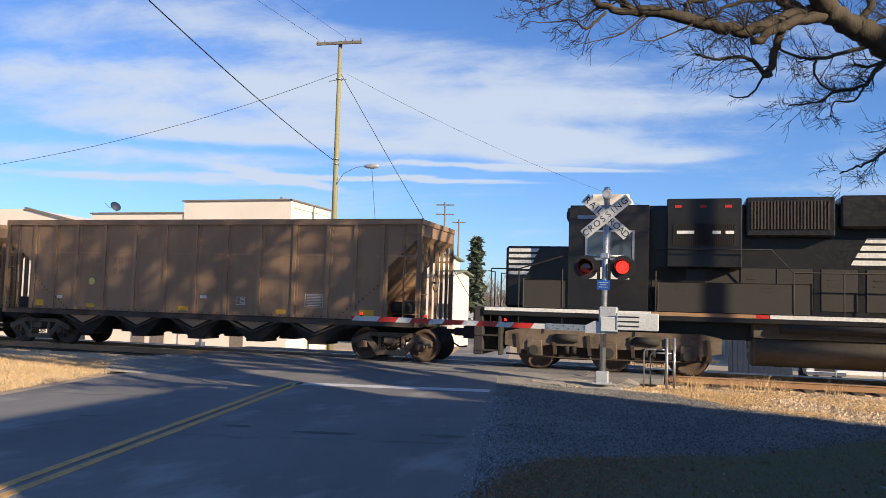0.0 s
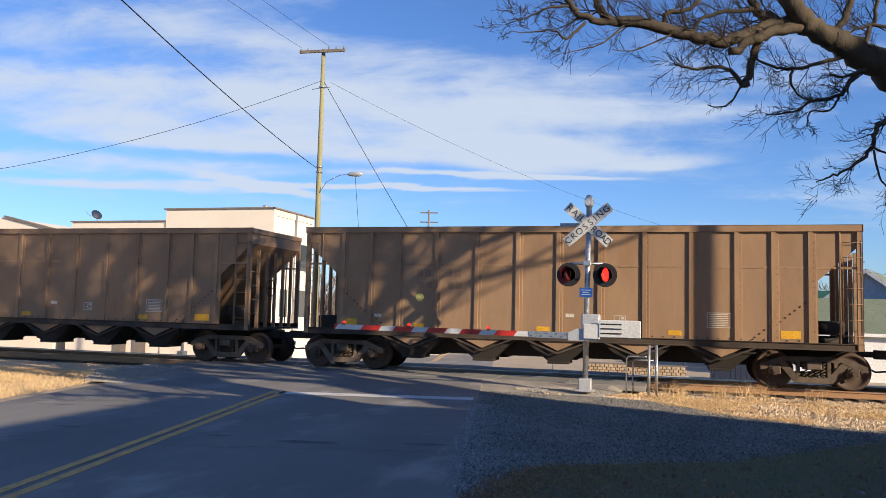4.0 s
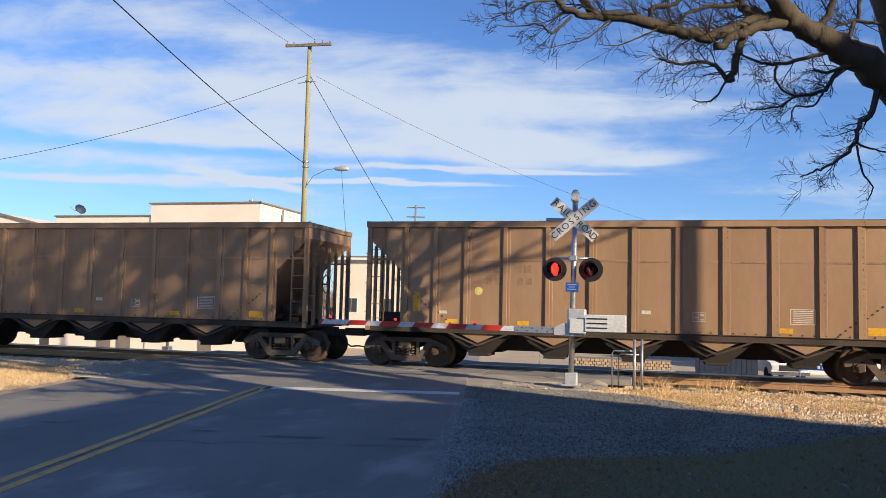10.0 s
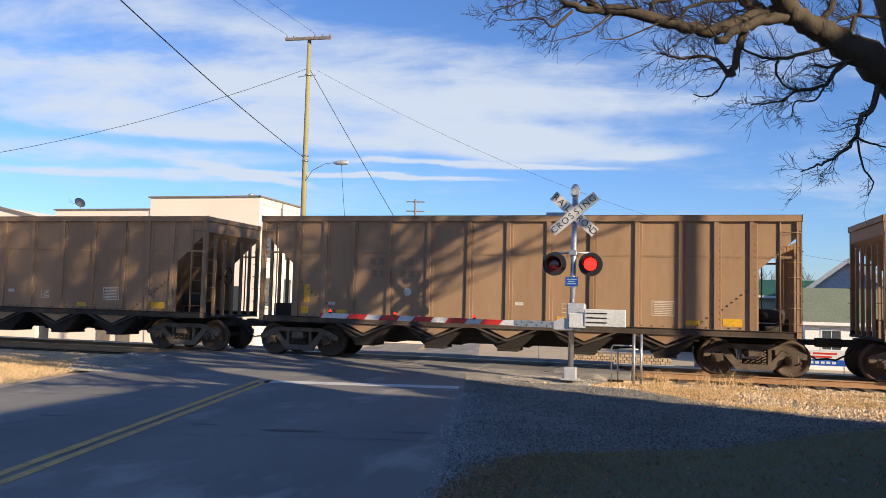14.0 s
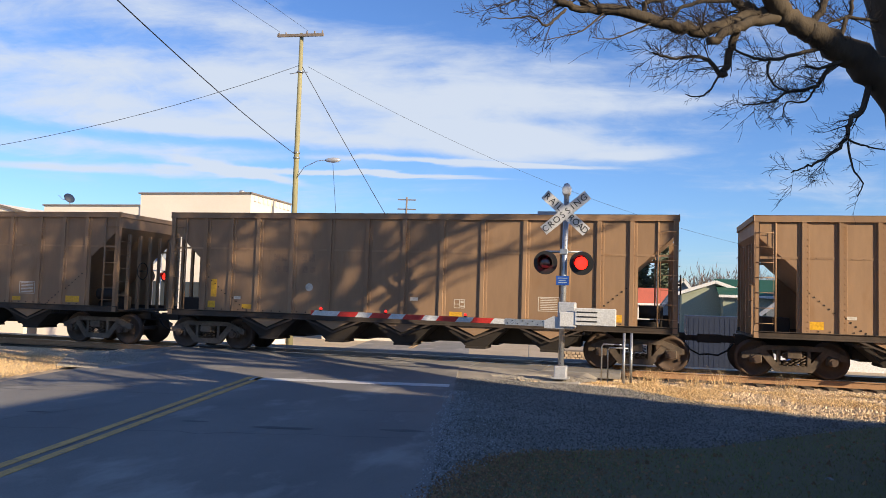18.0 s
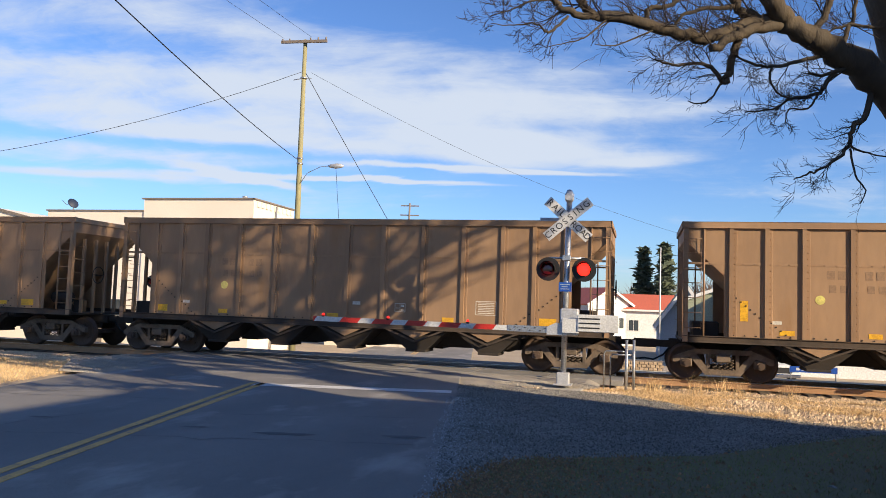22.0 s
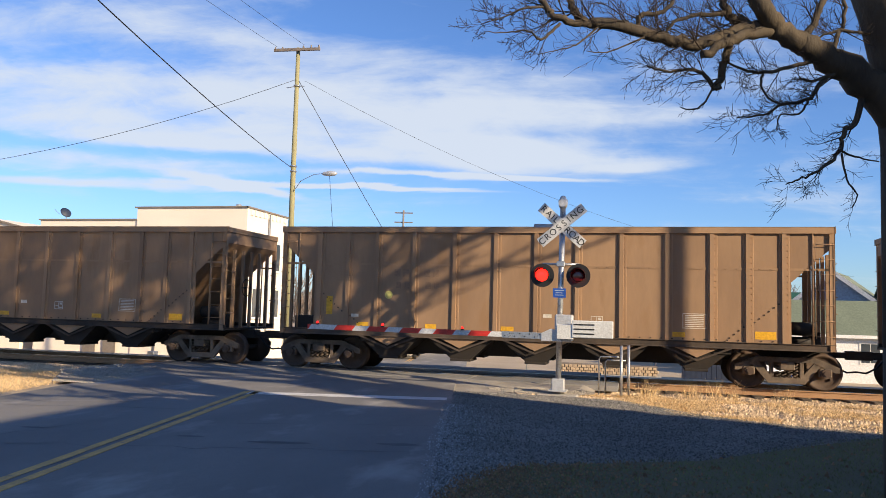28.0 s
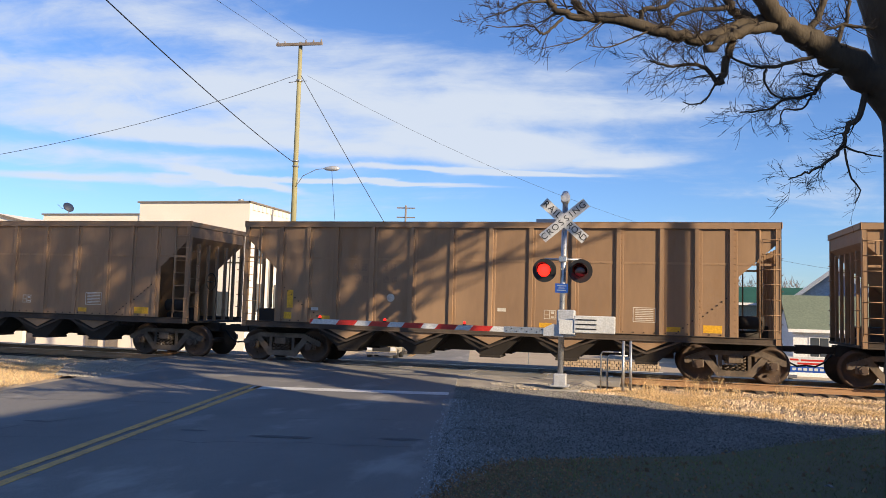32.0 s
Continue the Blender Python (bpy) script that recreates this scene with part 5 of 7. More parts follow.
    tube(bm, [(0.12, -0.45, 1.36), (0.12, -0.05, 1.36)], 0.16, sides=16)
    part("gate_hub", bm, SILVER_PAINT, sig)
    bm = bm_new()
    for y in (-0.56,):
        box(bm, 0.0, 0.36, y, y + 0.03, 1.18, 1.50, 0.01)
    box(bm, 0.33, 1.22, -0.58, -0.50, 1.22, 1.60, 0.015)
    weight = part("counterweight", bm, SIGN_WHITE, sig, "pale slotted counterweight plate")
    for z in (1.30, 1.40, 1.50):
        bm = bm_new()
        box(bm, 0.38, 0.82, -0.592, -0.578, z, z + 0.025)
        part("slot", bm, SIGNAL_BLACK, weight)
    arm = empty("gate_arm")
    arm.parent = sig
    a0, a1 = Vector((-0.32, -0.46, 1.235)), Vector((-5.93, -0.46, 1.275))
    bm = bm_new()
    bar(bm, a0, a0 + (a1 - a0) * 0.16, 0.05, 0.14)
    mount = part("arm_mount", bm, GALV, sig, "galvanised arm bracket with bolts")
    bm = bm_new()
    for k in range(8):
        p = a0 + (a1 - a0) * (0.01 + k * 0.02)
        disc(bm, p + Vector((0, -0.03, 0.03 * (-1) ** k)), (0, 1, 0), 0.014, 0.02, 6)
    part("bolt", bm, SIGNAL_BLACK, mount)
    d = a0 - a1
    cuts = [0.0, 0.06]  # metres from the tip at which red and white meet
    for k in range(5):
        cuts += [0.71 + 0.81 * k, 1.17 + 0.81 * k]
    cuts.append(4.78)
    for k, (f, g) in enumerate(zip(cuts, cuts[1:])):
        bm = bm_new()
        pa, pb = a1 + d * (f / d.length), a1 + d * (g / d.length)
        sa, sb = (0.0 if k == 0 else 0.045), 0.045
        prism(bm, [(pa.x - sa, pa.z - 0.058), (pa.x + sa, pa.z + 0.058), (pb.x + sb, pb.z + 0.058), (pb.x - sb, pb.z - 0.058)], "y", pa.y - 0.015, pa.y + 0.015)
        part("arm_stripe", bm, SIGN_WHITE if k % 2 else RED_TAPE, arm, "white reflective stripe" if k % 2 else "red reflective stripe")
    d = a1 - a0
    for f in (0.325, 0.665, 0.955):
        p = a0 + d * f
        bm = bm_new()
        box(bm, p.x - 0.03, p.x + 0.03, p.y - 0.03, p.y + 0.03, p.z + 0.05, p.z + 0.085)
        lathe(bm, [(0.085, 0.032), (0.115, 0.034), (0.135, 0.022), (0.142, 0.004)], "z", 12, (p.x, p.y, p.z), mi=1)
        part("arm_lamp", bm, (SIGNAL_BLACK, RED_SMALL), arm, "small red gate lamp")
    tagged(sig, "galvanised railroad crossing signal with lowered red-and-white gate", "crossing signal")
    return lenses


def build_far_signal():
    sig = empty("far_crossing_signal", pose(-20.7, 7.6, ground_z(7.6) - 0.05))
    bm = bm_new()
    tube(bm, [(0, 0, 0), (0, 0, 4.3)], 0.065, sides=10)
    box(bm, -0.16, 0.16, -0.16, 0.16, 0, 0.3, 0.02)
    part("mast", bm, GALV, sig)
    bm = bm_new()
    tube(bm, [(-0.42, 0, 3.10), (0.42, 0, 3.10)], 0.03, sides=8)
    part("flasher_arm", bm, GALV, sig)
    for k in (-45, 45):
        bm = bm_new()
        box(bm, -0.63, 0.63, 0.09, 0.10, -0.11, 0.11)
        b = part("crossbuck_blade", bm, GREY_WALL, sig, "unpainted back of a blade")
        b.matrix_local = pose(0, 0, 3.9, 0, k, 0)
    tagged(sig, "crossing signal mast on the far side of the track", "crossing signal")
    return [flasher(sig, -0.42, -0.14, 2.85), flasher(sig, 0.42, -0.14, 2.85)]


def build_pipe_guards():
    g = empty("pipe_guard", pose(-1.15, -3.55, -0.1))
    for x, y, h, r in ((0.0, 0, 1.15, 0.032), (0.16, 0.22, 1.15, 0.032)):
        bm = bm_new()
        tube(bm, [(x, y, -0.2), (x, y, h)], r, sides=8)
        part("post", bm, GALV, g, "thin pale steel post")
    bm = bm_new()
    tube(bm, [(-0.50, 0.1, -0.2), (-0.50, 0.1, 0.82), (-0.46, 0.1, 0.88), (-0.05, 0.1, 0.88)], 0.018, sides=6)
    tube(bm, [(-0.36, 0.2, -0.2), (-0.36, 0.2, 0.74), (-0.32, 0.2, 0.80), (0.1, 0.2, 0.80)], 0.018, sides=6)
    part("bent_pipe", bm, GALV, g)
    tagged(g, "bent galvanised pipe guard standing in the dry grass", "pipe guard")


# ---- poles and cables ----


def cable(name, a, b, sag, r=0.018, label="black overhead cable sagging between poles"):
    a, b = Vector(a), Vector(b)
    bm = bm_new()
    tube(bm, [a.lerp(b, k / 24) - Vector((0, 0, 4 * sag * (k / 24) * (1 - k / 24))) for k in range(25)], r, sides=5)
    tagged(part(name, bm, WIRE), label, "cable")


POLE = Vector((-16.93, 12.6))


def build_pole():
    p = empty("utility_pole", pose(POLE.x, POLE.y, 0))
    bm = bm_new()
    tube(bm, [(0.05, 0, -1.6), (0.0, 0, 7), (0, 0, 14.3)], 0.165, 0.095, sides=12)
    part("pole_shaft", bm, POLE_WOOD, p, "greenish weathered timber shaft")
    bm = bm_new()
    bar(bm, (-1.2, -0.15, 14.2), (1.22, -0.2, 14.12), 0.10, 0.13)
    part("crossarm", bm, GREY_WOOD, p)
    bm = bm_new()
    for x in (-1.12, -0.75, 0.35, 0.75, 1.15):
        lathe(bm, [(14.20, 0.04), (14.25, 0.05), (14.29, 0.028), (14.32, 0.04), (14.35, 0.015)], "z", 8, (x, -0.17, 0))
    part("insulator", bm, GREY_WOOD, p)
    bm = bm_new()
    for z in (12.4, 8.45, 8.2):
        disc(bm, (0, 0, z), (0, 0, 1), 0.165, 0.07, 10)
    tube(bm, [(0, 0, 12.4), (-0.5, -0.1, 12.3)], 0.02, sides=5)
    tube(bm, [(0, 0, 12.4), (0.45, -0.1, 12.35)], 0.02, sides=5)
    part("cable_band", bm, GALV, p)
    tagged(p, "tall greenish timber utility pole with a crossarm", "utility pole")
    lamp = empty("street_lamp", pose(POLE.x, POLE.y, 0))
    bm = bm_new()
    tube(bm, [(0.1, -0.1, 7.2), (0.5, -0.2, 7.7), (1.2, -0.3, 7.98), (1.75, -0.35, 8.02)], 0.016, sides=8)
    part("lamp_arm", bm, GALV, lamp)
    bm = bm_new()
    lathe(bm, [(1.65, 0.04), (1.75, 0.09), (2.05, 0.13), (2.30, 0.10), (2.42, 0.02)], "x", 12, (0, -0.36, 8.0))
    part("lamp_head", bm, SILVER_PAINT, lamp, "pale cobra-head lantern")
    tagged(lamp, "unlit cobra-head street lamp on a timber pole", "street lamp")
    for x, y, h, arms in ((-29.6, 73, 14.2, ((13.9, 2.4), (12.7, 2.4))), (-31.1, 85, 13.3, ((12.9, 2.0),))):
        q = empty("utility_pole", pose(x, y, 0))
        bm = bm_new()
        tube(bm, [(0, 0, -3), (0, 0, h)], 0.17, 0.12, sides=8)
        part("pole_shaft", bm, GREY_WOOD, q)
        for z, w in arms:
            bm = bm_new()
            bar(bm, (-w / 2, 0.1, z), (w / 2, 0.1, z - 0.05), 0.12, 0.14)
            part("crossarm", bm, GREY_WOOD, q)
        tagged(q, "distant grey timber utility pole", "utility pole")
    top, mid = (POLE.x - 0.05, POLE.y - 0.05, 12.4), (POLE.x - 0.1, POLE.y - 0.1, 8.4)
    cable("cable", mid, (-9.3, -22, 9.3), 0.45, 0.017)
    cable("cable", (POLE.x, POLE.y, 12.75), (-50, 2.0, 6.4), 2.1, 0.012)
    cable("cable", (POLE.x + 0.4, POLE.y, 12.65), (12, 30, 4.4), 1.6, 0.007)
    cable("cable", (POLE.x + 0.1, POLE.y, 12.65), (POLE.x + 6.0, POLE.y + 5, 1.3), 0.1, 0.016, "black guy cable running down from the pole")
    cable("cable", (POLE.x + 2.0, POLE.y - 0.3, 7.95), (POLE.x + 0.8, POLE.y + 4, 3.5), 0.1, 0.01)
    for dx in (-1.1, 0.35):
        cable("cable", (POLE.x + dx, POLE.y - 0.1, 14.4), (POLE.x + dx - 7 + 3, -30, 18.5), 0.9, 0.008)


# ---- bare tree ----
TREE = Vector((1.98, -13.0, -0.1))


def build_tree():
    rnd = random.Random(11)
    tree = empty("bare_tree", Matrix.Translation(TREE))
    trunk = [(2.10, -12.95, -0.3), (2.04, -12.95, 0.25), (1.99, -12.97, 1.5), (1.95, -13.07, 2.86), (1.92, -13.13, 3.57), (1.82, -13.21, 4.31), (1.66, -13.29, 4.9), (1.46, -13.38, 5.4), (1.30, -13.45, 6.2), (1.20, -13.4, 8.0), (1.35, -13.2, 10.8)]
    bm = bm_new()
    pts = [Vector(p) - TREE for p in trunk]
    tube(bm, pts[:3], 0.46, 0.35, sides=16)
    tube(bm, pts[2:8], 0.35, 0.27, sides=16)
    tube(bm, pts[7:], 0.27, 0.08, sides=12)
    part("trunk", bm, BARK, tree, "grey-brown furrowed trunk")
    limb_bm, twig_bm = bm_new(), bm_new()

    def grow(p, d, r, length, depth, rise):
        """A crooked branch that throws side branches."""
        pts, q, v = [p.copy()], p.copy(), d.normalized()
        n = max(5, int(length / 0.075))
        for k in range(n):
            v = (v + Vector((rnd.gauss(-0.02, 0.17), rnd.gauss(0, 0.17), rnd.gauss(rise, 0.16)))).normalized()
            q = q + v * (length / n)
            pts.append(q.copy())
        tube(limb_bm if r > 0.03 else twig_bm, pts, r, max(0.0016, r * 0.3), sides=8 if r > 0.05 else 5 if r > 0.012 else 3, caps=r > 0.03)
        if depth == 0:
            return
        kids = {4: 3, 3: 5, 2: 5, 1: 3}[depth]
        for k in range(kids):
            f = 0.2 + 0.8 * (k + rnd.random() * 0.8) / kids
            i = min(n - 1, int(f * n))
            base, dirn = pts[i], (pts[i + 1] - pts[i]).normalized()
            side = Vector((rnd.gauss(0, 1), rnd.gauss(0, 1), rnd.gauss(0.3, 0.8)))
            nd = (dirn * 0.85 + (side - dirn * side.dot(dirn)).normalized() * 0.75).normalized()
            grow(base, nd, max(0.0022, r * (1 - 0.6 * f) * 0.55), length * rnd.uniform(0.45, 0.8), depth - 1, rise)

    def limb(pts, r0, r1, kids, depth=2, length=1.6, rise=0.025, lean=(-0.4, 0, 0.8), start=0.15):
        """A main limb along a given line, with side branches."""
        pts = [Vector(p) - TREE for p in pts]
        smooth = []
        for k, (a, b) in enumerate(zip(pts, pts[1:])):
            before, after = pts[max(0, k - 1)], pts[min(len(pts) - 1, k + 2)]
            for j in range(5):
                u = j / 5
                q = 0.5 * (2 * a + (b - before) * u + (2 * before - 5 * a + 4 * b - after) * u * u + (3 * a - before - 3 * b + after) * u ** 3)
                wob = min(0.012, r0 * 0.25)
                smooth.append(q + Vector((rnd.gauss(0, wob), rnd.gauss(0, wob), rnd.gauss(0, wob))))
        smooth.append(pts[-1])
        tube(limb_bm, smooth, r0, r1, sides=12 if r0 > 0.1 else 8)
        n = len(smooth)
        for k in range(kids):
            f = start + (1 - start) * (k + rnd.random()) / kids
            i = min(n - 2, int(f * n))
            dirn = (smooth[i + 1] - smooth[i]).normalized()
            side = Vector((rnd.gauss(lean[0], 1), rnd.gauss(lean[1], 1), rnd.gauss(lean[2], 0.8)))
            nd = (dirn * 0.8 + (side - dirn * side.dot(dirn)).normalized() * 0.8).normalized()
            grow(smooth[i], nd, min(0.010, (r0 + (r1 - r0) * f) * 0.36), length * rnd.uniform(0.45, 1.3), depth, rise)

    flat = (-0.6, 0, 0.0)
    # the great limb, its fork, and what hangs from it
    limb([(1.92, -13.12, 3.62), (1.72, -13.24, 3.88), (1.35, -13.42, 4.19), (0.99, -13.62, 4.37), (0.70, -13.81, 4.48)], 0.225, 0.105, 5, 2, 0.5)
    limb([(0.74, -13.79, 4.47), (0.49, -13.97, 4.57), (0.33, -14.12, 4.71), (0.18, -14.18, 4.97), (0.0, -14.2, 5.4)], 0.108, 0.075, 8, 2, 0.7)
    limb([(0.55, -13.95, 4.55), (0.20, -14.04, 4.57), (-0.02, -14.14, 4.48), (-0.29, -14.25, 4.37), (-0.55, -14.42, 4.36), (-0.88, -14.61, 4.41), (-1.28, -14.81, 4.43)], 0.066, 0.050, 30, 2, 0.42)
    limb([(-1.24, -14.79, 4.43), (-1.51, -14.98, 4.41), (-1.63, -15.01, 4.50), (-1.71, -15.04, 4.62)], 0.036, 0.026, 10, 2, 0.40)
    limb([(0.41, -13.99, 4.57), (0.10, -14.21, 4.43), (-0.07, -14.30, 4.34), (-0.26, -14.39, 4.22)], 0.060, 0.038, 3, 2, 0.35)
    limb([(0.03, -14.13, 4.46), (-0.03, -14.18, 4.23), (-0.07, -14.17, 4.05), (-0.12, -14.18, 3.93)], 0.042, 0.031, 3, 1, 0.3, 0.0, flat)
    limb([(-0.13, -14.18, 3.95), (-0.22, -14.21, 4.07), (-0.35, -14.25, 4.12), (-0.60, -14.31, 4.10), (-0.76, -14.35, 4.15)], 0.024, 0.008, 14, 2, 0.30, 0.0, flat)
    limb([(-0.14, -14.18, 3.95), (-0.24, -14.20, 3.79), (-0.35, -14.22, 3.74), (-0.45, -14.25, 3.76)], 0.011, 0.005, 4, 1, 0.16, 0.0, flat)
    limb([(0.36, -14.00, 4.58), (0.13, -14.06, 4.63), (0.01, -14.10, 4.71), (-0.07, -14.13, 4.88), (-0.2, -14.2, 5.2)], 0.052, 0.030, 10, 2, 0.45)
    limb([(-0.84, -14.55, 4.43), (-0.83, -14.51, 4.59), (-0.69, -14.47, 4.61), (-0.53, -14.44, 4.72), (-0.5, -14.4, 5.0)], 0.026, 0.018, 9, 2, 0.45)
    limb([(-0.02, -14.11, 4.71), (-0.33, -14.28, 4.64), (-0.52, -14.42, 4.53), (-0.61, -14.44, 4.40)], 0.024, 0.012, 9, 2, 0.36)
    limb([(-1.29, -14.82, 4.43), (-1.39, -14.85, 4.50), (-1.43, -14.86, 4.55), (-1.46, -14.87, 4.70)], 0.040, 0.030, 6, 2, 0.45)
    limb([(-1.53, -14.98, 4.38), (-1.65, -15.05, 4.24), (-1.72, -15.11, 4.20), (-1.80, -15.14, 4.27), (-1.99, -15.19, 4.25), (-2.18, -15.28, 4.24)], 0.015, 0.003, 10, 2, 0.20, 0.0, flat)
    limb([(-1.67, -15.02, 4.53), (-1.84, -15.16, 4.47), (-2.01, -15.20, 4.39), (-2.20, -15.33, 4.28)], 0.012, 0.003, 10, 2, 0.20, 0.0, flat)
    limb([(-1.20, -14.79, 4.40), (-1.35, -14.92, 4.22), (-1.47, -14.95, 4.16), (-1.72, -15.10, 4.06)], 0.010, 0.003, 6, 1, 0.24, 0.0, flat)
    limb([(-0.75, -14.55, 4.38), (-0.95, -14.7, 4.24), (-1.15, -14.8, 4.15), (-1.3, -14.9, 4.14)], 0.010, 0.003, 6, 1, 0.24, 0.0, flat)
    # branches below the great limb
    limb([(1.10, -13.58, 4.23), (0.85, -13.74, 4.11), (0.70, -13.78, 4.13)], 0.022, 0.010, 7, 2, 0.28, 0.0, flat)
    limb([(1.03, -13.60, 4.22), (0.85, -13.73, 4.01), (0.79, -13.74, 3.92), (0.51, -13.91, 3.84), (0.39, -13.94, 3.75), (0.08, -14.11, 3.67)], 0.026, 0.006, 18, 2, 0.26, 0.0, flat)
    limb([(0.86, -13.65, 4.33), (0.55, -13.93, 4.19), (0.34, -13.98, 4.14), (0.15, -14.12, 4.13), (-0.01, -14.17, 4.21)], 0.022, 0.010, 16, 2, 0.30, 0.0, flat)
    limb([(0.34, -13.98, 4.14), (0.31, -14.03, 4.02), (0.37, -14.05, 3.87), (0.49, -14.02, 3.82)], 0.014, 0.008, 5, 1, 0.24, 0.0, flat)
    limb([(0.79, -13.74, 3.91), (0.68, -13.86, 3.75), (0.51, -13.90, 3.74), (0.47, -13.90, 3.60)], 0.012, 0.005, 8, 2, 0.20, 0.0, flat)
    limb([(1.38, -13.39, 4.10), (1.29, -13.50, 3.76), (1.16, -13.53, 3.64), (1.12, -13.52, 3.45), (0.92, -13.66, 3.25), (0.74, -13.70, 3.15), (0.58, -13.73, 3.08)], 0.034, 0.006, 13, 2, 0.22, 0.0, flat)
    limb([(1.12, -13.52, 3.45), (1.27, -13.48, 3.39), (1.50, -13.42, 3.35)], 0.013, 0.006, 4, 1, 0.2, 0.0, flat)
    limb([(1.14, -13.51, 3.42), (1.19, -13.48, 3.16), (1.29, -13.45, 3.01), (1.24, -13.45, 2.88)], 0.012, 0.005, 7, 1, 0.18, -0.02, flat)
    # branches above it
    limb([(0.72, -13.80, 4.50), (0.85, -13.68, 4.71), (0.94, -13.67, 4.92), (1.04, -13.67, 5.12), (1.1, -13.6, 5.6)], 0.038, 0.028, 8, 2, 0.45)
    limb([(1.05, -13.61, 4.42), (1.12, -13.51, 4.65), (1.18, -13.50, 4.78), (1.17, -13.52, 5.10)], 0.026, 0.018, 7, 2, 0.36)
    limb([(1.58, -13.31, 4.66), (1.18, -13.50, 4.68), (1.00, -13.54, 4.64), (0.85, -13.67, 4.54)], 0.018, 0.009, 8, 2, 0.28)
    # the crown overhead
    limb([(1.45, -13.4, 5.4), (2.3, -12.6, 6.6), (3.2, -12.0, 7.8), (3.9, -11.8, 9.6)], 0.16, 0.05, 9, 3, 1.9)
    limb([(1.30, -13.4, 6.2), (0.6, -12.8, 7.4), (-0.2, -12.6, 8.8), (-0.8, -12.6, 10.4)], 0.14, 0.045, 10, 3, 1.9)
    limb([(1.25, -13.4, 6.8), (1.3, -14.0, 8.0), (1.1, -14.8, 9.4), (0.8, -15.2, 10.8)], 0.12, 0.045, 9, 3, 1.9)
    limb([(1.3, -13.3, 7.4), (2.6, -13.4, 8.4), (4.0, -13.4, 9.4), (5.2, -13.4, 10.2)], 0.10, 0.04, 9, 3, 1.7)
    part("limb", limb_bm, BARK, tree, "crooked grey-brown limbs")
    part("twig", twig_bm, TWIG, tree, "fine dark bare twigs")
    tagged(tree, "large bare winter tree with crooked spreading limbs", "tree")


def shade_tree(x, y, h, seed, spread):
    """An unseen bare tree, added so that its branches throw their shade over the crossing."""
    rnd = random.Random(seed)
    tree = empty("bare_tree", pose(x, y, -0.15))
    limbs, twigs = bm_new(), bm_new()

    def grow(p, d, r, length, depth):
        pts, q, v = [p.copy()], p.copy(), d.normalized()
        n = max(4, int(length / 0.35))
        for k in range(n):
            v = (v + Vector((rnd.gauss(0, 0.13), rnd.gauss(0, 0.13), rnd.gauss(0.03, 0.10)))).normalized()
            q = q + v * (length / n)
            pts.append(q.copy())
        tube(limbs if r > 0.05 else twigs, pts, r, max(0.008, r * 0.4), sides=8 if r > 0.06 else 4, caps=False)
        if depth == 0:
            return
        kids = {3: 6, 2: 5, 1: 3}[depth]
        for k in range(kids):
            f = 0.3 + 0.7 * (k + rnd.random() * 0.8) / kids
            i = min(n - 1, int(f * n))
            dirn = (pts[i + 1] - pts[i]).normalized()
            side = Vector((rnd.gauss(0, 1), rnd.gauss(0, 1), rnd.gauss(0.35, 0.8)))
            nd = (dirn * 0.8 + (side - dirn * side.dot(dirn)).normalized() * 0.75).normalized()
            grow(pts[i], nd, max(0.0125, r * (1 - 0.5 * f) * 0.6), length * rnd.uniform(0.42, 0.66), depth - 1)

    bm = bm_new()
    fork = h * 0.52
    tube(bm, [(0, 0, -0.2), (0, 0, 0.5), (0.05, 0, fork * 0.6), (0, 0.05, fork)], 0.40, 0.27, sides=12)
    part("trunk", bm, BARK, tree)
    for k in range(5):
        a = k * math.tau / 5 + rnd.uniform(-0.3, 0.3)
        grow(Vector((0, 0.05, fork - 0.1 - 0.25 * k)), Vector((math.cos(a) * spread, math.sin(a) * spread, 1)), 0.22, h * 0.5, 3)
    part("limb", limbs, BARK, tree)
    part("twig", twigs, TWIG, tree)
    tagged(tree, "unseen bare tree added to dapple the train with shade", "tree")


def build_shade_pole():
    p = empty("utility_pole", pose(12.35, -8.1, -0.1))
    bm = bm_new()
    tube(bm, [(0, 0, -0.3), (0, 0, 13)], 0.17, 0.14, sides=12)
    part("pole_shaft", bm, GREY_WOOD, p)
    bm = bm_new()
    bar(bm, (-1.2, 0.15, 12.6), (1.2, 0.15, 12.6), 0.1, 0.12)
    part("crossarm", bm, GREY_WOOD, p)
    tagged(p, "grey timber utility pole on the lawn", "utility pole")


# ---- buildings behind the track ----


def windows(parent, x0, x1, y, z0, z1, n, w):
    for k in range(n):
        c = x0 + (x1 - x0) * (k + 0.5) / n
        bm = bm_new()
        box(bm, c - w / 2, c + w / 2, y - 0.03, y, z0, z1)
        part("window", bm, DARK_GLASS, parent)


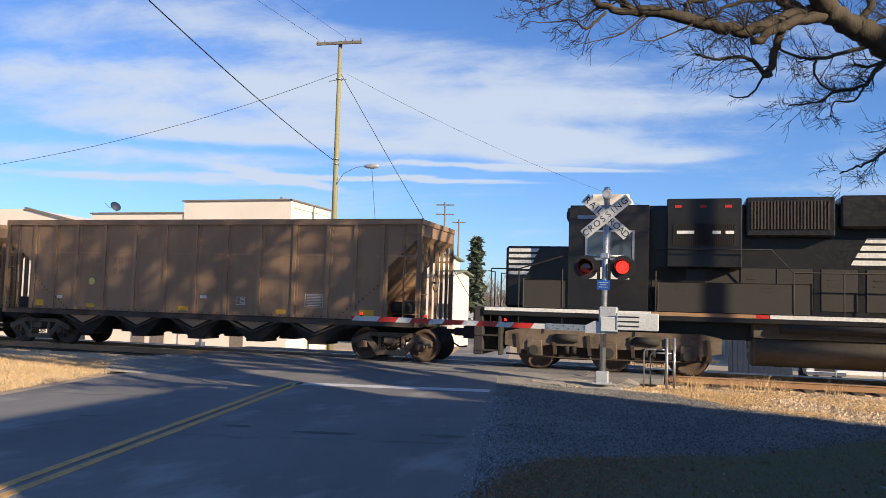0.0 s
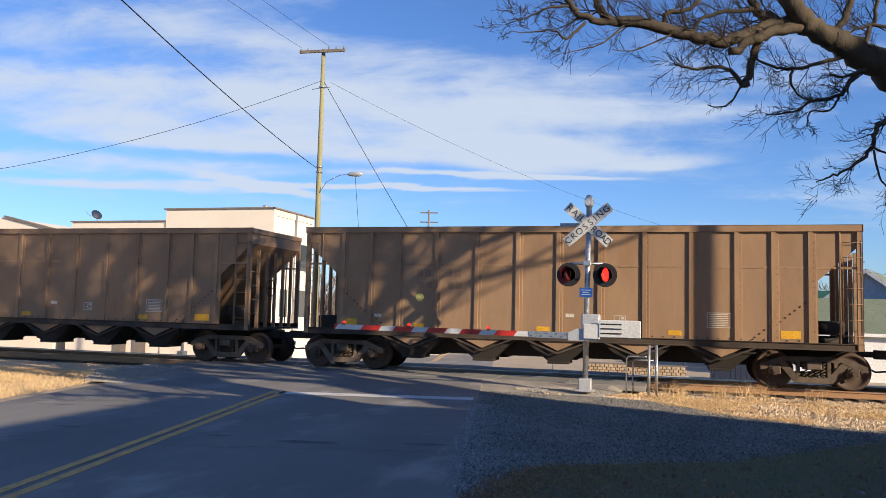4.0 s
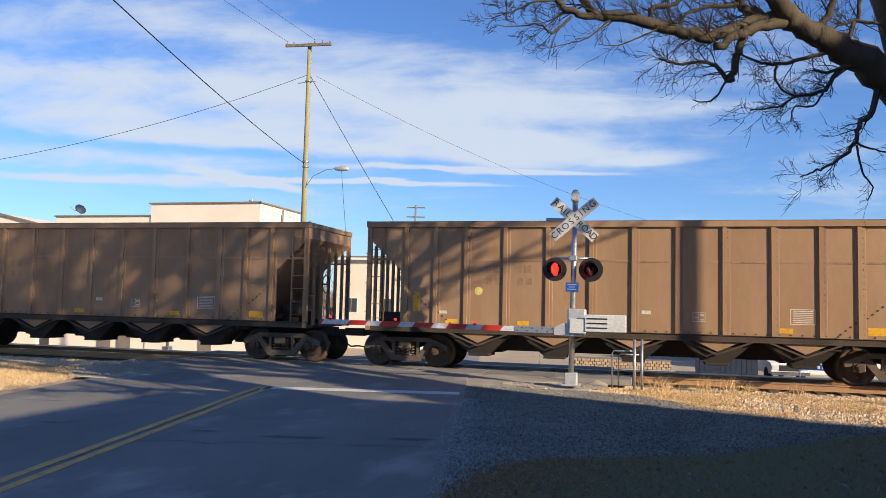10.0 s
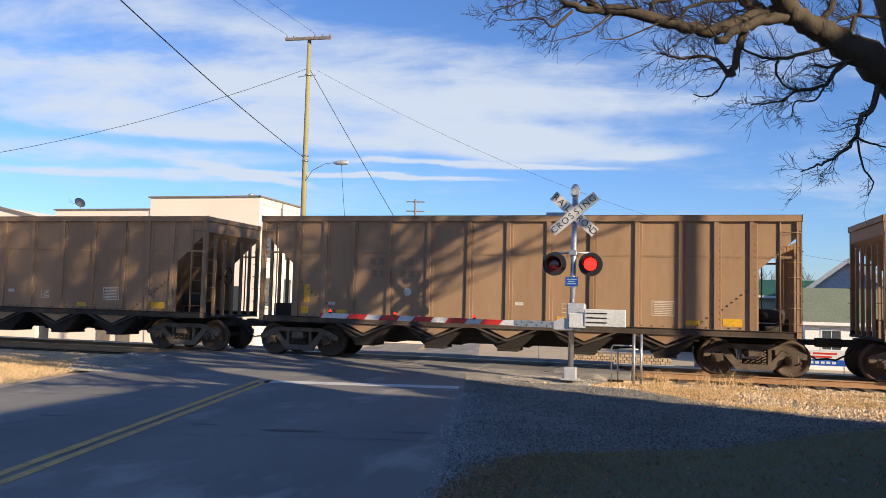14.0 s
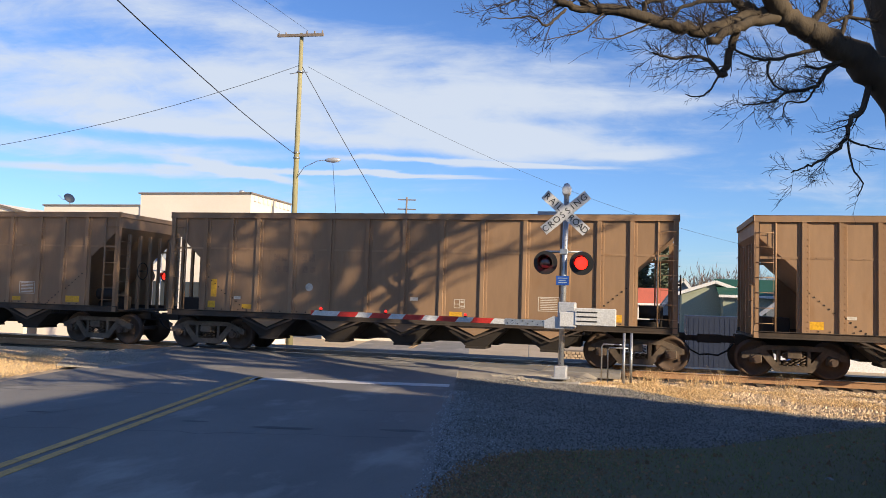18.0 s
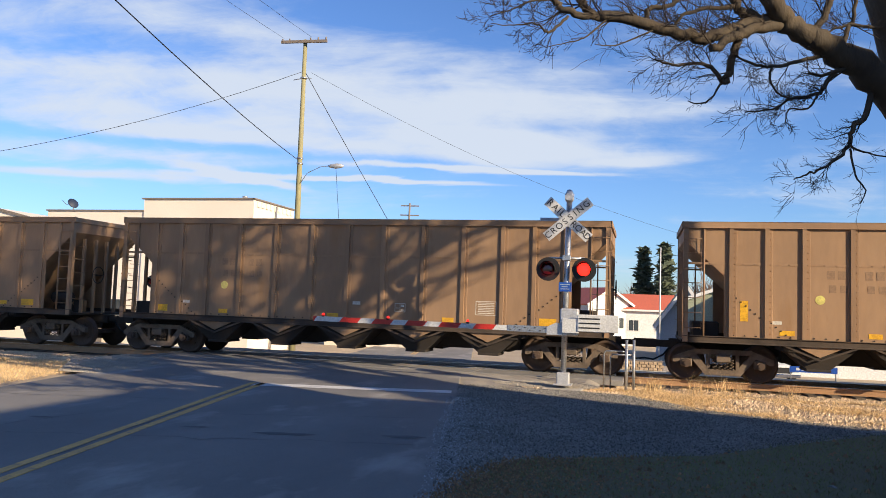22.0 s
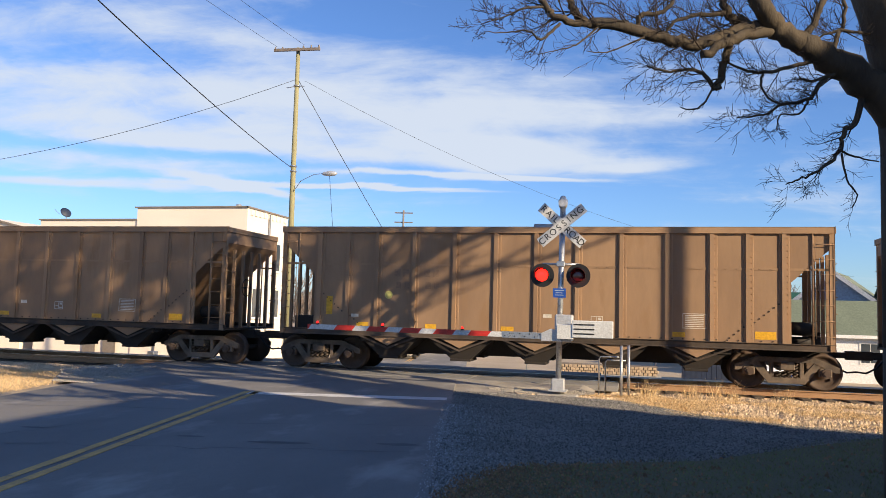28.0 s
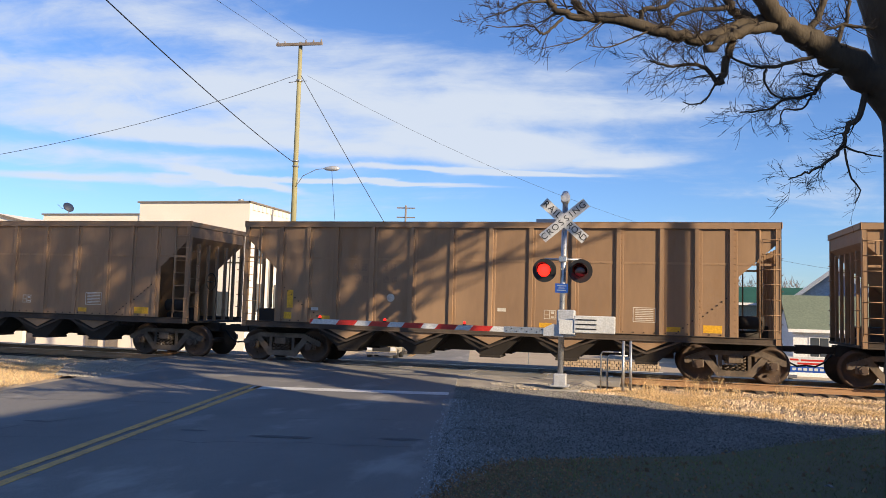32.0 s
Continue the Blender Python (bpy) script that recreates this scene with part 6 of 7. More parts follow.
def build_store():
    """Long cream commercial block with a taller end, beside the road."""
    g = -2.1
    b = empty("commercial_building", pose(0, 0, 0))
    bm = bm_new()
    box(bm, -34.45, -26.06, 25.4, 31.6, g, 8.20)
    part("tall_block", bm, CREAM_WALL, b, "cream painted wall")
    bm = bm_new()
    box(bm, -42.4, -34.46, 25.5, 31.6, g, 7.38)
    part("low_wing", bm, CREAM_WALL, b, "cream painted wall")
    bm = bm_new()
    box(bm, -34.6, -26.0, 25.3, 25.5, 8.20, 8.30)
    box(bm, -26.1, -25.95, 25.3, 31.7, 8.20, 8.30)
    box(bm, -42.5, -34.5, 25.4, 25.6, 7.38, 7.47)
    part("parapet_flashing", bm, DARK_TRIM, b, "dark metal parapet flashing")
    for k in range(9):
        bm = bm_new()
        y = 25.8 + k * 0.64
        box(bm, -26.06, -25.98, y, y + 0.34, 7.75, 8.12)
        part("brick_corbel", bm, CREAM_WALL, b)
    for y in (26.6, 29.4):
        for z in (0.9, 4.2):
            bm = bm_new()
            box(bm, -26.06, -26.03, y, y + 1.1, z, z + 1.9)
            win = part("window", bm, DARK_GLASS, b)
            bm = bm_new()
            box(bm, -26.06, -25.98, y - 0.1, y + 1.2, z - 0.15, z - 0.03)
            part("window_sill", bm, WHITE_WALL, win)
    windows(b, -33.6, -26.8, 25.4, 0.4, 2.2, 3, 1.3)
    windows(b, -41.8, -35.2, 25.5, -0.6, 1.2, 3, 1.5)
    for x in (-38.2, -36.6, -30.3):
        bm = bm_new()
        box(bm, x, x + 1.0, 25.36, 25.4, g, 0.1)
        part("door", bm, DARK_TRIM, b)
    bm = bm_new()
    lathe(bm, [(8.2, 0.12), (8.5, 0.12), (8.52, 0.2), (8.62, 0.2), (8.66, 0.05)], "z", 10, (-27.6, 27.0, 0))
    part("roof_vent", bm, GALV, b)
    bm = bm_new()
    tube(bm, [(-25.93, 28.5, g), (-25.93, 28.5, 8.1)], 0.07, sides=6)
    part("downpipe", bm, GALV, b)
    tagged(b, "cream painted commercial building with a taller flat-roofed end", "building")
    dish = empty("satellite_dish", pose(-41.2, 26.6, 7.4))
    bm = bm_new()
    prof = [(0.0, 0.03), (0.02, 0.2), (0.07, 0.33), (0.10, 0.40), (0.085, 0.40), (0.05, 0.33), (-0.01, 0.2), (-0.03, 0.03)]
    lathe(bm, prof, "y", 20)
    d = part("reflector_bowl", bm, NAVY, dish, "dark grey dish bowl")
    d.matrix_local = pose(0, 0, 0.72, 0, 0, 68) @ pose(0, 0, 0, -30, 0, 0)
    bm = bm_new()
    tube(bm, [(0, 0, 0), (0, 0, 0.72)], 0.035, sides=6)
    tube(bm, [(0, 0, 0.5), (-0.45, -0.2, 0.55), (-0.75, -0.3, 0.85)], 0.02, sides=5)
    part("mount", bm, GALV, dish)
    tagged(dish, "dark satellite dish on a flat roof", "satellite dish")


def build_left_hall():
    b = empty("cream_hall", pose(0, 0, 0))
    bm = bm_new()
    prism(bm, [(-62, -2.2), (-44.0, -2.2), (-44.0, 6.75), (-49.0, 7.85), (-62, 7.9)], "y", 26, 40)
    part("wall", bm, CREAM_WALL, b)
    bm = bm_new()
    bar(bm, (-49.0, 26.0, 7.93), (-43.8, 26.0, 6.80), 0.3, 0.14)
    part("eave_trim", bm, DARK_TRIM, b)
    windows(b, -60, -45, 26, 0.5, 2.5, 4, 1.4)
    tagged(b, "cream hall with a low sloping roofline", "building")


def house(name, x, y, w, d, wall_h, roof_h, wall, roof, turn=0, label="", gable="x", trim=WHITE_PAINT, nwin=3):
    """A gabled house: walls, roof with overhang, windows with frames. gable x: the gable faces along x."""
    g = ground_z(y) - 0.1
    h = empty(name, pose(x, y, g, 0, 0, turn))
    bm = bm_new()
    if gable == "y":  # gable end faces the track
        prism(bm, [(-w / 2, 0), (w / 2, 0), (w / 2, wall_h), (0, wall_h + roof_h), (-w / 2, wall_h)], "y", -d / 2, d / 2)
    else:
        prism(bm, [(-d / 2, 0), (d / 2, 0), (d / 2, wall_h), (0, wall_h + roof_h), (-d / 2, wall_h)], "x", -w / 2, w / 2)
    part("wall", bm, wall, h)
    bm = bm_new()
    o = 0.35
    if gable == "y":
        k = roof_h / (w / 2)
        for s in (-1, 1):
            prism(bm, [(0, wall_h + roof_h + 0.02), (s * (w / 2 + o), wall_h - k * o + 0.02), (s * (w / 2 + o), wall_h - k * o + 0.17), (0, wall_h + roof_h + 0.17)], "y", -d / 2 - o, d / 2 + o)
    else:
        k = roof_h / (d / 2)
        for s in (-1, 1):
            prism(bm, [(0, wall_h + roof_h + 0.02), (s * (d / 2 + o), wall_h - k * o + 0.02), (s * (d / 2 + o), wall_h - k * o + 0.17), (0, wall_h + roof_h + 0.17)], "x", -w / 2 - o, w / 2 + o)
    part("roof", bm, roof, h)
    for i in range(nwin):
        c = -w / 2 + w * (i + 0.5) / nwin
        bm = bm_new()
        box(bm, c - 0.62, c + 0.62, -d / 2 - 0.03, -d / 2 - 0.002, wall_h * 0.40, wall_h * 0.40 + 1.35)
        win = part("window", bm, trim, h)
        bm = bm_new()
        box(bm, c - 0.52, c - 0.02, -d / 2 - 0.04, -d / 2 - 0.03, wall_h * 0.40 + 0.1, wall_h * 0.40 + 1.25)
        box(bm, c + 0.02, c + 0.52, -d / 2 - 0.04, -d / 2 - 0.03, wall_h * 0.40 + 0.1, wall_h * 0.40 + 1.25)
        part("pane", bm, DARK_GLASS, win)
    bm = bm_new()
    if gable == "y":
        for s in (-1, 1):
            bar(bm, (0, -d / 2 - o - 0.02, wall_h + roof_h + 0.04), (s * (w / 2 + o), -d / 2 - o - 0.02, wall_h - roof_h / (w / 2) * o + 0.04), 0.05, 0.26)
    else:
        box(bm, -w / 2 - o, w / 2 + o, -d / 2 - o - 0.05, -d / 2 - o, wall_h - roof_h / (d / 2) * o - 0.02, wall_h - roof_h / (d / 2) * o + 0.18)
    part("fascia", bm, trim, h)
    return tagged(h, label, "house")


def build_far_side():
    house("red_roof_house", -6.4, 70, 5.6, 7.0, 4.6, 1.7, WHITE_WALL, RED_ROOF, 38, "white single-storey house with a red metal gable roof", "y", nwin=2)
    house("red_roof_wing", -0.4, 72, 5.8, 6.5, 4.1, 1.6, WHITE_WALL, RED_ROOF, 4, "low white wing with a red metal roof", "x", nwin=2)
    house("green_gable_house", 2.9, 52, 4.6, 7.0, 3.0, 3.2, GREY_WALL, TEAL_ROOF, 0, "small blue-grey house with a steep dark green roof", "y", nwin=1)
    house("green_roof_house", 13.4, 39, 9.0, 7.5, 3.6, 3.5, GREY_WALL, GREEN_ROOF, -20, "blue-grey gabled house with a grey-green shingle roof", "y", nwin=2)
    house("green_roof_garage", 11.6, 33.5, 6.0, 5.0, 3.1, 1.9, WHITE_WALL, GREEN_ROOF, 0, "low white garage with a grey-green roof", "x", nwin=2)
    house("white_cottage", 20.0, 36, 9.0, 7.0, 4.2, 2.6, WHITE_WALL, GREEN_ROOF, 0, "white cottage with a grey-green roof", "x", nwin=3)
    house("green_gable_shed", 5.2, 49, 5.2, 8.0, 5.0, 0.9, PALE_GREEN, TEAL_ROOF, 0, "pale green metal building with a dark green gable roof", "y", nwin=0)
    house("green_gable_barn", 9.6, 47, 8.0, 8.0, 4.8, 1.25, PALE_GREEN, TEAL_ROOF, 0, "pale green metal building with a dark green gable roof", "x", nwin=0)
    house("cream_house", -23.6, 44, 6.6, 7.0, 7.6, 0.35, CREAM_WALL, GREEN_ROOF, 0, "cream two-storey house with a low roof beside the road", "x", nwin=2)
    house("cream_annex", -19.6, 43, 1.5, 5.0, 6.2, 0.3, CREAM_WALL, GREEN_ROOF, 0, "narrow cream annex beside the two-storey house", "x", nwin=1)
    # steel container and trailer with a banner
    c = empty("steel_container", pose(3.2, 23.3, -1.9))
    bm = bm_new()
    box(bm, -1.5, 1.5, -1.2, 1.2, 0.15, 3.05, 0.02)
    part("container_body", bm, NAVY, c)
    for k in range(11):
        bm = bm_new()
        box(bm, -1.4 + k * 0.26, -1.28 + k * 0.26, -1.212, -1.2, 0.3, 2.9)
        part("corrugation", bm, NAVY, c)
    bm = bm_new()
    box(bm, -1.52, 1.52, -1.22, 1.22, 0.0, 0.15)
    part("skid", bm, DARK_TRIM, c)
    tagged(c, "dark navy steel container beside the track", "container")
    s = empty("banner_sign", pose(6.4, 15.0, -1.45))
    bm = bm_new()
    box(bm, -0.95, 0.95, -0.03, 0.03, 0.72, 1.38)
    part("banner", bm, SIGN_WHITE, s)
    bm = bm_new()
    box(bm, -0.95, 0.95, -0.035, -0.03, 0.72, 0.98)
    part("blue_band", bm, BLUE_SIGN, s)
    bm = bm_new()
    for a, b, z in ((-0.8, -0.45, 1.22), (-0.35, 0.6, 1.20), (-0.5, 0.4, 1.06)):
        box(bm, a, b, -0.037, -0.03, z, z + 0.08)
    part("red_text_bar", bm, RED_TAPE, s, "unreadable red wording")
    bm = bm_new()
    for k in range(6):
        box(bm, -0.7 + k * 0.22, -0.55 + k * 0.22, -0.039, -0.034, 0.80, 0.91)
    part("white_text_bar", bm, SIGN_WHITE, s, "unreadable white figures")
    for x in (-0.9, 0.9):
        bm = bm_new()
        tube(bm, [(x, 0.05, -0.2), (x, 0.05, 1.4)], 0.03, sides=6)
        part("post", bm, GALV, s)
    tagged(s, "white, red and blue banner sign on posts", "sign")
    k = empty("yellow_marker", pose(-7.0, 24.0, ground_z(24) - 0.1))
    bm = bm_new()
    tube(bm, [(0, 0, -0.2), (0, 0, 2.6)], 0.03, sides=6)
    part("post", bm, GALV, k)
    bm = bm_new()
    disc(bm, (0, -0.04, 2.62), (0, 1, 0), 0.26, 0.02, 20)
    part("disc", bm, SAFETY_YELLOW, k, "round yellow plate")
    tagged(k, "round yellow roadside marker on a thin post", "road sign")
    f = empty("flagpole", pose(0.6, 42.4, -2.3))
    bm = bm_new()
    tube(bm, [(0, 0, 0), (0, 0, 9.0)], 0.06, 0.04, sides=8)
    part("pole_shaft", bm, WHITE_PAINT, f)
    tagged(f, "plain white flagpole without a flag", "flagpole")
    # low fence of pale pickets and concrete barriers beyond the track
    edging = empty("block_edging", pose(-4.1, 13.6, ground_z(13.6) - 0.1))
    bm = bm_new()
    box(bm, 0, 4.2, 0.05, 0.25, 0.36, 0.80)
    part("backing", bm, DARK_TRIM, edging)
    bm = bm_new()
    box(bm, -0.05, 4.35, -0.06, 0.26, 0.0, 0.36, 0.02)
    part("kerb", bm, CONCRETE, edging, "pale concrete kerb")
    bm = bm_new()
    box(bm, 0.01, 0.17, -0.04, 0.06, 0.37, 0.485, 0.012)
    first = part("block", bm, TAN_BLOCK, edging)
    for row in range(3):
        for k in range(22):
            if row or k:
                again(first, pose(k * 0.19 + (0.095 if row % 2 else 0), 0, row * 0.125), edging)
    tagged(edging, "low wall of tan edging blocks beyond the track", "retaining wall")
    lot = bm_new()
    quad(lot, [(-46, 9, ground_z(9) - 0.02), (-17.5, 9, ground_z(9) - 0.02), (-17.5, 12, ground_z(12) - 0.02), (-46, 12, ground_z(12) - 0.02)])
    quad(lot, [(-46, 12, ground_z(12) - 0.02), (-17.5, 12, ground_z(12) - 0.02), (-19.5, 25, ground_z(25) - 0.02), (-46, 25, ground_z(25) - 0.02)])
    tagged(part("parking_lot", lot, CONCRETE), "pale sunlit concrete parking lot", "parking lot", kind="structure")
    lot = bm_new()
    quad(lot, [(-6, 10, ground_z(10) - 0.02), (40, 10, ground_z(10) - 0.02), (40, 12, ground_z(12) - 0.02), (-6.4, 12, ground_z(12) - 0.02)])
    quad(lot, [(-6.4, 12, ground_z(12) - 0.02), (40, 12, ground_z(12) - 0.02), (40, 25, ground_z(25) - 0.02), (-9, 25, ground_z(25) - 0.02)])
    tagged(part("gravel_lot", lot, LOT_GRAVEL), "pale gravel lot beyond the track", "gravel lot", kind="structure")


def conifer(x, y, h, r, seed):
    rnd = random.Random(seed)
    g = ground_z(y) - 0.2
    t = empty("conifer", pose(x, y, g))
    bm = bm_new()
    tube(bm, [(0, 0, 0), (0.1, 0, h * 0.95)], 0.22, 0.04, sides=7)
    part("trunk", bm, BARK, t)
    verts, faces = [], []
    # unseen conifers on the camera's side get denser crowns to block the sun
    for _ in range(2600 if y > 0 else 6500):
        f = rnd.random() ** 0.8
        z = h * (0.2 + 0.8 * f)
        rad = r * (1 - f) ** 0.75 * (0.35 + 0.65 * rnd.random() ** 0.6) * (0.75 + 0.35 * math.sin(f * 30 + seed))
        a = rnd.uniform(0, 6.3)
        c = Vector((rad * math.cos(a), rad * math.sin(a), z - 0.25 * rad))
        s = 0.32 * h / 12 * rnd.uniform(0.6, 1.5)
        n = len(verts)
        for _ in range(3):
            verts.append(tuple(c + Vector((rnd.gauss(0, s), rnd.gauss(0, s), rnd.gauss(0, s * 0.6)))))
        faces.append((n, n + 1, n + 2))
    me = bpy.data.meshes.new("crown")
    me.from_pydata(verts, [], faces)
    me.materials.append(NEEDLES)
    c = new("crown", me)
    c.parent = t
    tagged(t, "tall dark green conifer, behind the houses or unseen for shade", "tree")


def far_woods(name, x0, x1, y, h, count, seed, label):
    """A distant belt of bare trees: stems, slanting boughs and fine twigs."""
    rnd = random.Random(seed)
    verts, faces = [], []

    def stick(a, b, w):
        n = len(verts)
        verts.extend([(a.x - w, a.y, a.z), (a.x + w, a.y, a.z), tuple(b), (a.x, a.y - w, a.z), (a.x, a.y + w, a.z)])
        faces.extend([(n, n + 1, n + 2), (n + 3, n + 4, n + 2)])

    for _ in range(count):
        x, yy = rnd.uniform(x0, x1), y + rnd.uniform(-8, 8)
        g = ground_z(yy) - 0.3
        hh = h * rnd.uniform(0.65, 1.05) * (0.85 + 0.2 * math.sin(x * 0.13))
        root = Vector((x, yy, g))
        stick(root, root + Vector((rnd.gauss(0, 0.3), 0, hh * 0.8)), 0.15)
        for _ in range(9):
            z0, a = hh * rnd.uniform(0.22, 0.6), rnd.uniform(0, 6.3)
            p = root + Vector((0, 0, z0))
            q = p + Vector((math.cos(a) * hh * 0.22, math.sin(a) * hh * 0.22, hh * rnd.uniform(0.12, 0.36)))
            stick(p, q, 0.06)
            for _ in range(7):
                b = p.lerp(q, rnd.uniform(0.3, 0.95))
                stick(b, b + Vector((rnd.gauss(0, 0.5), rnd.gauss(0, 0.5), rnd.uniform(0.2, 1.5))), 0.05)
    me = bpy.data.meshes.new(name)
    me.from_pydata(verts, [], faces)
    me.materials.append(FAR_TWIGS)
    tagged(new(name, me), label, "trees", kind="stuff")


def build_far_trees():
    conifer(-31.3, 96, 14.0, 2.0, 4)
    conifer(2.2, 88, 13.0, 2.0, 5)
    conifer(-0.6, 90, 12.5, 2.1, 6)
    far_woods("far_woods", -16, 30, 106, 11.0, 300, 21, "hazy brown belt of bare winter trees")
    far_woods("far_woods", -75, -24, 140, 10, 130, 22, "hazy brown belt of bare winter trees")
    far_woods("far_woods", 30, 150, 150, 12, 180, 23, "hazy brown belt of bare winter trees")
    far_woods("far_woods", -220, -75, 150, 11, 180, 24, "hazy brown belt of bare winter trees")
    far_woods("street_trees", -39, -32, 50, 10, 12, 25, "bare street trees behind the low roof")
    far_woods("street_trees", -16.5, -11.5, 62, 8.5, 5, 26, "bare street trees beside the road")


# ---- behind the camera: unseen house and conifers, added to shade the road ----


def build_shade_casters():
    # House, annex and wing stay out of view; their rooflines shape the shade.
    h = house("near_house", 24.6, -20.0, 23.0, 9.0, 6.2, 3.45, WHITE_WALL, GREEN_ROOF, 0, "unseen white two-storey house added to shade the road", "x", nwin=5)
    house("near_annex", 10.3, -18.6, 5.4, 5.2, 5.2, 2.1, WHITE_WALL, GREEN_ROOF, 0, "unseen white annex added to widen the house's shade", "x", nwin=2)
    house("near_wing", 8.6, -20.8, 5.0, 4.4, 5.9, 2.1, WHITE_WALL, GREEN_ROOF, 0, "unseen white gabled wing added to edge the road's shade", "y", nwin=1)
    # Unseen conifers, added to fill out the shade on road and driveway.
    conifer(14.8, -26.4, 9.6, 2.8, 41)
    conifer(17.2, -26.6, 10.2, 2.8, 49)
    conifer(11.2, -25.4, 7.4, 2.2, 42)
    conifer(9.4, -25.2, 6.8, 2.2, 46)
    conifer(12.4, -15.6, 9.2, 2.2, 44)
    conifer(13.7, -15.65, 9.2, 2.2, 48)
    conifer(15.1, -15.8, 7.7, 1.9, 45)
    conifer(8.8, -13.9, 7.1, 2.0, 47)
    return h


# ---- pickups waiting beyond the crossing ----


def build_pickup(name, paint, label):
    """Front at -y, wheels on z = 0."""
    p = empty(name)
    bm = bm_new()
    prism(bm, [(-2.7, 0.45), (2.7, 0.45), (2.7, 1.08), (1.1, 1.12), (1.05, 1.80), (-0.35, 1.82), (-0.95, 1.16), (-2.5, 1.05), (-2.7, 0.95)], "x", -0.95, 0.95)
    part("body", bm, paint, p)
    bm = bm_new()
    prism(bm, [(-0.92, 1.18), (-0.40, 1.76), (-0.38, 1.77), (-0.90, 1.19)], "x", -0.80, 0.80)
    for s in (-1, 1):
        prism(bm, [(-0.70, 1.20), (0.95, 1.20), (0.95, 1.72), (-0.30, 1.72)], "x", s * 0.951, s * 0.958)
    part("window_glass", bm, DARK_GLASS, p)
    bm = bm_new()
    box(bm, -0.55, 0.55, -2.74, -2.70, 0.62, 0.92, 0.01)
    part("grille", bm, SIGNAL_BLACK, p)
    bm = bm_new()
    box(bm, -0.98, 0.98, -2.82, -2.68, 0.40, 0.58, 0.03)
    part("bumper", bm, CHROME, p)
    for s in (-1, 1):
        bm = bm_new()
        box(bm, s * 0.58, s * 0.90, -2.735, -2.69, 0.68, 0.90, 0.01)
        part("headlight", bm, HEADLAMP, p)
        bm = bm_new()
        box(bm, s * 0.96, s * 1.14, -0.75, -0.66, 1.18, 1.36, 0.02)
        part("mirror", bm, SIGNAL_BLACK, p)
        for y in (-1.75, 1.7):
            bm = bm_new()
            lathe(bm, [(s * 0.70, 0.24), (s * 0.70, 0.36), (s * 0.74, 0.385), (s * 0.94, 0.385), (s * 0.98, 0.36), (s * 0.98, 0.24)], "x", 22)
            w = part("wheel", bm, TYRE, p)
            w.location = (0, y, 0.385)
            bm = bm_new()
            lathe(bm, [(s * 0.90, 0.235), (s * 0.965, 0.235), (s * 0.95, 0.1), (s * 0.97, 0.05)], "x", 16)
            part("rim", bm, GALV, w)
    return tagged(p, label, "pickup truck")


def build_sedan(x, y, turn, paint, label):
    g = ground_z(y) - 0.02
    p = empty("parked_sedan", pose(x, y, g, 0, 0, turn))
    bm = bm_new()
    prism(bm, [(-2.3, 0.35), (2.3, 0.35), (2.32, 0.75), (2.1, 0.92), (1.35, 0.97), (0.75, 1.40), (-0.75, 1.42), (-1.6, 1.0), (-2.25, 0.88), (-2.35, 0.6)], "y", -0.88, 0.88)
    part("body", bm, paint, p)
    bm = bm_new()
    for s in (-1, 1):
        prism(bm, [(-1.35, 0.98), (1.1, 0.98), (0.68, 1.34), (-0.70, 1.36)], "y", s * 0.881, s * 0.888)
    part("window_glass", bm, DARK_GLASS, p)
    for wx in (-1.4, 1.4):
        for s in (-1, 1):
            bm = bm_new()
            lathe(bm, [(s * 0.68, 0.2), (s * 0.68, 0.32), (s * 0.88, 0.32), (s * 0.90, 0.2)], "y", 18)
            w = part("wheel", bm, TYRE, p)
            w.location = (wx, 0, 0.32)
            bm = bm_new()
            lathe(bm, [(s * 0.84, 0.19), (s * 0.905, 0.19), (s * 0.895, 0.05)], "y", 14)
            part("rim", bm, GALV, w)
    tagged(p, label, "car")


def build_lot_things():
    build_sedan(11.5, 56.0, 60, SILVER_CAR, "silver sedan parked beyond the track")


build_ground()
build_road()
build_ballast()
build_track()
build_store()
build_left_hall()
build_far_side()
build_far_trees()
build_shade_casters()
build_lot_things()
LENSES = build_signal()
FAR_LENSES = build_far_signal()
build_pipe_guards()
build_pole()
build_tree()
build_shade_pole()
shade_tree(8.1, -12.3, 14.0, 51, 0.5)
shade_tree(11.2, -13.5, 14.5, 58, 0.62)
shade_tree(6.7, -15.2, 16.5, 53, 0.6)
shade_tree(9.6, -17.2, 17.0, 57, 0.6)
HOPPERS = [build_hopper(k) for k in range(3)]
ORDER = [0, 2, 1, 0, 0, 2, 0, 1, 2, 0, 1, 2, 0, 1] * 3
CARS, used = [], set()
for k in ORDER[:N_CARS]:
    CARS.append(copy_thing(HOPPERS[k], Matrix()) if k in used else HOPPERS[k])
    used.add(k)
LOCO = build_loco()
PARKED = build_pickup("white_pickup", WHITE_PAINT, "white pickup truck parked on the lot beyond the track")
PARKED.matrix_world = pose(6.0, 25.6, ground_z(25.6) - 0.03, 0, 0, 8)
PICKUP = build_pickup("beige_pickup", BEIGE_PAINT, "beige pickup truck creeping towards the crossing")
SECOND = build_pickup("silver_pickup", SILVER_CAR, "silver pickup truck queuing on the road")


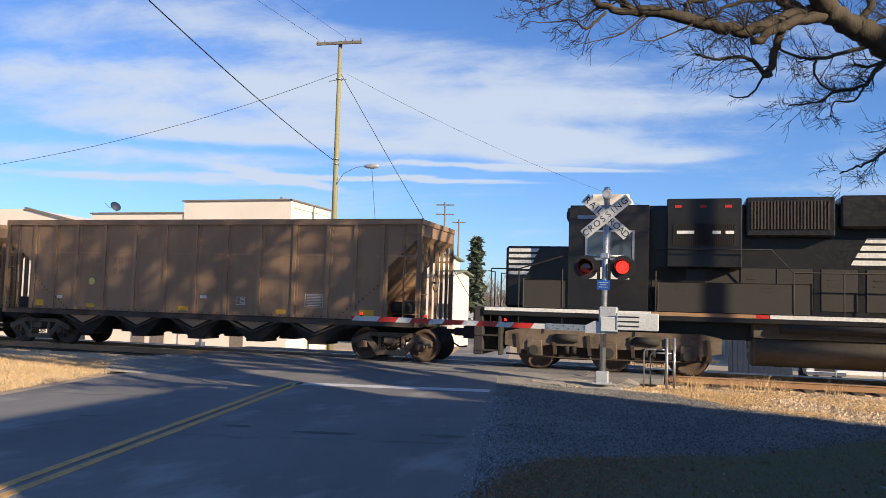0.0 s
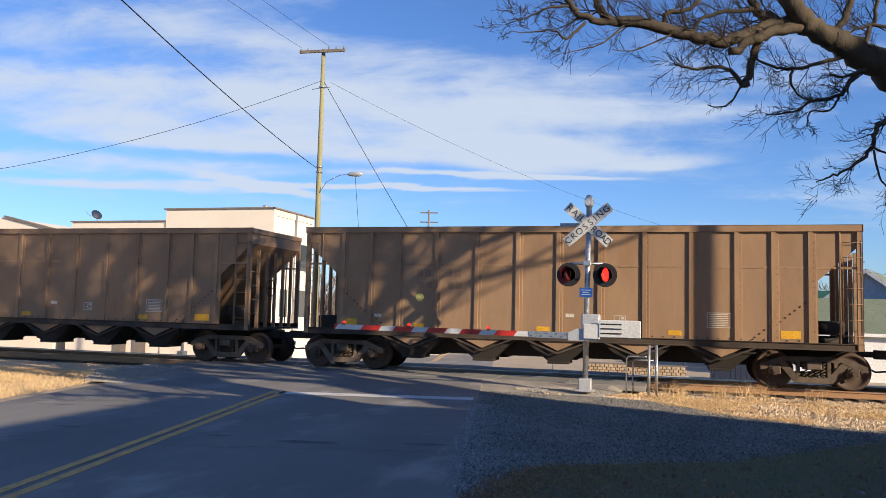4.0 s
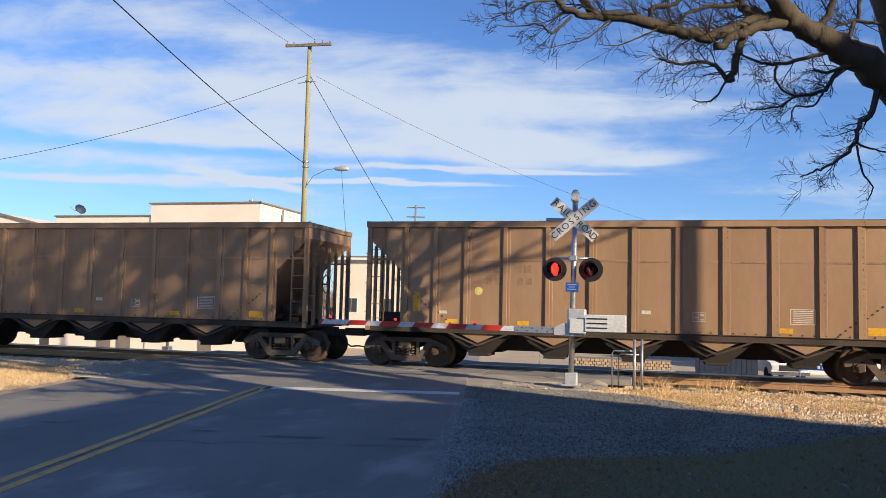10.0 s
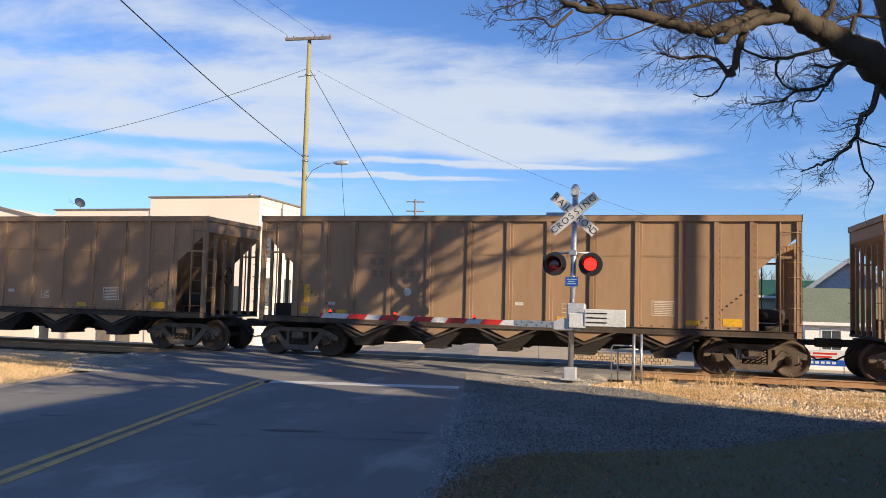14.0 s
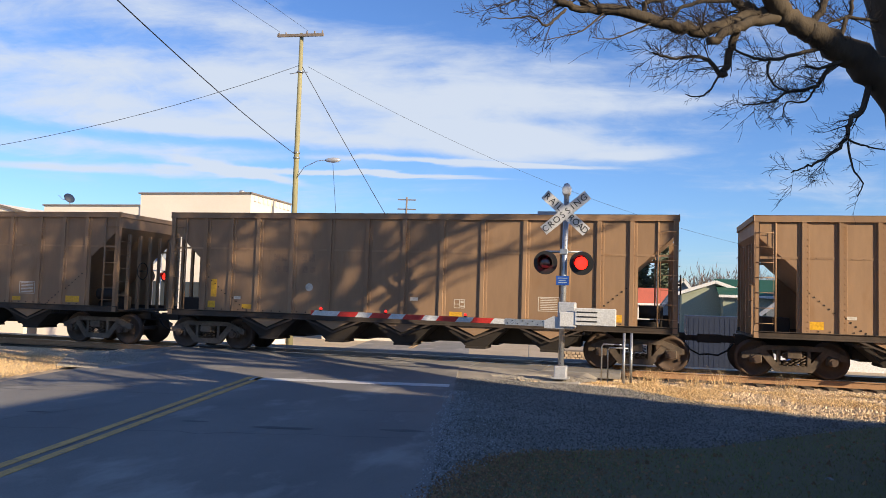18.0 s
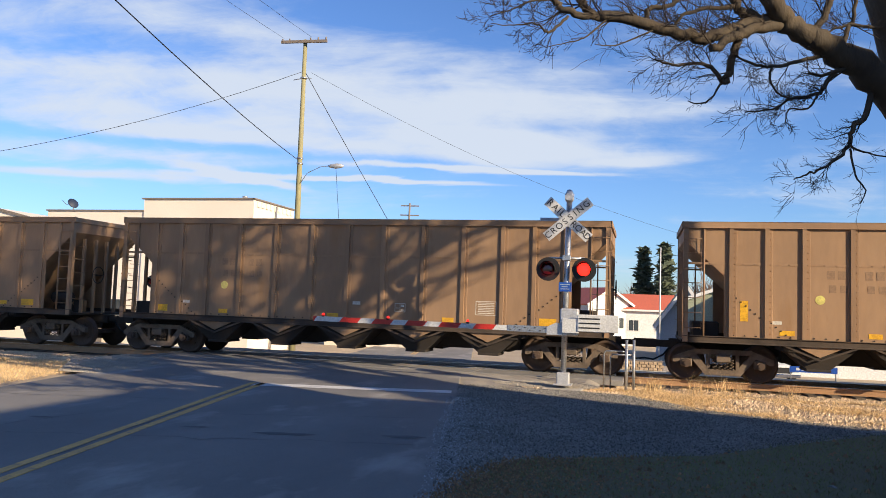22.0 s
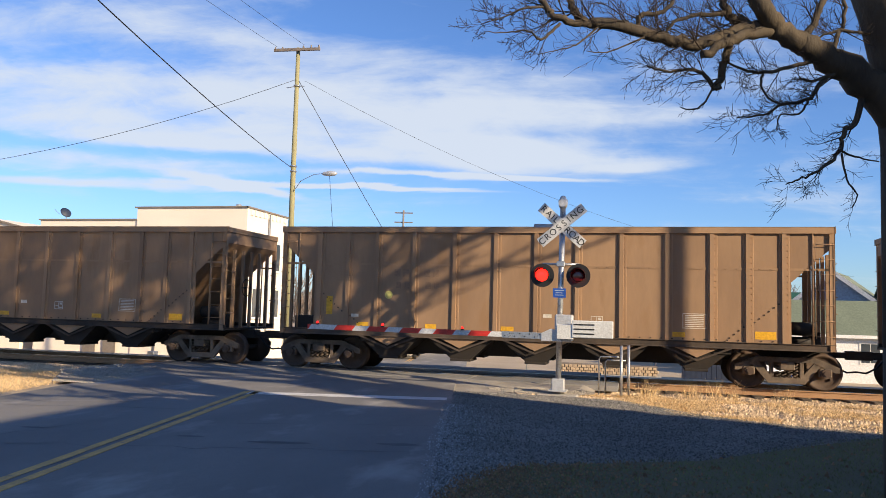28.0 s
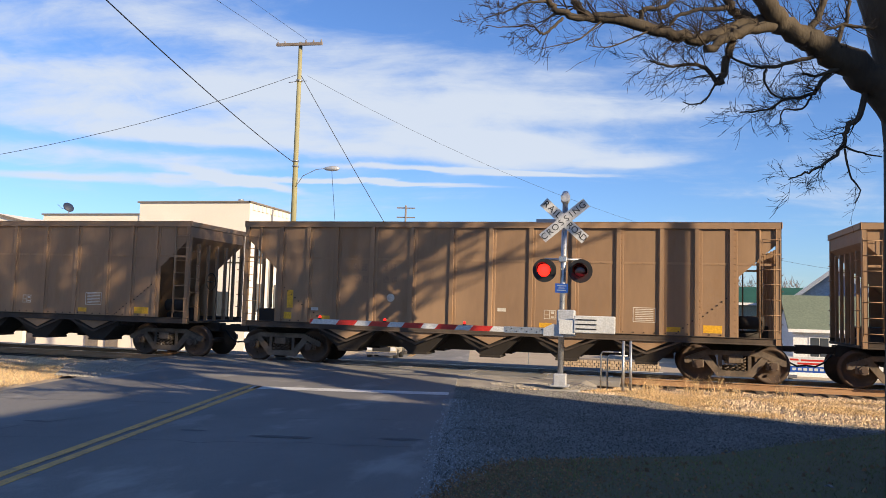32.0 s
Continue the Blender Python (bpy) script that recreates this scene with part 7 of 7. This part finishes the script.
def build_verges():
    def road_side(rnd):
        while True:
            x, y = rnd.uniform(-3.3, 8.5), rnd.uniform(-17, -7.2)
            edge = -9.6 - 0.35 * (x + 2) if x < 0 else -10.6 + 0.95 * x
            if y < min(edge, -8.2) and not in_road(x, y, -9, 4.75):
                return x, y, -0.085
    bm = bm_new()
    outline = [(-1.6, -18.5), (-2.62, -14.9), (-2.5, -13.7), (-2.2, -12.7), (-1.1, -12.0), (0.0, -11.4), (0.9, -10.4), (1.7, -9.5), (3.0, -8.2), (12, -7.0), (12, -21), (-1.2, -21)]
    bm.faces.new([bm.verts.new((x, y, -0.050)) for x, y in outline])
    tagged(part("lawn", bm, LAWN_SOIL), "dull green-brown winter lawn in shade", "lawn", kind="structure")

    def inside(x, y):
        hit = False
        for (xa, ya), (xb, yb) in zip(outline, outline[1:] + outline[:1]):
            if (ya > y) != (yb > y) and x < (xb - xa) * (y - ya) / (yb - ya) + xa:
                hit = not hit
        return hit

    def lawn(rnd):
        while True:
            x, y = rnd.uniform(-2.6, 8), rnd.uniform(-18, -7)
            if inside(x, y):
                return x + rnd.gauss(0, 0.16), y + rnd.gauss(0, 0.16), -0.055
    blades("lawn_grass", GREEN_GRASS, 60000, lawn, 0.045, "short dull winter grass", "grass", 31, 1.6, 0.003)
    pebbles("fallen_leaves", LEAF_LITTER, 1500, lawn, 0.022, "scattered brown fallen leaves", "leaves", 32)

    scrap = random.Random(77)
    for x, y, s in ((-0.72, -16.2, 0.075), (0.12, -15.9, 0.085), (0.28, -16.0, 0.06), (-1.5, -15.0, 0.05), (2.4, -13.2, 0.06), (1.1, -12.9, 0.05)):
        bm = bm_new()
        ring = [bm.verts.new((s * math.cos(k * 0.785) * scrap.uniform(0.6, 1.3), s * 0.55 * math.sin(k * 0.785) * scrap.uniform(0.6, 1.3), 0.012 + 0.035 * abs(math.sin(k * 0.785 + 0.4)))) for k in range(8)]
        low = [bm.verts.new((v.co.x * 0.9, v.co.y * 0.9, v.co.z - 0.006)) for v in ring]
        bm.faces.new(ring)
        bm.faces.new(low[::-1])
        for k in range(8):
            bm.faces.new((ring[k], low[k], low[(k + 1) % 8], ring[(k + 1) % 8]))
        leaf = part("curled_leaf", bm, PALE_STONE)
        leaf.matrix_world = pose(x, y, -0.045, 0, 0, scrap.uniform(0, 180))
        tagged(leaf, "pale curled dead leaf lying on the grass", "leaf", "dead leaves on the lawn")

    def drive(rnd):
        while True:
            x, y = rnd.uniform(-5.5, 7), rnd.uniform(-16, -4.2)
            v = (Vector((x, y)) - RO).dot(RV)
            if v > 4.0 + rnd.random() * 0.5 and not inside(x, y) and y < np.interp(x, (-2.4, -1.0, 0.5, 1.7, 3.1, 6.0), (-4.55, -4.9, -6.7, -7.35, -7.7, -8.2)):
                return x, y, -0.062
    pebbles("driveway_gravel", GRAVEL, 38000, drive, 0.012, "loose grey driveway gravel", "gravel", 33)

    def edge(rnd):
        u = rnd.uniform(-10.5, -0.8)
        v = 4.12 + 0.10 * noise.noise(Vector((u * 0.6, 1.7, 0))) + abs(rnd.gauss(0, 0.42)) - (0.12 if rnd.random() < 0.2 else 0.0)
        x, y = road_at(u, v)
        return x, y, (road_z(y) - 0.002) if v < 4.15 else -0.062
    pebbles("edge_stones", PALE_STONE, 15000, edge, 0.008, "pale loose stones along the asphalt edge", "gravel", 38)

    def pad(rnd):
        a, r = rnd.uniform(0, 6.3), rnd.random() ** 0.6
        x, y = -3.0 + 1.25 * r * math.cos(a), -3.35 + 0.75 * r * math.sin(a)
        return x, y, -0.085 + 0.03 * (1 - r)
    pebbles("gravel_mound", APRON, 7000, pad, 0.016, "low grey gravel mound round the signal foot", "gravel", 39)

    # apron of compacted grey gravel from the road's edge to the signal, and down its bank
    bm = bm_new()
    rows = []
    for y, z, x1 in ((-2.08, -0.012, -1.75), (-2.9, -0.03, -1.80), (-3.5, -0.065, -1.95), (-4.0, -0.085, -2.15), (-4.7, -0.10, -2.7)):
        x0 = road_at((y - RO.y) / 0.98, 4.0)[0] - 0.2
        rows.append([bm.verts.new((x0 + (x1 - x0) * k / 12 + (0.05 * math.sin(k * 2.3 + y * 5)), y + 0.05 * math.sin(k * 1.7), z - (0.11 if k == 12 else 0.02 * math.sin(k * 1.3 + y) ** 2))) for k in range(13)])
    for a, b in zip(rows, rows[1:]):
        for k in range(12):
            bm.faces.new((a[k], a[k + 1], b[k + 1], b[k]))
    bmesh.ops.recalc_face_normals(bm, faces=bm.faces)
    if sum(f.normal.z for f in bm.faces) < 0:
        bmesh.ops.reverse_faces(bm, faces=bm.faces)
    tagged(part("gravel_apron", bm, APRON), "grey compacted gravel apron beside the crossing", "gravel apron", kind="structure")

    def dry(rnd):
        while True:
            x, y = rnd.uniform(-2.2, 9), rnd.uniform(-6.8, -2.4)
            if y > -4.4 - 1.6 * (x + 1.5) and rnd.random() < (0.10 + 0.9 * noise.noise(Vector((x * 0.9, y * 1.3, 3.3)))) * math.exp(-max(0, x) * 0.22):
                return x, y, ballast_z(y) - 0.02
    blades("dry_grass_tufts", DRY_GRASS, 34000, dry, 0.085, "straw-coloured dry grass on the ballast edge", "grass", 34, 1.6, 0.004)

    def tall(rnd):
        c = rnd.choice(((-0.75, -3.5), (-0.5, -3.3), (-0.5, -3.3), (0.3, -3.0), (0.45, -3.1), (1.0, -2.6), (1.4, -2.7), (2.4, -2.5)))
        return c[0] + rnd.gauss(0, 0.13), c[1] + rnd.gauss(0, 0.1), -0.2
    pebbles("dry_leaf_litter", LITTER_WARM, 5200, dry, 0.020, "rusty dead leaves caught in the dry grass", "leaves", 40)
    blades("tall_dry_stalks", DRY_GRASS, 520, tall, 0.46, "tall straw-coloured dead stalks in clumps", "grass", 35, 1.1, 0.0035)

    def left(rnd):
        x, y = rnd.uniform(-22, -11.5), rnd.uniform(-12, -4.6)
        while in_road(x, y, -4.6, 9):
            x, y = rnd.uniform(-22, -11.5), rnd.uniform(-12, -4.6)
        return x, y, -0.1
    blades("roadside_grass", DRY_GRASS, 46000, left, 0.07, "short dry straw-coloured verge grass", "grass", 36, 1.8, 0.004)
    pebbles("verge_gravel", BALLAST, 2500, left, 0.012, "pale loose gravel on the verge", "gravel", 37)

    bm = bm_new()
    rows = []
    for y, x0, x1, z in ((-2.08, -15.2, -12.55, -0.02), (-3.2, -15.3, -12.3, -0.04), (-4.4, -15.0, -12.1, -0.05), (-5.6, -14.4, -12.0, -0.052), (-6.8, -13.4, -12.1, -0.054)):
        rows.append([bm.verts.new((x0 + (x1 - x0) * k / 8 + 0.08 * math.sin(k * 2.1 + y * 3), y + 0.06 * math.sin(k * 1.9), z - (0.10 if k == 0 else 0.02 * math.sin(k * 1.7 + y) ** 2))) for k in range(9)])
    for a, b in zip(rows, rows[1:]):
        for k in range(8):
            bm.faces.new((b[k], b[k + 1], a[k + 1], a[k]))
    bmesh.ops.recalc_face_normals(bm, faces=bm.faces)
    if sum(f.normal.z for f in bm.faces) < 0:
        bmesh.ops.reverse_faces(bm, faces=bm.faces)
    tagged(part("gravel_bank", bm, GRAVEL), "dark grey gravel bank at the far lane's edge", "gravel bank", kind="structure")

    def bank(rnd):
        y = rnd.uniform(-7.0, -2.1)
        return rnd.uniform(-15.2 + max(0, -4.4 - y) * 0.7, -12.4), y, -0.05
    pebbles("bank_gravel", APRON, 6000, bank, 0.014, "loose grey gravel on the bank", "gravel", 41)
    bm = bm_new()
    prev, shift = None, random.Random(8)
    for k in range(19):
        f = k / 18
        x, y = -12.3 + 3.0 * f, -10.62 + 1.75 * f - 0.35 * f * f + shift.gauss(0, 0.015)
        w = 0.035 * (1 - 0.6 * f) * shift.uniform(0.6, 1.3)
        pts = [bm.verts.new((x, y + q * w, road_z(y) + 0.0048)) for q in (-1, 1)]
        if prev:
            bm.faces.new((prev[0], pts[0], pts[1], prev[1]))
        prev = pts
    tagged(part("road_joint", bm, PALE_STONE), "pale grit-filled joint across the asphalt", "road joint", kind="structure")

    def rim(rnd):
        while True:
            x, y = rnd.uniform(-3.2, 0.5), rnd.uniform(-18, -11.8)
            if inside(x, y) and rnd.random() < math.exp(-1.6 * max(0.0, x + 2.4 - 0.25 * (y + 14.5))):
                return x + rnd.gauss(-0.08, 0.12), y + rnd.gauss(0, 0.1), -0.058
    pebbles("lawn_edge_litter", LEAF_LITTER, 9000, rim, 0.013, "brown leaf litter along the lawn's bare rim", "leaves", 42)


build_verges()


def blink(lens, at, first, lit_for):
    """Turns a lens between its lit and its dark side, in quick steps: lit from first on, once in each period."""
    period, (x, y, z) = 1.3055, at
    edges = []
    t = first - 2 * period
    while t < 33:
        edges += [(t, True), (t + lit_for, False)]
        t += period
    ang = 0 if [on for e, on in edges if e <= 0][-1] else 180
    rows = [(0.0, pose(x, y, z, 0, 0, ang))]
    for e, on in edges:
        if e <= 0.05 or e > 31.9:
            continue
        for f in (0.0, 0.334, 0.667, 1.0):
            rows.append((e - 0.05 + 0.1 * f, pose(x, y, z, 0, 0, ang + 180 * f)))
        ang += 180
    rows.append((32.0, pose(x, y, z, 0, 0, ang)))
    walk(lens, rows)


def motions():
    times = [t for t, _ in GONE]
    for i, car in enumerate(CARS):
        x0 = R_START - HALF - COUPLED * i
        walk(car, [(t, pose(x0 + track_of(t), 0, 0)) for t in times])
    walk(LOCO, [(t, pose(R_START + 0.885 + 0.62 + track_of(t), 0, 0)) for t in times])
    # the wheels roll; wheelsets at the same place on their truck share one set of keys
    shared = {}
    for thing in CARS + [LOCO]:
        for truck in thing.children:
            for w in truck.children:
                if not w.name.startswith("wheelset"):
                    continue
                at = tuple(round(v, 3) for v in w.location)
                if at not in shared:
                    r = at[2]
                    walk(w, [(k / 30, pose(*at) @ Matrix.Rotation(track_of(k / 30) / r, 4, "Y")) for k in range(961)])
                    shared[at] = w.animation_data
                else:
                    w.rotation_mode = "QUATERNION"
                    w.animation_data_create()
                    w.animation_data.action = shared[at].action
                    w.animation_data.action_slot = shared[at].action_slot
    for lenses in (LENSES, FAR_LENSES):
        for lens, first, lit_for in zip(lenses, (0.115, 0.87), (0.755, 0.55)):
            blink(lens, lens.location.copy(), first, lit_for)
    beige = ((0, -32.5, 90), (22, -27.5, 66), (25, -22.48, 47), (28.5, -19.4, 36), (31.2, -17.15, 29), (32, -17.03, 28))
    silver = ((0, -36, 110), (21, -30, 80), (24.5, -19.7, 45), (28, -18.2, 37), (29.5, -18.4, 36.5), (32, -18.2, 36))
    for truck, rows in ((PICKUP, beige), (SECOND, silver)):
        walk(truck, [(t, pose(x, y, road_z(y) + 0.005, 0, 0, 11.5)) for t, x, y in rows])


motions()
